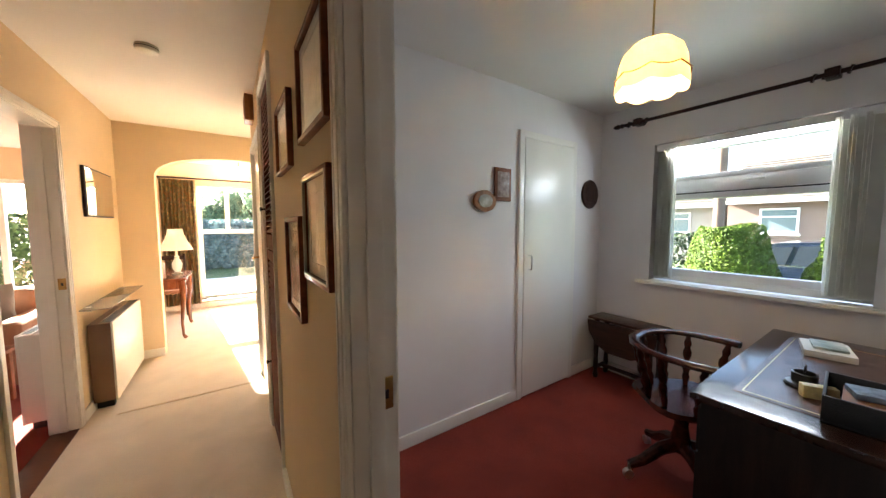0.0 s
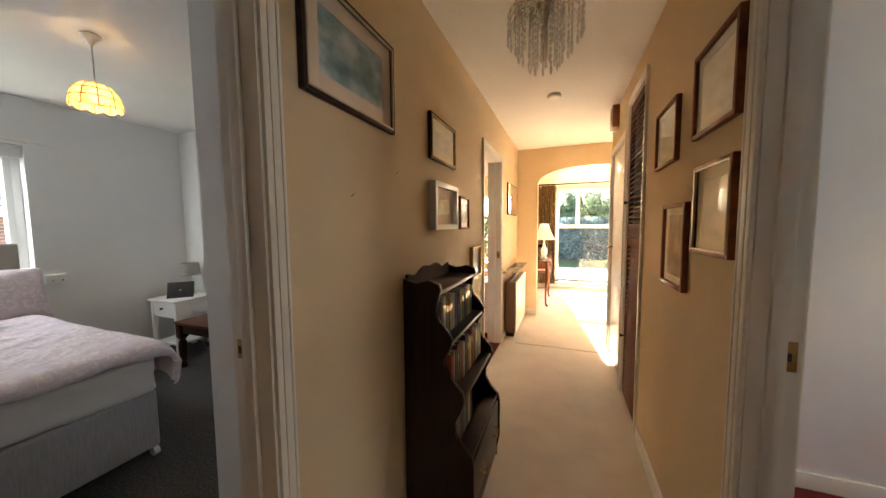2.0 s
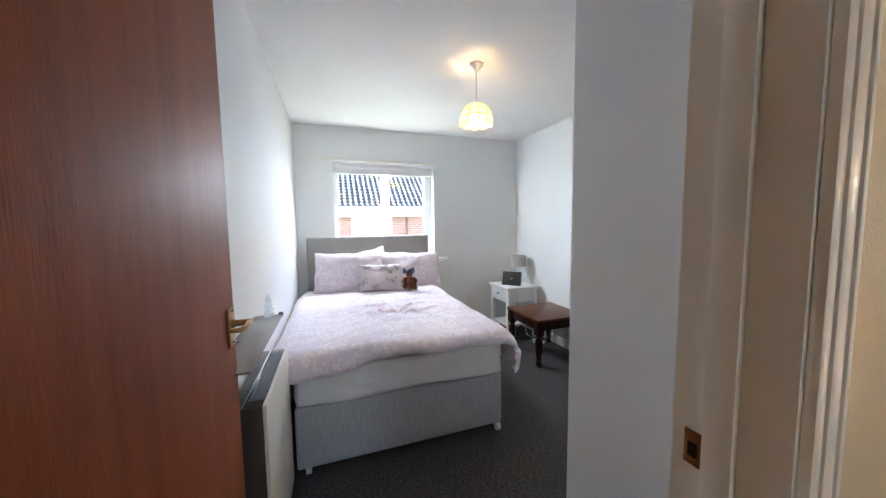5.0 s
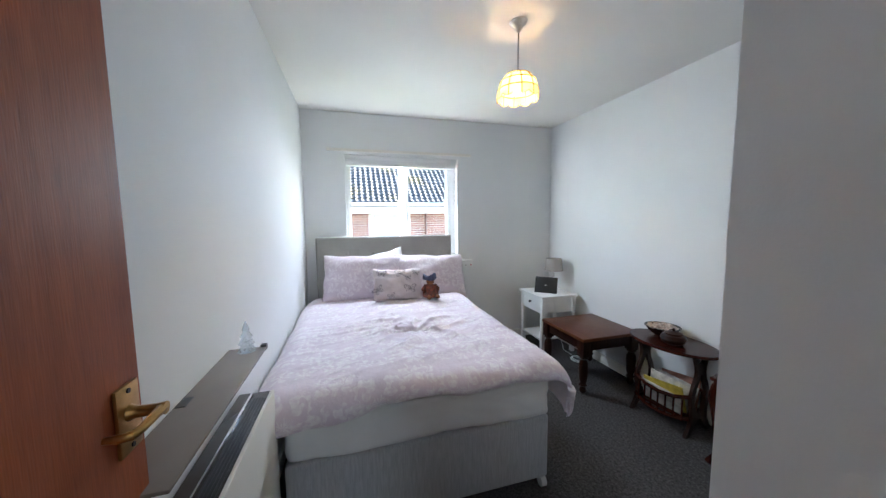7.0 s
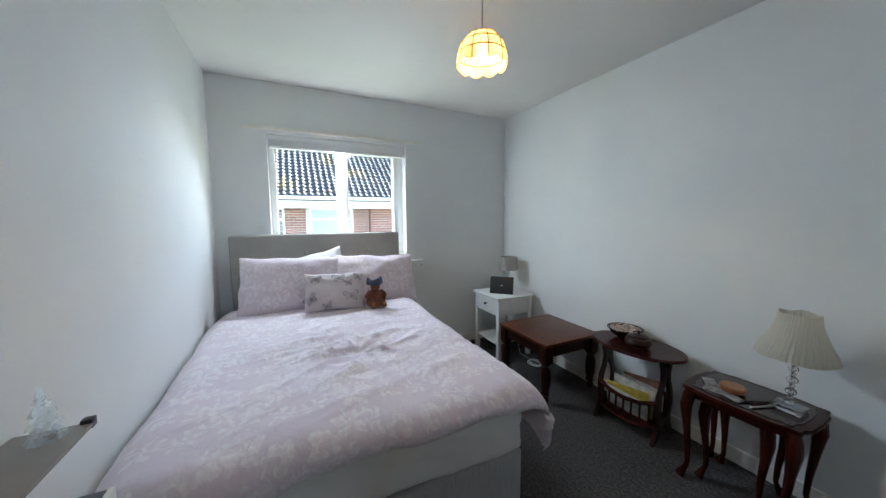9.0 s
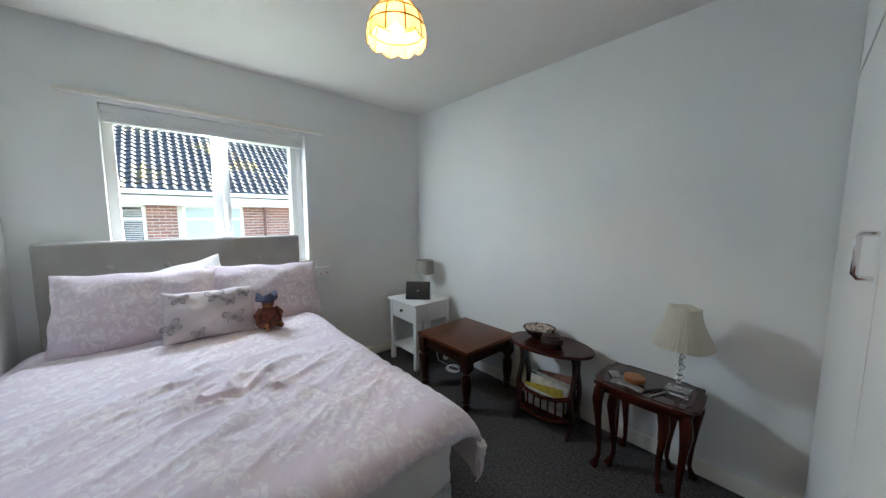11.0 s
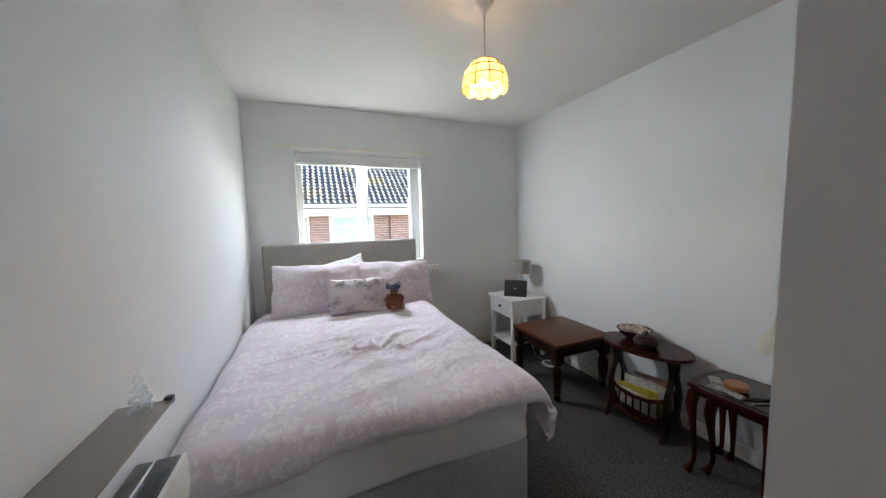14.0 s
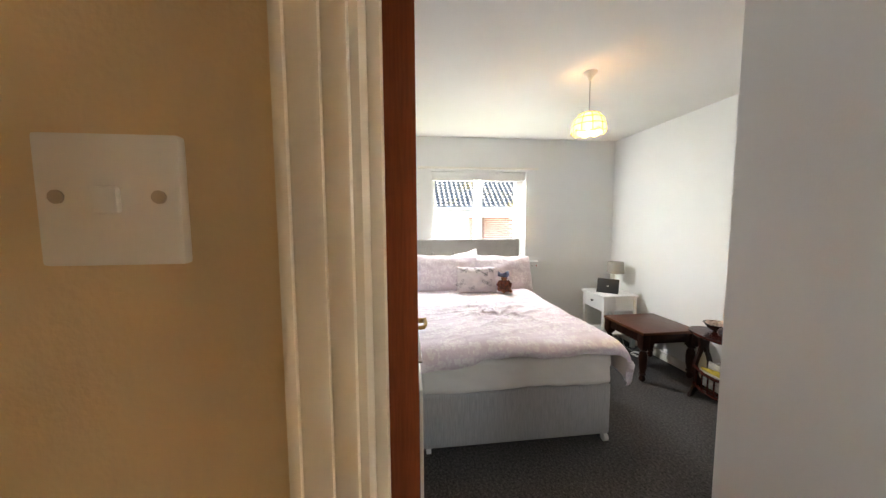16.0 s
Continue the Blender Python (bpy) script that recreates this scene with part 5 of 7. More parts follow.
WX, EX = -0.9, 0.2
picture(WX, 1, 0.31, 0.785, 1.69, 2.02, M["frame_dark"], M["mount_pink"], M["art_blue"], 0.016, 0.055, "large dark-framed blue landscape print with pinkish mount", bead=M["silver"])
picture(WX, 1, 1.15, 1.54, 1.67, 1.905, M["frame_dark"], M["mount"], M["art_pale"], 0.016, 0.055, "dark-framed pale watercolour with cream mount", bead=M["gold"])
picture(WX, 1, 1.16, 1.53, 1.305, 1.56, M["pvc"], M["paper"], M["art_green"], 0.028, 0.06, "white box-framed small green picture", depth=0.04)
picture(WX, 1, 1.635, 1.835, 1.30, 1.52, M["frame_brown"], M["mount"], M["art_green"], 0.014, 0.03, "small brown-framed watercolour on the cream wall")
picture(WX, 1, 1.90, 2.16, 0.925, 1.165, M["gold"], M["paper"], M["art_pale"], 0.016, 0.03, "small gilt-framed picture beside the lounge door", depth=0.03)
picture(EX, -1, 0.74, 1.06, 1.62, 1.905, M["frame_brown"], M["paper"], M["art_pale"], 0.016, 0.03, "brown-framed pale drawing on the cream wall")
picture(EX, -1, 0.735, 1.015, 1.225, 1.52, M["frame_brown"], M["mount"], M["art_pale"], 0.016, 0.035, "brown-framed pale watercolour on the hall wall", bead=M["silver"])
picture(EX, -1, 1.245, 1.565, 1.59, 1.86, M["frame_brown"], M["paper"], M["art_pale"], 0.014, 0.03, "thin brown-framed pale drawing")
picture(EX, -1, 1.09, 1.38, 1.06, 1.41, M["frame_brown"], M["mount"], M["art_dark"], 0.018, 0.03, "brown-framed dark print on the cream wall")

# bookcase with scalloped sides
bc = thing("bookcase", (-0.885, 1.115, 0), "small dark oak waterfall bookcase with scalloped sides", "bookcase")
side = [(0.0, 0.0), (0.30, 0.0), (0.30, 0.05), (0.315, 0.12), (0.315, 0.33), (0.305, 0.37), (0.265, 0.41), (0.235, 0.46), (0.235, 0.51), (0.26, 0.56), (0.275, 0.60), (0.265, 0.64), (0.215, 0.69), (0.185, 0.74), (0.19, 0.78), (0.22, 0.83), (0.225, 0.855), (0.205, 0.89), (0.165, 0.93), (0.15, 0.97), (0.16, 1.02), (0.175, 1.06), (0.165, 1.085), (0.12, 1.10), (0.06, 1.085), (0.0, 1.10)]
for s in (-1, 1):
    bm = bmesh.new()
    prism(bm, side, "y", s * 0.27 - 0.011, s * 0.27 + 0.011, 0.003)
    part("side_panel", bm, M["dark_wood"], bc)
for z, d in ((1.045, 0.165), (0.835, 0.215), (0.595, 0.265), (0.355, 0.30)):
    part("shelf", B(0.008, d, -0.259, 0.259, z - 0.009, z + 0.009, bev=0.003), M["dark_wood_y"], bc)
part("back_panel", B(0.0, 0.008, -0.259, 0.259, 0.05, 1.06), M["dark_wood_y"], bc)
crest = [(-0.259, 1.054)] + [(-0.259 + 0.518 * k / 40, 1.108 + 0.008 * math.cos(k / 40 * 6 * math.pi) + 0.025 * math.exp(-((k - 20) / 9) ** 2)) for k in range(41)] + [(0.259, 1.054)]
bm = bmesh.new()
prism(bm, crest, "x", 0.0, 0.014, 0.003)
part("crest", bm, M["dark_wood_y"], bc)
dr = part("drawer", B(0.285, 0.308, -0.252, 0.252, 0.12, 0.335, bev=0.004), M["dark_wood_y"], bc)
part("plinth", B(0.02, 0.30, -0.259, 0.259, 0.03, 0.115, bev=0.003), M["dark_wood_y"], bc)
for y in (-0.13, 0.13):
    bm = bmesh.new()
    tube(bm, [(0.308, y - 0.035, 0.235), (0.325, y - 0.035, 0.225), (0.33, y, 0.205), (0.325, y + 0.035, 0.225), (0.308, y + 0.035, 0.235)], 0.004, 8)
    part("drawer_pull", bm, M["brass"], dr)

rnd = random.Random(12)
BOOKS = [(0.42, 0.36, 0.27), (0.50, 0.45, 0.35), (0.10, 0.09, 0.09), (0.28, 0.13, 0.09), (0.16, 0.20, 0.17), (0.55, 0.46, 0.20), (0.07, 0.10, 0.16), (0.48, 0.44, 0.38), (0.33, 0.09, 0.06), (0.22, 0.26, 0.12)]
book_mats = [mat("book_cloth", tuple(0.95 * v for v in c), 0.75, 0, 0.25, 25, 0.1, 120) for c in BOOKS]
for zs, d, n0, n1, hmax in ((0.845, 0.19, 0.862, 1.335, 0.175), (0.605, 0.235, 0.862, 1.33, 0.205), (0.365, 0.25, 0.862, 1.10, 0.2)):
    y = n0
    while y < n1:
        t = rnd.uniform(0.018, 0.042)
        h, w = hmax * rnd.uniform(0.8, 1.0), min(d - 0.02, rnd.uniform(0.125, 0.15))
        k = rnd.randrange(len(BOOKS))
        b = thing("book", (-0.877 + d - 0.035 - w, y + t / 2, zs), "worn clothbound book standing on the bookcase shelf", "book", "books in the bookcase")
        bm = bmesh.new()
        box(bm, 0, w, -t / 2, -t / 2 + 0.003, 0, h)
        box(bm, 0, w, t / 2 - 0.003, t / 2, 0, h)
        box(bm, w - 0.003, w + 0.002, -t / 2 + 0.003, t / 2 - 0.003, 0, h)
        part("cover", bm, book_mats[k], b)
        part("pages", B(0.004, w - 0.003, -t / 2 + 0.003, t / 2 - 0.003, 0.004, h - 0.004), M["paper"], b)
        if k % 2:
            part("title_band", B(w + 0.002, w + 0.0025, -t / 2 + 0.005, t / 2 - 0.005, h * 0.62, h * 0.78), M["gold"], b)
        y += t + 0.002

# chandelier
ch = thing("chandelier", (-0.325, 0.95, 1.88), "unlit chandelier with curved arms and strings of crystal drops", "chandelier")
flex(ch, H - 1.88, M["chrome"])
bm = bmesh.new()
tube(bm, [(0, 0, 0.06), (0, 0, 0.12), (0, 0, 0.2), (0, 0, 0.27), (0, 0, 0.3), (0, 0, 0.48)], [0.008, 0.012, 0.010, 0.03, 0.012, 0.006], 12)
part("column", bm, M["chrome"], ch)
drop = bmesh.new()
ball(drop, (0, 0, 0), (0.0042, 0.0042, 0.011), 6, 5)
drop_me = finish("crystal_drop", drop, M["crystal_drop"], 5)
rnd = random.Random(3)
for ring, (n, R, top, low) in enumerate(((24, 0.135, 0.25, 0.13), (18, 0.098, 0.295, 0.08), (11, 0.055, 0.275, 0.02))):
    for k in range(n):
        a = 2 * math.pi * (k + 0.5 * ring) / n
        c, s = math.cos(a), math.sin(a)
        bm = bmesh.new()
        tube(bm, [(0.012 * c, 0.012 * s, top - 0.03), (R * 0.3 * c, R * 0.3 * s, top + 0.04), (R * 0.75 * c, R * 0.75 * s, top + 0.035), (R * c, R * s, top - 0.005)], 0.0022, 5)
        arm = part("arm", bm, M["chrome"], ch)
        m = int((top - low) / 0.026)
        for i in range(m):
            o = new("crystal_drop", drop_me)
            o.parent = arm
            o.location = (R * c, R * s, top - 0.016 - i * 0.026)
            o.rotation_euler = (0, 0, rnd.uniform(0, 3))
            if i == m - 1:
                o.scale = (1.5, 1.5, 1.7)

sd = thing("smoke_detector", (-0.345, 2.51, H), "round white smoke detector on the ceiling", "smoke detector")
bm = bmesh.new()
lathe(bm, [(0.052, 0), (0.054, -0.012), (0.05, -0.03), (0.04, -0.036), (0.001, -0.037)], 0, 0, 28)
part("housing", bm, M["gloss"], sd)
bm = bmesh.new()
lathe(bm, [(0.0545, -0.013), (0.0545, -0.017)], 0, 0, 28, False)
part("vent", bm, M["black_plastic"], sd)
cb = thing("door_chime", (0.2, 3.02, 2.2), "wooden door chime box high on the wall", "door chime")
part("case", B(-0.06, 0, -0.075, 0.075, 0, 0.2, bev=0.006), M["mid_wood"], cb)
part("grille", B(-0.063, -0.06, -0.055, 0.055, 0.03, 0.17, bev=0.001), M["frame_brown"], cb)

mr = thing("wall_mirror", (-0.9, 3.84, 1.45), "rectangular hall mirror with dark edge", "mirror")
part("back_board", B(0.001, 0.02, -0.345, 0.345, 0, 0.385, bev=0.003), M["frame_dark"], mr)
part("mirror_glass", B(0.02, 0.024, -0.33, 0.33, 0.012, 0.373, bev=0.001), M["mirror"], mr)
heater("storage_heater", (-0.9, 3.79, 0), 0.92, 0.145, 0.655, M["heater_brown"], "cream storage heater with brown ends in the hall", rz=-90)
hs = thing("heater_shelf", (-0.9, 3.78, 0.785), "grey glass shelf over the hall storage heater", "shelf")
part("board", B(0, 0.16, -0.53, 0.53, -0.008, 0, bev=0.002), M["heater_grey"], hs)
for y in (-0.45, 0.42):
    part("bracket", B(0, 0.04, y, y + 0.03, -0.03, 0.003, bev=0.002), M["steel"], hs)

ls = thing("light_switch", (-0.9, -0.765, 1.42), "white square light switch by the bedroom door", "light switch")
part("plate", B(0, 0.009, -0.043, 0.043, -0.043, 0.043, bev=0.003), M["pvc"], ls)
part("rocker", B(0.009, 0.014, -0.008, 0.008, -0.009, 0.009, bev=0.003), M["pvc"], ls)
for s in (-1, 1):
    bm = bmesh.new()
    tube(bm, [(0.008, s * 0.03, 0.002), (0.0105, s * 0.03, 0.002)], 0.0045, 10)
    part("screw", bm, M["steel"], ls)
for y, z in ((0.52, 1.43), (0.82, 1.545)):
    bm = bmesh.new()
    tube(bm, [(-0.902, y, z - 0.004), (-0.893, y, z), (-0.889, y, z + 0.006)], 0.0018, 6)
    one("picture_hook", bm, M["steel"], "bare steel nail in the cream wall", "nail", "nails in the hall wall")

# ---------------------------------------------------------------- study
cp = thing("study_cupboard", (2.175, 1.69, 0), "tall white built-in cupboard with plain flush door", "cupboard", kind="structure")
for s in (-1, 1):
    part("frame", B(s * 0.33 - 0.025, s * 0.33 + 0.025, -0.02, 0, 0, 2.09, bev=0.003), M["gloss"], cp)
part("frame_head", B(-0.305, 0.305, -0.02, 0, 2.04, 2.09, bev=0.003), M["gloss"], cp)
d = part("cupboard_door", B(-0.302, 0.302, -0.024, 0, 0.015, 2.035, bev=0.002), M["gloss"], cp)
bm = bmesh.new()
tube(bm, [(-0.25, -0.024, 1.145), (-0.25, -0.048, 1.145), (-0.25, -0.055, 1.135), (-0.25, -0.055, 1.045), (-0.25, -0.048, 1.035), (-0.25, -0.024, 1.035)], 0.006)
part("door_handle", bm, M["chrome"], d)


def plaque(name, x, z, rx, rz, m, inner, label, square=False):
    th = thing(name, (x, 1.69, z), label, "wall plaque")
    bm = bmesh.new()
    if square:
        box(bm, -rx, rx, -0.018, -0.001, -rz, rz, bev=0.004)
    else:
        prism(bm, [(rx * math.cos(2 * math.pi * k / 36), rz * math.sin(2 * math.pi * k / 36)) for k in range(36)], "y", -0.02, -0.001, 0.005)
    part("board", bm, m, th)
    bm = bmesh.new()
    if square:
        box(bm, -rx * 0.72, rx * 0.72, -0.021, -0.018, -rz * 0.76, rz * 0.76, bev=0.001)
    else:
        prism(bm, [(rx * 0.62 * math.cos(2 * math.pi * k / 30), rz * 0.6 * math.sin(2 * math.pi * k / 30)) for k in range(30)], "y", -0.023, -0.02)
    part("centre", bm, inner, th)


plaque("oval_plaque", 1.48, 1.548, 0.105, 0.075, M["mid_wood"], M["art_dark"], "oval varnished wooden wall plaque with crest")
plaque("square_plaque", 1.65, 1.672, 0.08, 0.118, M["frame_brown"], picture_paint("brown_relief", [(0.3, (0.16, 0.08, 0.05)), (0.55, (0.32, 0.20, 0.15)), (0.7, (0.45, 0.33, 0.27))], 30), "brown upright wall plaque with worn picture", True)
plaque("round_plaque", 2.755, 1.66, 0.125, 0.13, M["dark_wood"], M["dark_wood"], "dark round carved wall plaque")

sp = thing("study_pendant", (1.40, 0.615, 1.90), "lit pendant lamp with scalloped fringed cream shade", "pendant lamp")
sp.scale = (0.98, 0.98, 0.73)
flex(sp, (H - 1.90) / 0.73, M["pvc"])
bm = bmesh.new()
tube(bm, [(0, 0, 0.26), (0, 0, 0.64)], 0.004, 8)
part("flex", bm, M["gold"], sp)
prof = [(0.03, 0.265), (0.07, 0.25), (0.103, 0.205), (0.118, 0.145), (0.123, 0.095)]
sc = lambda a, i: (1 + 0.03 * abs(math.cos(4 * a)) - 0.015, -0.022 * abs(math.cos(4 * a)) if i == 4 else 0)
bm = bmesh.new()
lathe(bm, prof, 0, 0, 64, False, sc)
bmesh.ops.solidify(bm, geom=list(bm.faces), thickness=0.002)
part("shade", bm, translucent(lit_shade("lit_cream_cloth", (0.7, 0.56, 0.3), (1.0, 0.66, 0.26), 0.002), 0.03), sp, "glowing cream cloth shade")
bm = bmesh.new()
lathe(bm, [(0.122, 0.098), (0.127, 0.055), (0.128, 0.022)], 0, 0, 96, False, lambda a, i: (1 + 0.03 * abs(math.cos(4 * a)) - 0.015 + 0.006 * math.cos(96 * a), -0.02 * abs(math.cos(4 * a))))
bmesh.ops.solidify(bm, geom=list(bm.faces), thickness=0.002)
part("fringe", bm, lit_shade("lit_fringe", (0.8, 0.62, 0.36), (1.0, 0.66, 0.28), 0.005), sp, "pale scalloped fringe")
bm = bmesh.new()
tube(bm, [(0.1285 * (1 + 0.03 * abs(math.cos(4 * a))) * math.cos(a), 0.1285 * (1 + 0.03 * abs(math.cos(4 * a))) * math.sin(a), 0.093 - 0.02 * abs(math.cos(4 * a))) for a in (2 * math.pi * k / 96 for k in range(97))], 0.003, 6)
part("braid", bm, M["mid_wood"], sp, "brown braid edging")
bulb("study_bulb", (1.40, 0.615, 2.0), 0.8, WARM, 0.03)

cpole = thing("curtain_pole", (2.87, 0.6, 2.235), "dark turned wooden curtain pole on carved brackets", "curtain pole")
bm = bmesh.new()
tube(bm, [(0, -1.45, 0), (0, 0.86, 0)], 0.0135, 14)
part("pole", bm, M["dark_wood_y"], cpole)
bm = bmesh.new()
tube(bm, [(0, 0.86, 0), (0, 0.875, 0), (0, 0.885, 0), (0, 0.905, 0), (0, 0.93, 0), (0, 0.945, 0)], [0.014, 0.02, 0.012, 0.021, 0.015, 0.004], 14)
part("finial", bm, M["dark_wood_y"], cpole)
for y in (0.745, -0.29):
    bm = B(-0.022, 0.078, y - 0.03, y + 0.03, -0.02, 0.03, bev=0.006)
    for k in range(4):
        tube(bm, [(0, y - 0.07 + k * 0.045, -0.004), (0, y - 0.06 + k * 0.045, 0)], 0.024, 14)
    part("bracket", bm, M["dark_wood_y"], cpole)

vb = thing("vertical_blind", (2.99, 0.67, 0.93), "grey-white vertical blind drawn back to both sides", "blind")
part("headrail", B(-0.02, 0.02, -0.56, 0.56, 1.055, 1.105, bev=0.003), M["pvc"], vb)
vm = translucent(mat("blind_cloth", (0.86, 0.86, 0.83), 0.85, 0, 0.08, 5, 0.1, 200), 0.5, 0.12)
slat = finish("slat", B(-0.042, 0.042, -0.0012, 0.0012, 0.02, 1.075), vm)
for k, (y, a) in enumerate([(0.545 - 0.016 * i, 30 + 12 * (i % 3)) for i in range(8)] + [(-0.55 + 0.018 * i, -62 + 9 * (i % 3)) for i in range(9)]):
    o = new("slat", slat)
    o.parent = vb
    o.location = (0, y, 0)
    o.rotation_euler = (0, 0, math.radians(a))

# pedestal desk
# dark oak, darker than the top: the unlit side is put into its colour
M["desk_side"] = wood("shade_darkened_oak", (0.016, 0.008, 0.006), (0.008, 0.004, 0.003), (12, 12, 1.5), 0.5, 0.0)
dk = thing("desk", (2.04, 0.08, 0), "dark pedestal desk with leather inset top", "desk")
part("top", B(-0.64, 0.64, -0.36, 0.355, 0.73, 0.76, bev=0.006), wood("blackish_desk_wood", (0.03, 0.013, 0.009), (0.013, 0.006, 0.005), (1.2, 12, 12), 0.16, 0.3), dk)
part("leather_inset", B(-0.5, 0.5, -0.27, 0.265, 0.7602, 0.7625), mat("brown_leather", (0.10, 0.045, 0.03), 0.25, 0, 0.25, 14, 0.15, 300), dk, "brown tooled leather inset")
bm = bmesh.new()
frame_rect(bm, "y", -0.001, 0.001, -0.48, 0.48, -0.25, 0.245, 0.004, 0)
for v in bm.verts:
    v.co = Vector((v.co.x, v.co.z, 0.7632 + v.co.y * 0.4))
part("tooling", bm, M["gold"], dk)
for s in (-1, 1):
    p = part("pedestal", B(s * 0.43 - 0.19, s * 0.43 + 0.19, -0.33, 0.325, 0.03, 0.73, bev=0.004), M["desk_side"], dk)
    for z0, z1 in ((0.06, 0.30), (0.31, 0.52), (0.53, 0.70)):
        q = part("drawer", B(s * 0.43 - 0.175, s * 0.43 + 0.175, 0.325, 0.337, z0, z1, bev=0.003), M["desk_side"], p)
        bm = bmesh.new()
        zc = (z0 + z1) / 2
        tube(bm, [(s * 0.43 - 0.04, 0.337, zc + 0.01), (s * 0.43 - 0.035, 0.352, zc), (s * 0.43 + 0.035, 0.352, zc), (s * 0.43 + 0.04, 0.337, zc + 0.01)], 0.004, 8)
        part("drawer_pull", bm, M["brass"], p)
    part("plinth", B(s * 0.43 - 0.195, s * 0.43 + 0.195, -0.335, 0.33, 0, 0.05, bev=0.004), M["desk_side"], dk)
part("knee_drawer", B(-0.238, 0.238, 0.30, 0.325, 0.62, 0.728, bev=0.003), M["desk_side"], dk)


def desk_box(name, x, y, w, d, h, a, m, label, cat, z=0.763, bev=0.003):
    bm = B(-w / 2, w / 2, -d / 2, d / 2, 0, h, bev=bev)
    ob = new(name, finish(name, bm, m))
    ob.matrix_world = pose(x, y, z, 0, 0, a)
    return tagged(ob, label, cat)


M["tray_black"] = mat("black_leatherette", (0.008, 0.008, 0.009), 0.6, 0, 0.2, 40, 0.2, 200)
tr = thing("desk_tray", (1.66, -0.03, 0.763), "open black leatherette tray on the desk", "tray", rz=4)
part("base", B(-0.135, 0.135, -0.17, 0.17, 0, 0.006), M["tray_black"], tr)
for x0, x1, y0, y1 in ((-0.135, -0.127, -0.17, 0.17), (0.127, 0.135, -0.17, 0.17), (-0.127, 0.127, -0.17, -0.162), (-0.127, 0.127, 0.162, 0.17)):
    part("side", B(x0, x1, y0, y1, 0.006, 0.085, bev=0.002), M["tray_black"], tr)
desk_box("card_folder", 1.66, -0.04, 0.22, 0.28, 0.05, 3, mat("brown_card", (0.26, 0.12, 0.06), 0.6, 0, 0.2, 12), "brown card folder lying in the tray", "folder", z=0.77)
desk_box("packet", 1.70, 0.02, 0.09, 0.14, 0.02, 20, mat("blue_packet", (0.22, 0.30, 0.42), 0.3, 0, 0.5, 40), "blue-grey shiny packet lying on a folder", "packet", z=0.821)
desk_box("desk_book", 2.35, 0.20, 0.22, 0.16, 0.03, 12, M["paper"], "pale book lying on the desk", "book")
desk_box("desk_book", 2.36, 0.195, 0.15, 0.11, 0.012, 12, M["art_green"], "small green card lying on a book", "card", z=0.793)
desk_box("tissue_packet", 1.71, 0.155, 0.035, 0.09, 0.045, 28, mat("packet", (0.65, 0.58, 0.30), 0.4, 0, 0.4, 30), "cream and yellow paper packet on the desk", "packet")
bm = bmesh.new()
lathe(bm, [(0.045, 0), (0.055, 0.004), (0.05, 0.012), (0.035, 0.015), (0.036, 0.05), (0.03, 0.053), (0.028, 0.02)], 1.80, 0.20, 28)
tube(bm, [(1.80 + 0.014 * math.cos(t), 0.20, 0.066 + 0.014 * math.sin(t)) for t in (k * 0.52 for k in range(13))], 0.003, 6)
for v in bm.verts:
    v.co.z += 0.763
one("ink_stand", bm, M["black_metal"], "small black round stand on the desk", "stand")

# captain's chair
cc = thing("captains_chair", (1.98, 0.64, 0), "dark wooden swivel captain's chair on castors", "desk chair", rz=5)
bm = bmesh.new()
lathe(bm, [(0.0, 0.43), (0.21, 0.43), (0.225, 0.445), (0.215, 0.465), (0.12, 0.455), (0.0, 0.452)], 0, 0, 40, False, lambda a, i: (1 + 0.08 * math.cos(4 * a), 0))
bmesh.ops.remove_doubles(bm, verts=bm.verts, dist=0.0008)
part("seat", bm, M["mahogany"], cc)
arc = [(0.9 * x, 0.9 * y) for x, y in ((-0.275, -0.20), (-0.29, -0.10), (-0.285, 0.02), (-0.245, 0.13), (-0.165, 0.215), (-0.06, 0.255), (0.06, 0.255), (0.165, 0.215), (0.245, 0.13), (0.285, 0.02), (0.29, -0.10), (0.275, -0.20))]
bm = bmesh.new()
tube(bm, [(x, y, 0.735 + 0.018 * max(0, y)) for x, y in arc], [0.03, 0.028, 0.024, 0.024, 0.026, 0.028, 0.028, 0.026, 0.024, 0.024, 0.028, 0.03], 12)
for v in bm.verts:
    v.co.z = 0.737 + (v.co.z - 0.737) * 0.62
part("arm_rail", bm, M["mahogany"], cc)
for x, y in ((-0.27, -0.15), (-0.27, 0.05), (-0.2, 0.18), (-0.07, 0.25), (0.07, 0.25), (0.2, 0.18), (0.27, 0.05), (0.27, -0.15)):
    x, y, k = 0.9 * x, 0.9 * y, 0.72
    pts = [(x * (k + (1 - k) * t), y * (k + (1 - k) * t), 0.455 + 0.275 * t) for t in (i / 12 for i in range(13))]
    bm = bmesh.new()
    tube(bm, pts, [0.011, 0.014, 0.019, 0.013, 0.02, 0.02, 0.012, 0.02, 0.021, 0.013, 0.019, 0.013, 0.011], 12)
    part("spindle", bm, M["mahogany"], cc)
bm = bmesh.new()
tube(bm, [(0, 0, 0.16), (0, 0, 0.20), (0, 0, 0.3), (0, 0, 0.43)], [0.045, 0.05, 0.032, 0.04], 16)
part("pedestal", bm, M["mahogany"], cc)
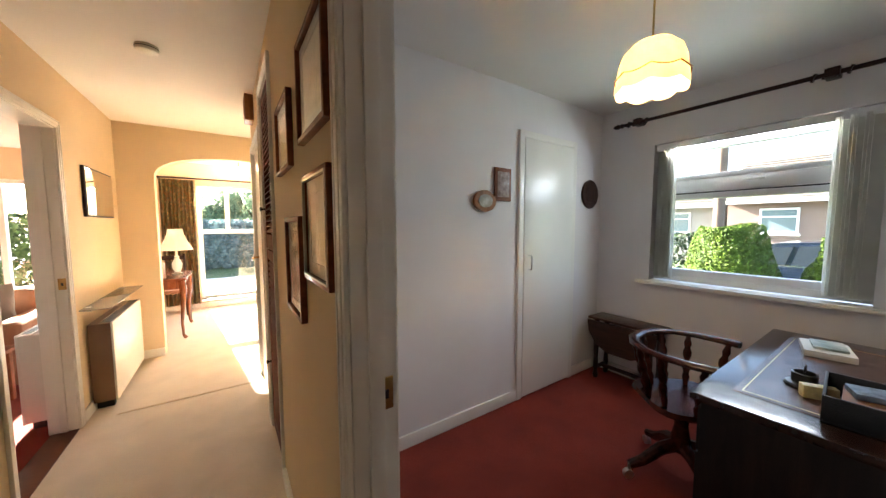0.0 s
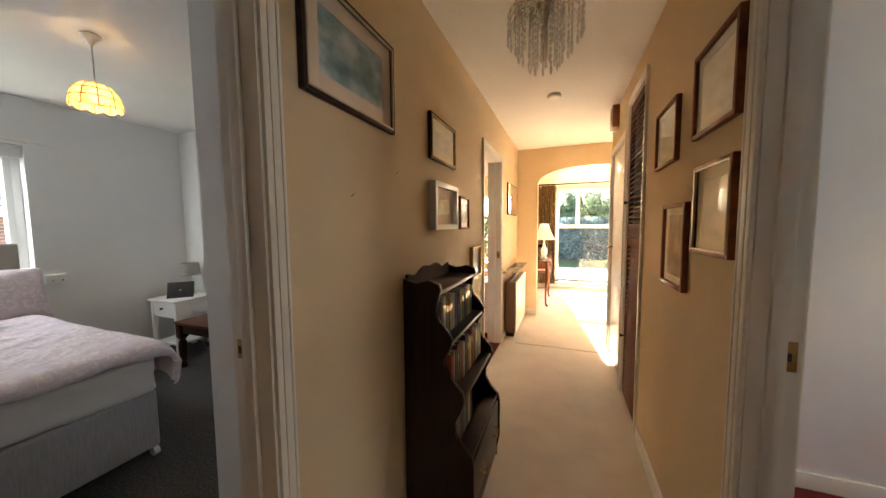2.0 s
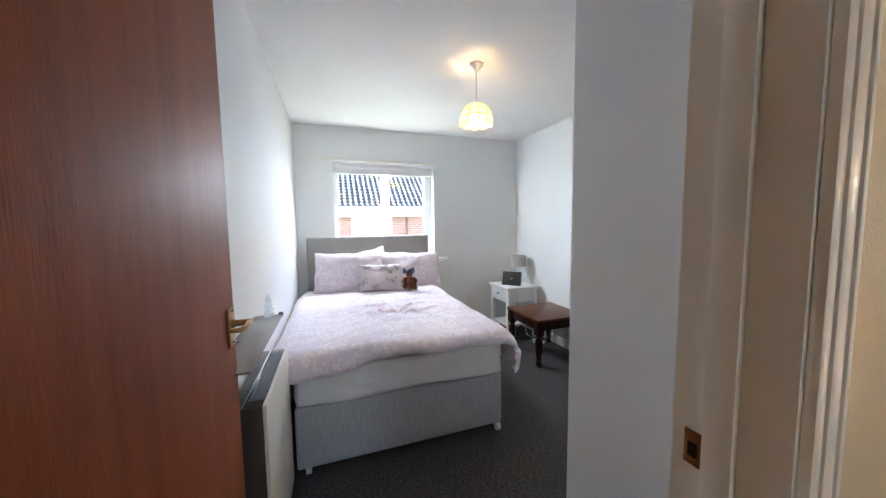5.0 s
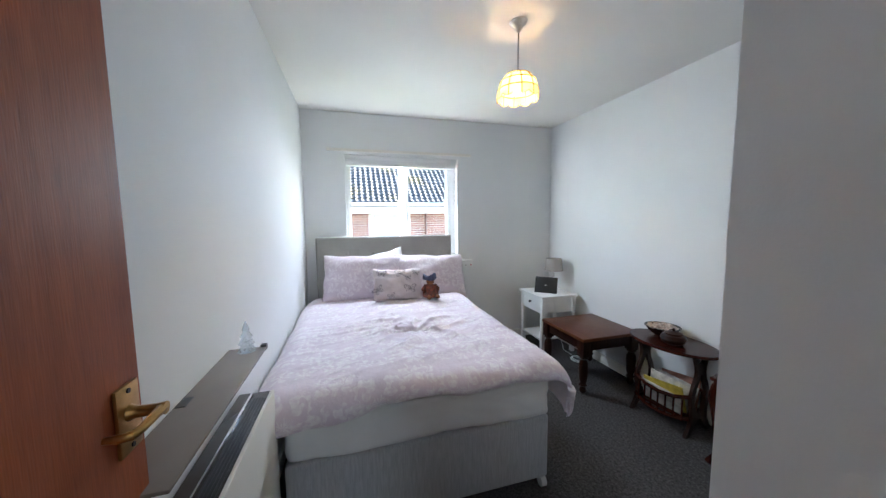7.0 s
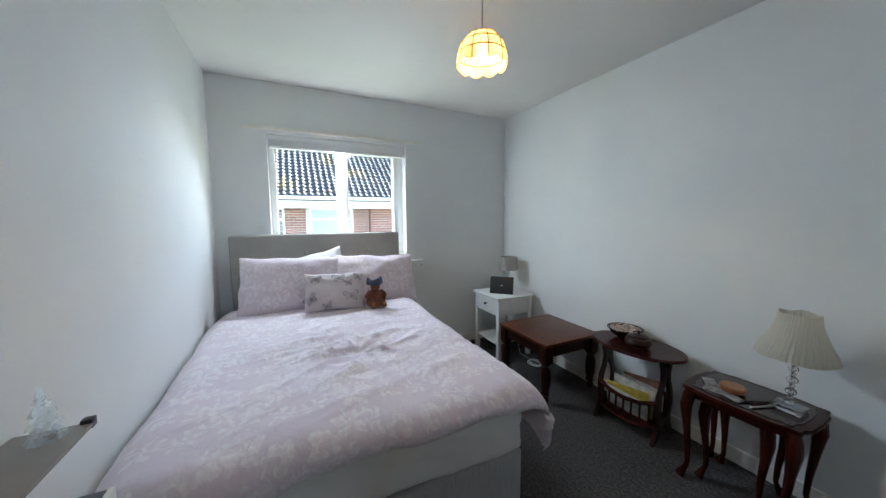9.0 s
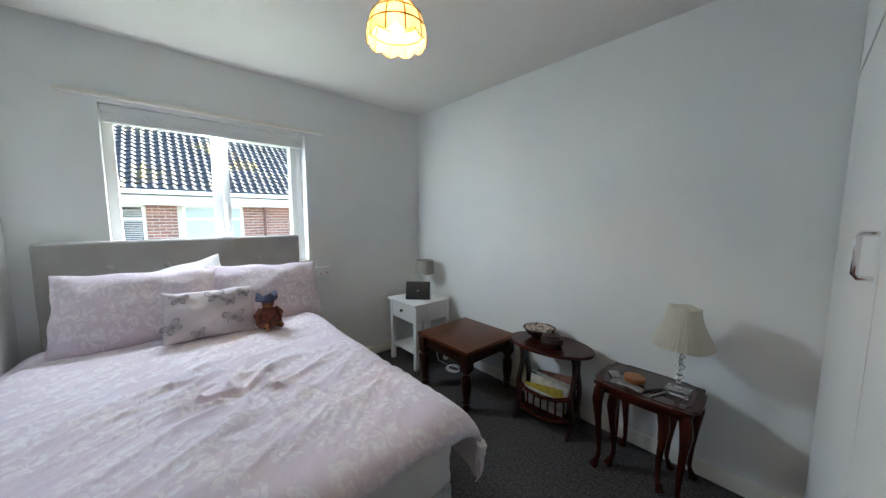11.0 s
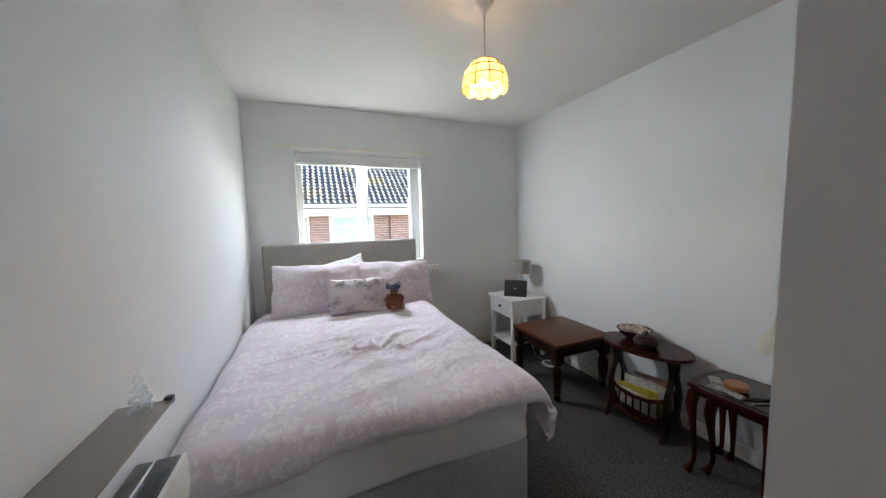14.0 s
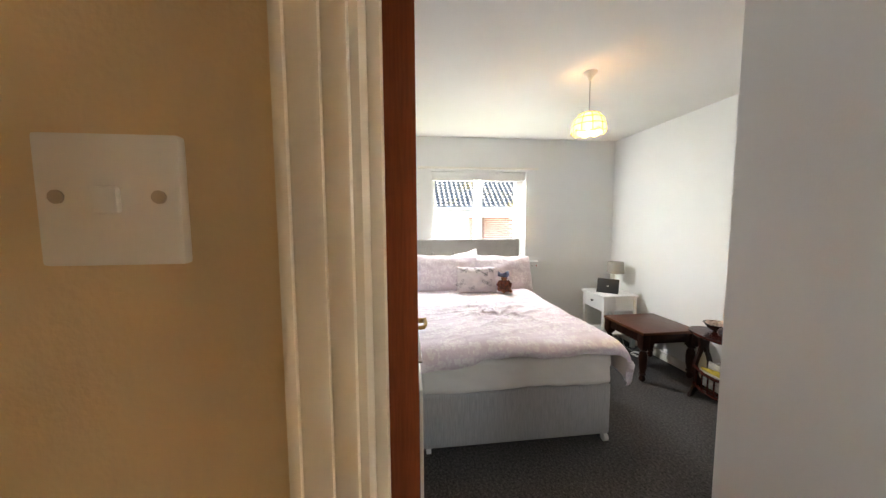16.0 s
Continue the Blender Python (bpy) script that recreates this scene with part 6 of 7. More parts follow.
for k in range(4):
    a = 2 * math.pi * k / 4 + 0.88
    c, s = math.cos(a), math.sin(a)
    bm = bmesh.new()
    tube(bm, [(0.02 * c, 0.02 * s, 0.19), (0.1 * c, 0.1 * s, 0.17), (0.2 * c, 0.2 * s, 0.10), (0.27 * c, 0.27 * s, 0.075)], [0.035, 0.032, 0.026, 0.022], 10)
    leg = part("leg", bm, M["mahogany"], cc)
    bm = bmesh.new()
    tube(bm, [(0.275 * c - 0.012 * s, 0.275 * s + 0.012 * c, 0.025), (0.275 * c + 0.012 * s, 0.275 * s - 0.012 * c, 0.025)], 0.025, 16)
    tube(bm, [(0.27 * c, 0.27 * s, 0.04), (0.27 * c, 0.27 * s, 0.08)], 0.008, 8)
    part("castor", bm, M["steel"], leg, "bright metal castor")

# folded gateleg table in the corner
gg = thing("gateleg_table", (2.81, 1.33, 0), "small dark gateleg table with leaves folded down", "table")
part("top", B(-0.12, 0.11, -0.29, 0.29, 0.535, 0.555, bev=0.005), M["dark_wood_y"], gg)
pts = [(-0.285, 0.53), (0.285, 0.53), (0.27, 0.42), (0.2, 0.32), (0.1, 0.27), (-0.1, 0.27), (-0.2, 0.32), (-0.27, 0.42)]
bm = bmesh.new()
prism(bm, pts, "x", -0.138, -0.122, 0.003)
part("drop_leaf", bm, M["dark_wood_y"], gg)
for sx in (-0.09, 0.08):
    for sy in (-0.22, 0.22):
        bm = bmesh.new()
        lathe(bm, [(0.02, 0), (0.024, 0.03), (0.014, 0.06), (0.022, 0.10), (0.016, 0.2), (0.023, 0.3), (0.015, 0.42), (0.022, 0.46), (0.022, 0.535)], 0, 0, 14)
        side_part("leg", bm, M["dark_wood"], gg, (sx, sy, 0))
for sy in (-0.22, 0.22):
    part("stretcher", B(-0.09, 0.08, sy - 0.012, sy + 0.012, 0.08, 0.105, bev=0.003), M["dark_wood"], gg)
part("stretcher", B(-0.015, 0.015, -0.21, 0.21, 0.08, 0.105, bev=0.003), M["dark_wood"], gg)

# ---------------------------------------------------------------- dining room and lounge
M["red_wood"] = wood("red_brown_wood", (0.20, 0.065, 0.025), (0.11, 0.033, 0.013), (12, 12, 1.5), 0.25, 0.2)
dt = thing("dining_table", (-0.95, 5.35, 0), "red-brown wooden side table with cabriole legs", "table")
part("tabletop", B(-0.5, 0.5, -0.46, 0.4, 0.725, 0.75, bev=0.006), M["red_wood"], dt)
for q in (-1, 1):
    part("apron", B(-0.45, 0.45, q * 0.38 - 0.05, q * 0.38 - 0.03, 0.62, 0.725, bev=0.003), M["red_wood"], dt)
    part("apron", B(q * 0.44 - 0.01, q * 0.44 + 0.01, -0.4, 0.34, 0.62, 0.725, bev=0.003), M["red_wood"], dt)
    for r in (-0.42, 0.35):
        bm = bmesh.new()
        tube(bm, [(q * 0.45, r, 0.72), (q * 0.46, r, 0.6), (q * 0.455, r, 0.45), (q * 0.435, r, 0.2), (q * 0.44, r, 0.05), (q * 0.465, r, 0.01)], [0.032, 0.035, 0.026, 0.016, 0.014, 0.022], 10)
        part("leg", bm, M["red_wood"], dt)
dl = thing("table_lamp", (-0.57, 5.3, 0.75), "table lamp with pale urn base and cream coolie shade", "table lamp")
bm = bmesh.new()
lathe(bm, [(0.06, 0), (0.06, 0.02), (0.03, 0.035), (0.05, 0.09), (0.055, 0.14), (0.035, 0.19), (0.02, 0.22), (0.03, 0.235), (0.012, 0.25), (0.008, 0.5)], 0, 0, 24)
part("base", bm, M["shade_cream"], dl)
bm = bmesh.new()
lathe(bm, [(0.175, 0.32), (0.12, 0.43), (0.085, 0.52), (0.075, 0.59)], 0, 0, 48, False, lambda a, i: (1 + 0.02 * math.cos(8 * a), 0))
bmesh.ops.solidify(bm, geom=list(bm.faces), thickness=0.002)
part("shade", bm, M["shade_cream"], dl)
pf = thing("photo_frame", (-0.72, 5.05, 0.75), "small white photo frame on the table", "photo frame", rz=-25)
part("frame", B(-0.07, 0.07, -0.008, 0.008, 0, 0.19, bev=0.003), M["pvc"], pf)
part("image", B(-0.05, 0.05, -0.010, -0.008, 0.03, 0.16), M["art_dark"], pf)


def dining_chair(at, rz):
    c = thing("dining_chair", at, "dark wooden dining chair with padded seat", "chair", "chairs by the table", rz=rz)
    part("seat", B(-0.21, 0.21, -0.2, 0.2, 0.42, 0.47, bev=0.012), M["sofa"], c)
    for x in (-0.18, 0.18):
        for y in (-0.17, 0.17):
            bm = bmesh.new()
            tube(bm, [(x, y, 0.43), (x, y * 1.05, 0.2), (x, y * 1.15, 0.0)], [0.02, 0.017, 0.014], 8)
            part("leg", bm, M["dark_wood"], c)
        bm = bmesh.new()
        tube(bm, [(x, 0.18, 0.45), (x, 0.22, 0.7), (x, 0.27, 0.95)], 0.016, 8)
        part("back_post", bm, M["dark_wood"], c)
    for z in (0.65, 0.9):
        part("back_rail", B(-0.17, 0.17, 0.2 + (z - 0.6) * 0.17, 0.22 + (z - 0.6) * 0.17, z - 0.03, z + 0.03, bev=0.004), M["dark_wood"], c)


dining_chair((-0.72, 5.98, 0), 10)
dining_chair((-1.3, 5.98, 0), -5)

M["curtain"] = picture_paint("patterned_curtain", [(0.3, (0.06, 0.055, 0.03)), (0.42, (0.34, 0.16, 0.05)), (0.52, (0.15, 0.14, 0.07)), (0.66, (0.48, 0.29, 0.12))], 13)


def curtain(x0, x1, label):
    bm = bmesh.new()
    n = 60
    rows = []
    for z in (0.10, 0.6, 1.2, 1.8, 2.11):
        rows.append([bm.verts.new((x0 + (x1 - x0) * k / n, 6.53 + 0.035 * math.sin(k * 0.95) * (1.1 - 0.25 * z / 2.1) + 0.008 * noise3(k * 0.3, z * 2, 0), z)) for k in range(n + 1)])
    for a, b in zip(rows, rows[1:]):
        for k in range(n):
            bm.faces.new((a[k], a[k + 1], b[k + 1], b[k]))
    bmesh.ops.solidify(bm, geom=list(bm.faces), thickness=0.003)
    return one("curtain", bm, M["curtain"], label, "curtain", "dining room curtains", angle=70)


curtain(-0.86, -0.42, "dark green and rust patterned curtain drawn back")
dp = thing("curtain_pole", (0.1, 6.53, 2.135), "dark curtain pole above the dining room window", "curtain pole")
bm = bmesh.new()
tube(bm, [(-1.05, 0, 0), (1.05, 0, 0)], 0.014, 12)
part("pole", bm, M["dark_wood"], dp)
for x in (-0.97, 0.97):
    part("bracket", B(x - 0.012, x + 0.012, -0.01, 0.12, -0.015, 0.015, bev=0.003), M["dark_wood"], dp)
dc = thing("ceiling_light", (0.167, 5.9, H), "lit crystal ceiling light with hanging glass pieces", "ceiling light")
bm = bmesh.new()
lathe(bm, [(0.05, 0), (0.05, -0.02), (0.012, -0.03), (0.012, -0.14)], 0, 0, 20)
part("stem", bm, M["brass"], dc)
bm = bmesh.new()
lathe(bm, [(0.18, -0.13), (0.17, -0.17), (0.11, -0.21), (0.02, -0.225)], 0, 0, 40, False, lambda a, i: (1 + 0.02 * math.cos(10 * a), 0))
for ring, (r, z) in enumerate(((0.185, -0.165), (0.15, -0.20), (0.10, -0.23))):
    for k in range(18 - 4 * ring):
        a = 2 * math.pi * k / (18 - 4 * ring)
        tube(bm, [(r * math.cos(a), r * math.sin(a), z + 0.03), (r * math.cos(a), r * math.sin(a), z - 0.03)], [0.006, 0.011], 6)
part("bowl", bm, lit_shade("lit_glass_bowl", (0.8, 0.74, 0.6), (1.0, 0.78, 0.45), 0.06), dc)
bulb("dining_bulb", (0.167, 5.9, H - 0.10), 4.5, (1.0, 0.80, 0.55), 0.04)
pd = thing("patio_door", (0.70, 6.28, 0), "white glazed door standing open by the window", "door")
bm = bmesh.new()
frame_rect(bm, "x", -0.02, 0.02, -0.34, 0.34, 0.02, 2.0, 0.09)
part("leaf", bm, M["pvc"], pd)
g = part("pane", B(-0.004, 0.004, -0.25, 0.25, 0.11, 1.91), M["pane"], pd)
g.visible_shadow = False
bm = bmesh.new()
tube(bm, [(-0.02, -0.29, 1.05), (-0.06, -0.29, 1.05), (-0.065, -0.2, 1.05)], 0.009, 8)
part("door_handle", bm, M["brass"], pd)

heater("storage_heater", (-1.03, 3.62, 0), 0.78, 0.16, 0.66, M["heater_white"], "cream storage heater behind the lounge door frame", rz=90)
sf = thing("sofa", (-2.35, 4.5, 0), "brown fabric sofa with loose cushions", "sofa")
part("base", B(-0.75, 0.75, -0.42, 0.42, 0.06, 0.32, bev=0.03, seg=3), M["sofa"], sf)
part("backrest", B(-0.75, 0.75, 0.24, 0.44, 0.32, 0.78, bev=0.05, seg=4), M["sofa"], sf)
for s in (-1, 1):
    part("armrest", B(s * 0.80 - 0.09, s * 0.80 + 0.09, -0.42, 0.44, 0.06, 0.58, bev=0.04, seg=4), M["sofa"], sf)
    part("seat_cushion", B(s * 0.35 - 0.345, s * 0.35 + 0.345, -0.42, 0.24, 0.32, 0.45, bev=0.035, seg=4), M["sofa"], sf)
bm = pillow_bm(0.42, 0.4, 0.14, 21)
for v in bm.verts:
    v.co = Vector((v.co.y, v.co.x, v.co.z)) + Vector((-1.85, 4.55, 0.66))
one("sofa_cushion", bm, M["grey_fabric"], "grey-beige cushion on the sofa", "cushion")
lt = thing("lounge_table", (-1.75, 3.55, 0), "low wooden table with white papers", "coffee table")
part("tabletop", B(-0.3, 0.3, -0.45, 0.45, 0.40, 0.43, bev=0.005), M["frame_brown"], lt)
for x in (-0.25, 0.25):
    for y in (-0.4, 0.4):
        part("leg", B(x - 0.025, x + 0.025, y - 0.025, y + 0.025, 0, 0.40, bev=0.003), M["frame_brown"], lt)
desk_box("newspaper", -1.7, 3.5, 0.3, 0.4, 0.012, 15, M["paper"], "white newspaper folded on the low table", "newspaper", z=0.43)

# ---------------------------------------------------------------- outside
GZ = -0.4


def earth(name, bm, m, label, cat):
    return structure(name, bm, m, label, cat)


bm = bmesh.new()
box(bm, -300, 300, -300, 300, GZ - 0.2, GZ)
earth("ground", bm, mat("lawn", (0.07, 0.11, 0.03), 0.95, 0, 0, 1.2, 0.6, 40, (0.04, 0.07, 0.02), fine=0.5), "mown lawn round the house", "lawn")
earth("terrace", B(-1.6, 6.0, 6.95, 13.0, GZ, GZ + 0.03), mat("pale_paving", (0.55, 0.53, 0.48), 0.9, 0, 0.15, 2, 0.3, 40), "pale paved terrace behind the house", "paving")
earth("road", B(11.5, 15.0, -200, 200, GZ, GZ + 0.01), mat("asphalt", (0.055, 0.055, 0.057), 0.9, 0, 0.3, 3, 0.4, 120), "grey asphalt road", "road")
# unseen ground strip, kept dark to cut the bounce on the neighbour's wall
earth("bounce_cut_ground", B(-11.5, -7.2, -30, 30, GZ, GZ + 0.02), mat("low_bounce_grey", (0.10, 0.098, 0.095), 0.9, 0, 0.2, 2, 0.3, 60), "unseen dark grey side path that cuts bounced light", "path")

M["brick"] = mat("red_brick", (0.34, 0.165, 0.125), 0.85, 0, 0, 14, 0.4, 120, (0.23, 0.105, 0.08))
M["mortar"] = mat("mortar", (0.6, 0.57, 0.52), 0.9, 0, 0.15, 20, 0.3, 100)
M["tile"] = mat("grey_concrete_tile", (0.085, 0.086, 0.092), 0.85, 0, 0, 6, 0.4, 80, (0.045, 0.046, 0.05))


def vary(m, amount):
    """Shift each piece's brightness by Object Info's Random."""
    n, l = m.node_tree.nodes, m.node_tree.links
    p = n["Principled BSDF"]
    src = p.inputs["Base Color"].links[0].from_socket
    oi, mr, hs = n.new("ShaderNodeObjectInfo"), n.new("ShaderNodeMapRange"), n.new("ShaderNodeHueSaturation")
    mr.inputs["To Min"].default_value, mr.inputs["To Max"].default_value = 1 - amount, 1 + amount
    l.new(oi.outputs["Random"], mr.inputs["Value"])
    l.new(mr.outputs[0], hs.inputs["Value"])
    l.new(src, hs.inputs["Color"])
    l.new(hs.outputs[0], p.inputs["Base Color"])


vary(M["brick"], 0.25)
vary(M["tile"], 0.15)
M["tile"].node_tree.nodes["Principled BSDF"].inputs["Specular IOR Level"].default_value = 0.15
# yellow lichen in patches over the tiles
n, l = M["tile"].node_tree.nodes, M["tile"].node_tree.links
p = n["Principled BSDF"]
src = p.inputs["Base Color"].links[0].from_socket
ge, t1, t2, mu, rp, mx = n.new("ShaderNodeNewGeometry"), n.new("ShaderNodeTexNoise"), n.new("ShaderNodeTexNoise"), n.new("ShaderNodeMath"), n.new("ShaderNodeValToRGB"), n.new("ShaderNodeMix")
t1.inputs["Scale"].default_value, t2.inputs["Scale"].default_value, t2.inputs["Detail"].default_value = 1.1, 16.0, 5.0
mu.operation = "MULTIPLY"
rp.color_ramp.elements[0].position, rp.color_ramp.elements[1].position = 0.31, 0.38
mx.data_type = "RGBA"
for t in (t1, t2):
    l.new(ge.outputs["Position"], t.inputs["Vector"])
l.new(t1.outputs["Fac"], mu.inputs[0])
l.new(t2.outputs["Fac"], mu.inputs[1])
l.new(mu.outputs[0], rp.inputs[0])
l.new(rp.outputs[0], mx.inputs["Factor"])
l.new(src, mx.inputs["A"])
mx.inputs["B"].default_value = (0.22, 0.16, 0.045, 1)
l.new(mx.outputs["Result"], p.inputs["Base Color"])

NX0 = -11.6
M["slat_grey"] = mat("pale_slat", (0.5, 0.49, 0.47), 0.6, 0, 0.1, 5)
nb = thing("neighbour_house", (NX0, 0.6, GZ), "red brick bungalow with grey pantiled roof next door", "house")


def nbp(name, x0, x1, y0, y1, z0, z1, m, parent=None, label="", bev=0.0):
    """A part of the neighbouring house, given in world coordinates."""
    return part(name, B(x0 - NX0, x1 - NX0, y0 - 0.6, y1 - 0.6, z0 - GZ, z1 - GZ, bev=bev), m, parent or nb, label)


NWIN = ((-1.12, -0.27, 0.3, 1.60), (0.40, 1.63, 0.5, 1.60))
bm = wall_bm("x", NX0 - 0.3, NX0 - 0.012, -7, 8, GZ, 1.72, NWIN)
for v in bm.verts:
    v.co -= Vector((NX0, 0.6, GZ))
part("wall", bm, M["mortar"], nb)
nbp("soffit", NX0 - 0.012, NX0 + 0.42, -7.2, 8.2, 1.60, 1.625, M["pvc"])
nbp("fascia", NX0 + 0.40, NX0 + 0.42, -7.2, 8.2, 1.625, 1.93, M["pvc"], bev=0.004)
bm = bmesh.new()
tube(bm, [(0.47, -7.8, 1.88 - GZ), (0.47, 7.6, 1.88 - GZ)], 0.055, 12)
part("gutter", bm, M["pvc"], nb)
bm = bmesh.new()
tube(bm, [(0.05, 1.56, 0.0), (0.05, 1.56, 1.6 - GZ)], 0.034, 12)
part("downpipe", bm, mat("brown_pipe", (0.14, 0.06, 0.045), 0.5), nb)
for i, (a, b, z0, z1) in enumerate(NWIN):
    bm = bmesh.new()
    frame_rect(bm, "x", -0.09, -0.02, a - 0.6, b - 0.6, z0 - GZ, z1 - GZ, 0.05)
    box(bm, -0.09, -0.02, a - 0.55, b - 0.65, 1.25 - GZ, 1.31 - GZ, bev=0.004)
    w = part("window", bm, M["pvc"], nb)
    gm = mat("obscured_glass", (0.42, 0.50, 0.52), 0.15, 0, 0.1, 3) if i else mat("dark_room_glass", (0.05, 0.05, 0.055), 0.05, 0, 0.1, 3)
    part("glass", B(-0.07, -0.06, a - 0.55, b - 0.65, z0 + 0.05 - GZ, z1 - 0.05 - GZ), gm, w)
    if not i:
        for k in range(26):
            z = 0.42 + k * 0.042
            if z < 1.50:
                part("blind_slat", B(-0.058, -0.035, a - 0.54, b - 0.66, z - GZ, z + 0.018 - GZ), M["slat_grey"], w)
RP = math.radians(36)
E0 = (NX0 + 0.46, 1.93)
RL = 5.2
bm = bmesh.new()
sx, sz = -math.cos(RP), math.sin(RP)
pts = [(E0[0] - NX0, E0[1] - 0.03 - GZ), (E0[0] + sx * RL - NX0, E0[1] + sz * RL - 0.03 - GZ), (E0[0] + 2 * sx * RL - NX0, E0[1] - 0.03 - GZ), (E0[0] + 2 * sx * RL - NX0, E0[1] - 0.13 - GZ), (E0[0] + sx * RL - NX0, E0[1] + sz * RL - 0.13 - GZ), (E0[0] - NX0, E0[1] - 0.13 - GZ)]
prism(bm, pts, "y", -7.8, 7.6)
roof = part("roof", bm, M["tile"], nb, "grey pantiled roof with yellow lichen")

# hedges and bushes


def bush(name, at, shape, n, size, seed, m, label, cat="hedge"):
    """A mass of small leaves over shape(u, v) -> point, with a ragged skin; u and v run from 0 to 1."""
    rnd = random.Random(seed)
    th = thing(name, at, label, cat)
    bm = bmesh.new()
    for i in range(n):
        c, nn = shape(rnd.random(), rnd.random())
        c = Vector(c) * (1 - 0.22 * rnd.random() ** 2)
        nn = (Vector(nn) + Vector((rnd.gauss(0, 0.5), rnd.gauss(0, 0.5), rnd.gauss(0, 0.5)))).normalized()
        u = nn.orthogonal().normalized()
        u = (Matrix.Rotation(rnd.uniform(0, 6.3), 3, nn) @ u) * size * rnd.uniform(0.6, 1.3)
        w = nn.cross(u) * 0.5
        c += Vector((noise3(c.x * 3, c.y * 3, c.z * 3 + seed),) * 3) * 0.07
        q = [bm.verts.new(c + p) for p in (-u, w * 0.9 - u * 0.1 + nn * size * 0.2, u, -w * 0.9 - u * 0.1 + nn * size * 0.2)]
        bm.faces.new((q[0], q[1], q[2]))
        bm.faces.new((q[0], q[2], q[3]))
    tagged(part("foliage", bm, m, th, angle=180), kind="stuff")
    # a solid dark core, added to close gaps and stand for inner shade
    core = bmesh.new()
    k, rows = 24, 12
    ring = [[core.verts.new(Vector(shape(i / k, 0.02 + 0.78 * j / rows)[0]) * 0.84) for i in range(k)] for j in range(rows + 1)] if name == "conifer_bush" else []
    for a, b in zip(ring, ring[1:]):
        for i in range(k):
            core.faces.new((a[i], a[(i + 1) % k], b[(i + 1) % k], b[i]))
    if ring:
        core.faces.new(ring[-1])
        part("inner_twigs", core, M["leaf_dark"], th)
    return th


def leafy(name, a, b):
    m = mat(name, a, 0.55, 0, 0, 3.0, 0, 40, b)
    n, l = m.node_tree.nodes, m.node_tree.links
    p = n["Principled BSDF"]
    p.inputs["Specular IOR Level"].default_value = 0.12
    src = p.inputs["Base Color"].links[0].from_socket
    ge, mr, hs = n.new("ShaderNodeNewGeometry"), n.new("ShaderNodeMapRange"), n.new("ShaderNodeHueSaturation")
    mr.inputs["To Min"].default_value, mr.inputs["To Max"].default_value = 0.5, 1.5
    l.new(ge.outputs["Random Per Island"], mr.inputs["Value"])
    l.new(mr.outputs[0], hs.inputs["Value"])
    l.new(src, hs.inputs["Color"])
    l.new(hs.outputs[0], p.inputs["Base Color"])
    return m


M["leaf_bright"] = leafy("bright_conifer_leaf", (0.085, 0.135, 0.012), (0.045, 0.085, 0.01))
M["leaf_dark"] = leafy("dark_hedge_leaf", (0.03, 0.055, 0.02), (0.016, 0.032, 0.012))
M["leaf_mid"] = leafy("garden_leaf", (0.05, 0.085, 0.025), (0.022, 0.045, 0.014))


def cone(r0, r1, h):
    def f(u, v):
        a = 2 * math.pi * u
        if v > 0.8:
            k = (v - 0.8) / 0.2
            return ((r1 * k * math.cos(a), r1 * k * math.sin(a), h), (0, 0, 1))
        z = v / 0.8
        r = (r0 + (r1 - r0) * z) * (1 - 0.15 * (1 - z) ** 2)
        return ((r * math.cos(a), r * math.sin(a), h * z), (math.cos(a), math.sin(a), 0.25))
    return f


def slab(lx, ly, h):
    def f(u, v):
        if v < 0.25:
            return (((u - 0.5) * lx, (v * 4 - 0.5) * ly, h), (0, 0, 1))
        s = 1 if v > 0.62 else -1
        k = (v - 0.25) / 0.37 % 1
        if lx > ly:
            return (((u - 0.5) * lx, s * ly / 2, h * k), (0, s, 0.2))
        return ((s * lx / 2, (u - 0.5) * ly, h * k), (s, 0, 0.2))
    return f


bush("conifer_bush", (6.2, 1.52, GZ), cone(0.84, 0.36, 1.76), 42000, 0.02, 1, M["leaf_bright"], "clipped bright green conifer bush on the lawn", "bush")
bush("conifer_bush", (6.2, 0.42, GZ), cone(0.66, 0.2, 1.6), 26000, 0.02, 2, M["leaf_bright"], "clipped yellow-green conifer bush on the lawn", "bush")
bush("garden_hedge", (8.2, 5.6, GZ), slab(0.8, 6.5, 1.6), 9000, 0.05, 3, M["leaf_dark"], "dark clipped garden hedge")
bush("garden_hedge", (-4.6, 10.2, GZ), slab(6.0, 1.2, 2.0), 16000, 0.06, 4, M["leaf_mid"], "leafy garden hedge behind the lounge")

# car beyond the bushes
car = thing("parked_car", (9.6, 0.55, GZ), "dark blue parked hatchback", "car")
cm = mat("dark_blue_car_paint", (0.018, 0.03, 0.06), 0.2, 0.3, 0.1, 5, coat=1.0)
body = [(-2.0, 0.3), (-2.05, 0.55), (-1.95, 0.8), (-1.1, 0.95), (1.55, 0.98), (1.95, 0.9), (2.05, 0.6), (2.0, 0.3)]
bm = bmesh.new()
prism(bm, body, "x", -0.85, 0.85, 0.05)
part("body", bm, cm, car)
bm = bmesh.new()
prism(bm, [(-1.35, 0.95), (-0.6, 1.40), (0.1, 1.47), (0.9, 1.43), (1.35, 1.3), (1.8, 0.97)], "x", -0.7, 0.7, 0.06)
part("roof", bm, cm, car)
M["car_glass"] = mat("car_glass", (0.03, 0.04, 0.05), 0.25, 0, 0.05, 2)
M["car_glass"].node_tree.nodes["Principled BSDF"].inputs["Specular IOR Level"].default_value = 0.2
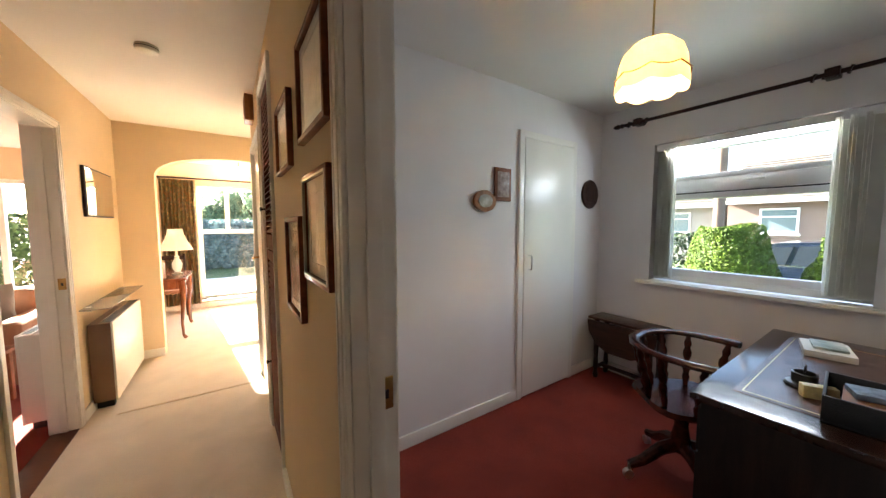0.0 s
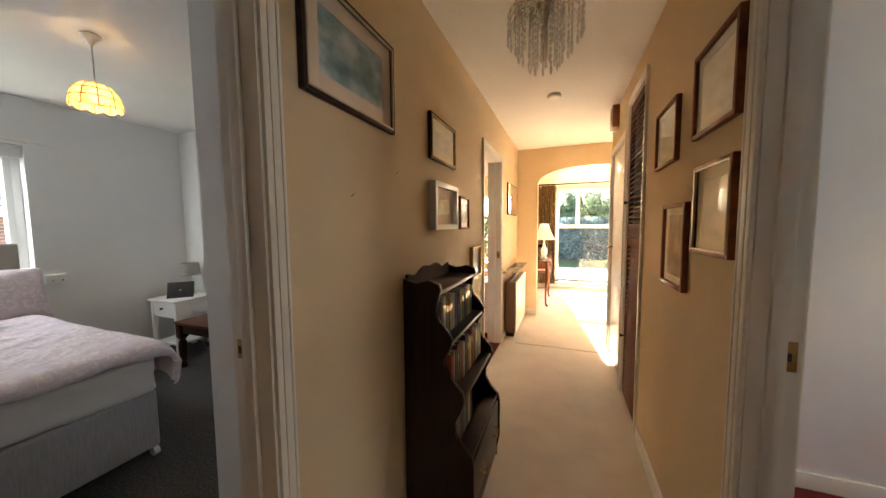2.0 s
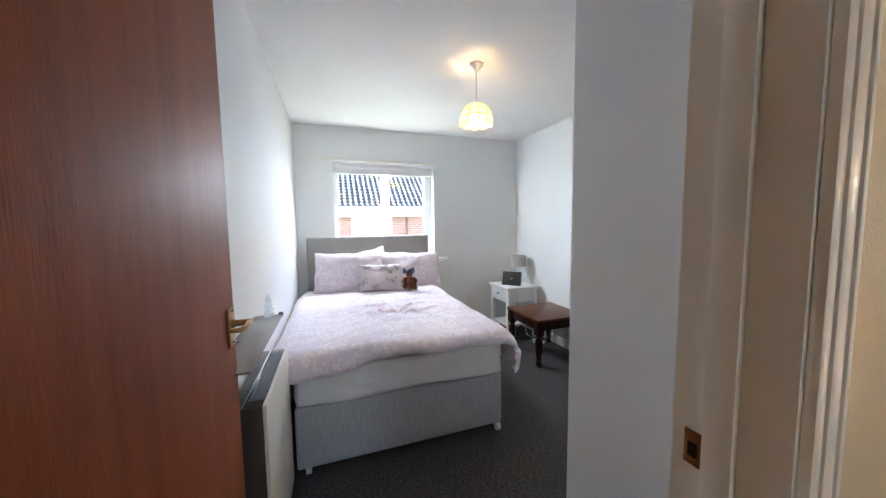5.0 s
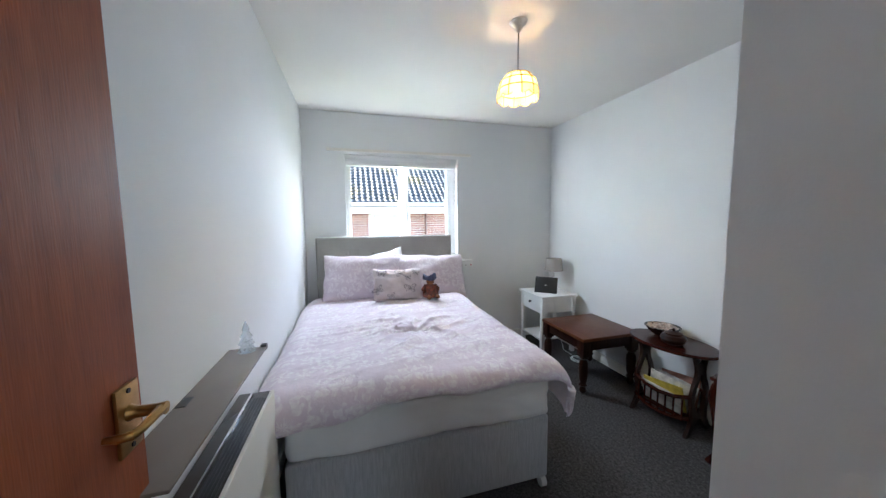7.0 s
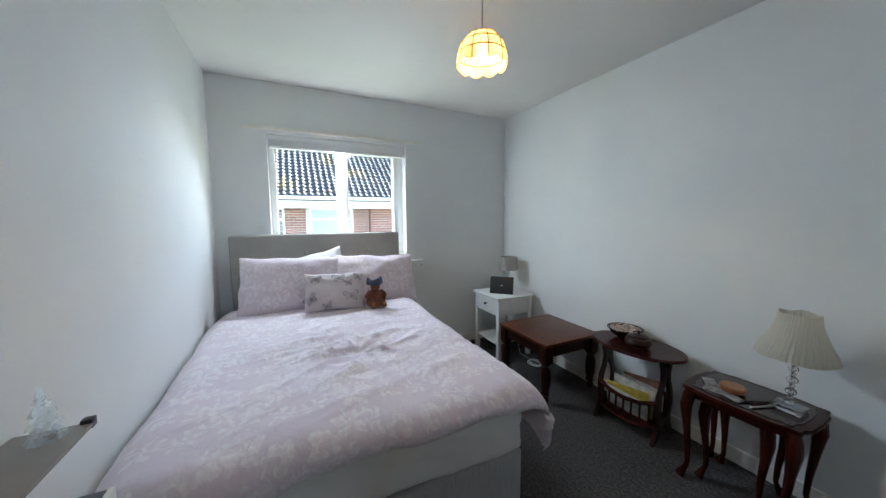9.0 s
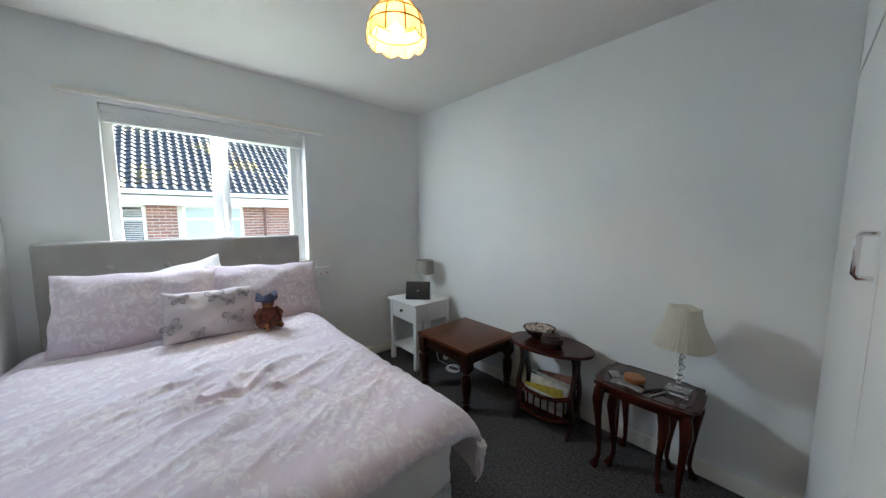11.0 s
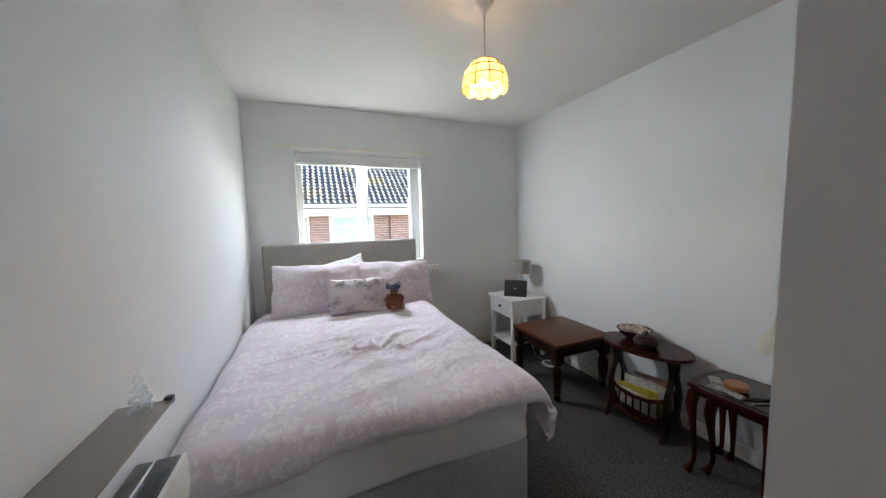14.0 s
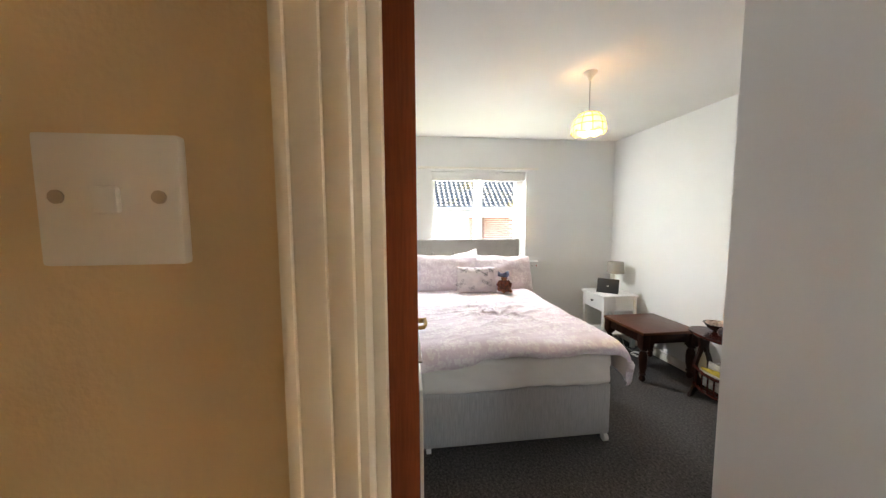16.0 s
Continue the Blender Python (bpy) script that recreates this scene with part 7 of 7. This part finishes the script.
for s in (-1, 1):
    a, b = sorted((s * 0.7, s * 0.712))
    for win in ([(-1.12, 1.0), (-0.52, 1.34), (-0.04, 1.40), (-0.04, 1.0)], [(0.04, 1.0), (0.04, 1.40), (0.62, 1.38), (0.72, 1.0)], [(0.80, 1.0), (0.70, 1.37), (1.0, 1.33), (1.45, 1.02)]):
        bm = bmesh.new()
        prism(bm, win, "x", a, b)
        part("side_window", bm, M["car_glass"], car)
    a, b = sorted((s * 0.69, s * 0.72))
    part("chrome_strip", B(a, b, -1.18, 1.5, 0.975, 0.995, bev=0.002), M["chrome"], car)
    for y in (-1.3, 1.3):
        bm = bmesh.new()
        tube(bm, [(s * 0.66, y, 0.31), (s * 0.87, y, 0.31)], 0.31, 24)
        w = part("wheel", bm, M["black_plastic"], car)
        bm = bmesh.new()
        tube(bm, [(s * 0.80, y, 0.31), (s * 0.885, y, 0.31)], 0.2, 20)
        part("rim", bm, M["steel"], w)

pole = bmesh.new()
tube(pole, [(10.6, 2.85, GZ), (10.6, 2.85, 7.5)], [0.13, 0.1], 14)
one("utility_pole", pole, mat("pole_wood", (0.16, 0.11, 0.08), 0.9, 0, 0.3, 5), "brown wooden utility pole by the road", "utility pole")


def bungalow(x, y0, y1, wall_m, ridge, label, wins, gable=False):
    h = thing("bungalow", (x, (y0 + y1) / 2, GZ), label, "house", "houses across the road")
    L, e = (y1 - y0) / 2, 2.35 - GZ
    part("wall", B(0, 7, -L, L, 0, e), wall_m, h)
    bm = bmesh.new()
    if gable:
        prism(bm, [(-L - 0.3, e - 0.1), (0, ridge - GZ), (L + 0.3, e - 0.1), (L + 0.3, e - 0.25), (0, ridge - GZ - 0.2), (-L - 0.3, e - 0.25)], "x", -0.3, 7.3)
    else:
        prism(bm, [(-0.45, e), (3.5, ridge - GZ), (7.45, e), (7.45, e - 0.14), (3.5, ridge - GZ - 0.2), (-0.45, e - 0.14)], "y", -L - 0.3, L + 0.3)
        for k in range(15):
            t0 = k / 15
            box(bm, -0.47 + 3.95 * t0, -0.45 + 3.95 * t0 + 0.27, -L - 0.3, L + 0.3, e + (ridge - GZ - e) * t0, e + (ridge - GZ - e) * t0 + 0.045)
    part("roof", bm, mat("brown_roof_tile", (0.10, 0.088, 0.074), 0.85, 0, 0.35, 2.5, 0.4, 30), h)
    part("fascia", B(-0.48, -0.45, -L - 0.3, L + 0.3, e - 0.16, e, bev=0.004), M["pvc"], h)
    for a, b, z0, z1 in wins:
        c = (y0 + y1) / 2
        bm = bmesh.new()
        frame_rect(bm, "x", -0.04, 0.03, a - c, b - c, z0 - GZ, z1 - GZ, 0.07)
        box(bm, -0.04, 0.03, a - c + 0.07, b - c - 0.07, z1 - 0.35 - GZ, z1 - 0.29 - GZ)
        w = part("window", bm, M["pvc"], h)
        part("pane", B(-0.012, -0.004, a - c + 0.07, b - c - 0.07, z0 + 0.07 - GZ, z1 - 0.07 - GZ), mat("far_glass", (0.16, 0.22, 0.24), 0.06, 0, 0.2, 1), w)
        part("sill", B(-0.1, 0.0, a - c - 0.05, b - c + 0.05, z0 - 0.07 - GZ, z0 - GZ), M["pvc"], w)
    return h


far_brick = bpy.data.materials.new("far_brick")
far_brick.use_nodes = True
n, l = far_brick.node_tree.nodes, far_brick.node_tree.links
tc, bt = n.new("ShaderNodeTexCoord"), n.new("ShaderNodeTexBrick")
bt.inputs["Scale"].default_value, bt.inputs["Row Height"].default_value = 2.2, 0.17
bt.inputs["Color1"].default_value, bt.inputs["Color2"].default_value, bt.inputs["Mortar"].default_value = (0.25, 0.15, 0.118, 1), (0.19, 0.11, 0.086, 1), (0.30, 0.27, 0.24, 1)
bt.inputs["Mortar Size"].default_value = 0.02
se, co = n.new("ShaderNodeSeparateXYZ"), n.new("ShaderNodeCombineXYZ")
l.new(tc.outputs["Object"], se.inputs[0])
l.new(se.outputs["Y"], co.inputs["X"])
l.new(se.outputs["Z"], co.inputs["Y"])
l.new(co.outputs[0], bt.inputs["Vector"])
l.new(bt.outputs[0], n["Principled BSDF"].inputs["Base Color"])
n["Principled BSDF"].inputs["Roughness"].default_value = 0.9
bungalow(17.0, -7.0, 4.3, far_brick, 4.3, "brown brick bungalow with tiled roof across the road", ((2.3, 3.35, 1.05, 2.0), (-1.5, 0.6, 0.9, 2.0)))
bungalow(19.0, 5.2, 10.5, mat("white_render", (0.3, 0.295, 0.28), 0.9, 0, 0.1, 2), 4.2, "white rendered bungalow across the road", ((6.2, 7.6, 1.0, 2.0),))

# pale bluish leaf colour stands in for the bright haze over these shrubs
bush("garden_shrub", (-0.1, 17.0, GZ), slab(7.0, 2.2, 2.0), 18000, 0.09, 6, translucent(leafy("haze_blue_leaf", (0.19, 0.27, 0.29), (0.10, 0.16, 0.16)), 0.5), "dense green shrubs at the end of the garden, tinted pale blue for haze", "bush")

M["leaf_pale"] = translucent(leafy("pale_tree_leaf", (0.26, 0.36, 0.22), (0.14, 0.22, 0.15)), 0.5)


def crown(w, h, seed):
    """Points over a group of rounded leaf masses of uneven height."""
    r = random.Random(seed)
    lobes = [((r.uniform(-0.5, 0.5) * w, r.uniform(-0.6, 0.6), h * r.uniform(0.45, 0.85)), r.uniform(0.12, 0.2) * w) for _ in range(14)]

    def f(u, v):
        (cx, cy, cz), rad = lobes[int(u * 13.999)]
        a, c = 2 * math.pi * (u * 13.999 % 1), 2 * v - 1
        q = math.sqrt(max(0, 1 - c * c))
        nn = (q * math.cos(a), q * math.sin(a), c)
        return ((cx + rad * nn[0], cy + rad * nn[1] * 0.7, cz + rad * nn[2] * 0.9), nn)
    return f


for tx, ty, th, seed in ((-2.2, 19.5, 4.2, 31), (1.6, 20.0, 4.6, 32)):
    tree = bush("garden_tree", (tx, ty, GZ), crown(3.6, th, seed), 9000, 0.10, seed, M["leaf_pale"], "pale leafy tree at the end of the garden", "tree")
    bm = bmesh.new()
    tube(bm, [(0, 0, 0), (0.05, 0, th * 0.35), (0.0, 0.05, th * 0.7)], [0.14, 0.10, 0.04], 10)
    for q in (-1, 1):
        tube(bm, [(0.05, 0, th * 0.32), (q * 0.5, 0.1, th * 0.5), (q * 0.9, 0.1, th * 0.65)], [0.07, 0.05, 0.02], 8)
    part("trunk", bm, M["dark_wood"], tree, "dark branching trunk")

# bricks and roof tiles of the neighbouring house that face the bedroom
me = finish("brick", B(-0.05, 0.0, 0, 0.211, 0, 0.060, bev=0.003, seg=1), M["brick"])
half = finish("brick", B(-0.05, 0.0, 0, 0.099, 0, 0.060, bev=0.003, seg=1), M["brick"])
rnd = random.Random(9)
count = 0
for c in range(15):
    z = 1.53 - c * 0.075
    y = -1.6 - (0.1125 if c % 2 else 0)
    while y < 3.1:
        if not any(y + 0.215 > a - 0.01 and y < b + 0.01 and z + 0.065 > z0 for a, b, z0, z1 in NWIN):
            o = new("brick", me)
            o.parent = nb
            o.location = (rnd.uniform(-0.002, 0.002), y - 0.6, z - GZ)
        else:
            for yy in (y, y + 0.1125):
                if not any(yy + 0.1025 > a - 0.005 and yy < b + 0.005 and z + 0.065 > z0 for a, b, z0, z1 in NWIN):
                    o = new("brick", half)
                    o.parent = nb
                    o.location = (0, yy - 0.6, z - GZ)
        y += 0.225
PITCH, GAUGE = 0.17, 0.20
prof = [(-0.091, 0.006), (-0.072, 0.026), (-0.05, 0.038), (-0.026, 0.033), (-0.006, 0.015), (0.02, 0.003), (0.052, 0.0), (0.088, 0.008)]


def tile_faces(bm, at):
    """One pantile whose thick lower lip stands clear of the row below."""
    top = [[bm.verts.new(at(u, v * (GAUGE + 0.04), w + 0.034 * (1 - v))) for u, w in prof] for v in (0, 1)]
    lip = [bm.verts.new(at(u, 0.012, w - 0.004)) for u, w in prof]
    for k in range(len(prof) - 1):
        bm.faces.new((top[0][k], top[0][k + 1], top[1][k + 1], top[1][k]))
        bm.faces.new((top[0][k + 1], top[0][k], lip[k], lip[k + 1]))


bm = bmesh.new()
tile_faces(bm, lambda u, v, w: (u, v, w))
tile = finish("roof_tile", bm, M["tile"], 50)
rest = bmesh.new()
rnd = random.Random(4)
for r in range(20):
    for c in range(31):
        s = r * GAUGE - 0.03
        base = Vector((E0[0] - NX0 + sx * s, -1.4 + c * PITCH - 0.6, E0[1] - GZ + sz * s + 0.004 + rnd.uniform(0, 0.006)))
        # local x runs along the eave, local y up the slope
        m = Matrix(((0, sx, sz, base.x), (1, 0, 0, base.y), (0, sz, -sx, base.z), (0, 0, 0, 1))) @ Matrix.Rotation(rnd.uniform(-0.012, 0.012), 4, "Z")
        if r < 11 and 2 <= c < 29:
            o = new("roof_tile", tile)
            o.parent = roof
            o.matrix_local = m
        else:
            tile_faces(rest, lambda u, v, w: m @ Vector((u, v, w)))
field = part("upper_tiles", rest, M["tile"], roof)
tagged(field, kind="stuff")
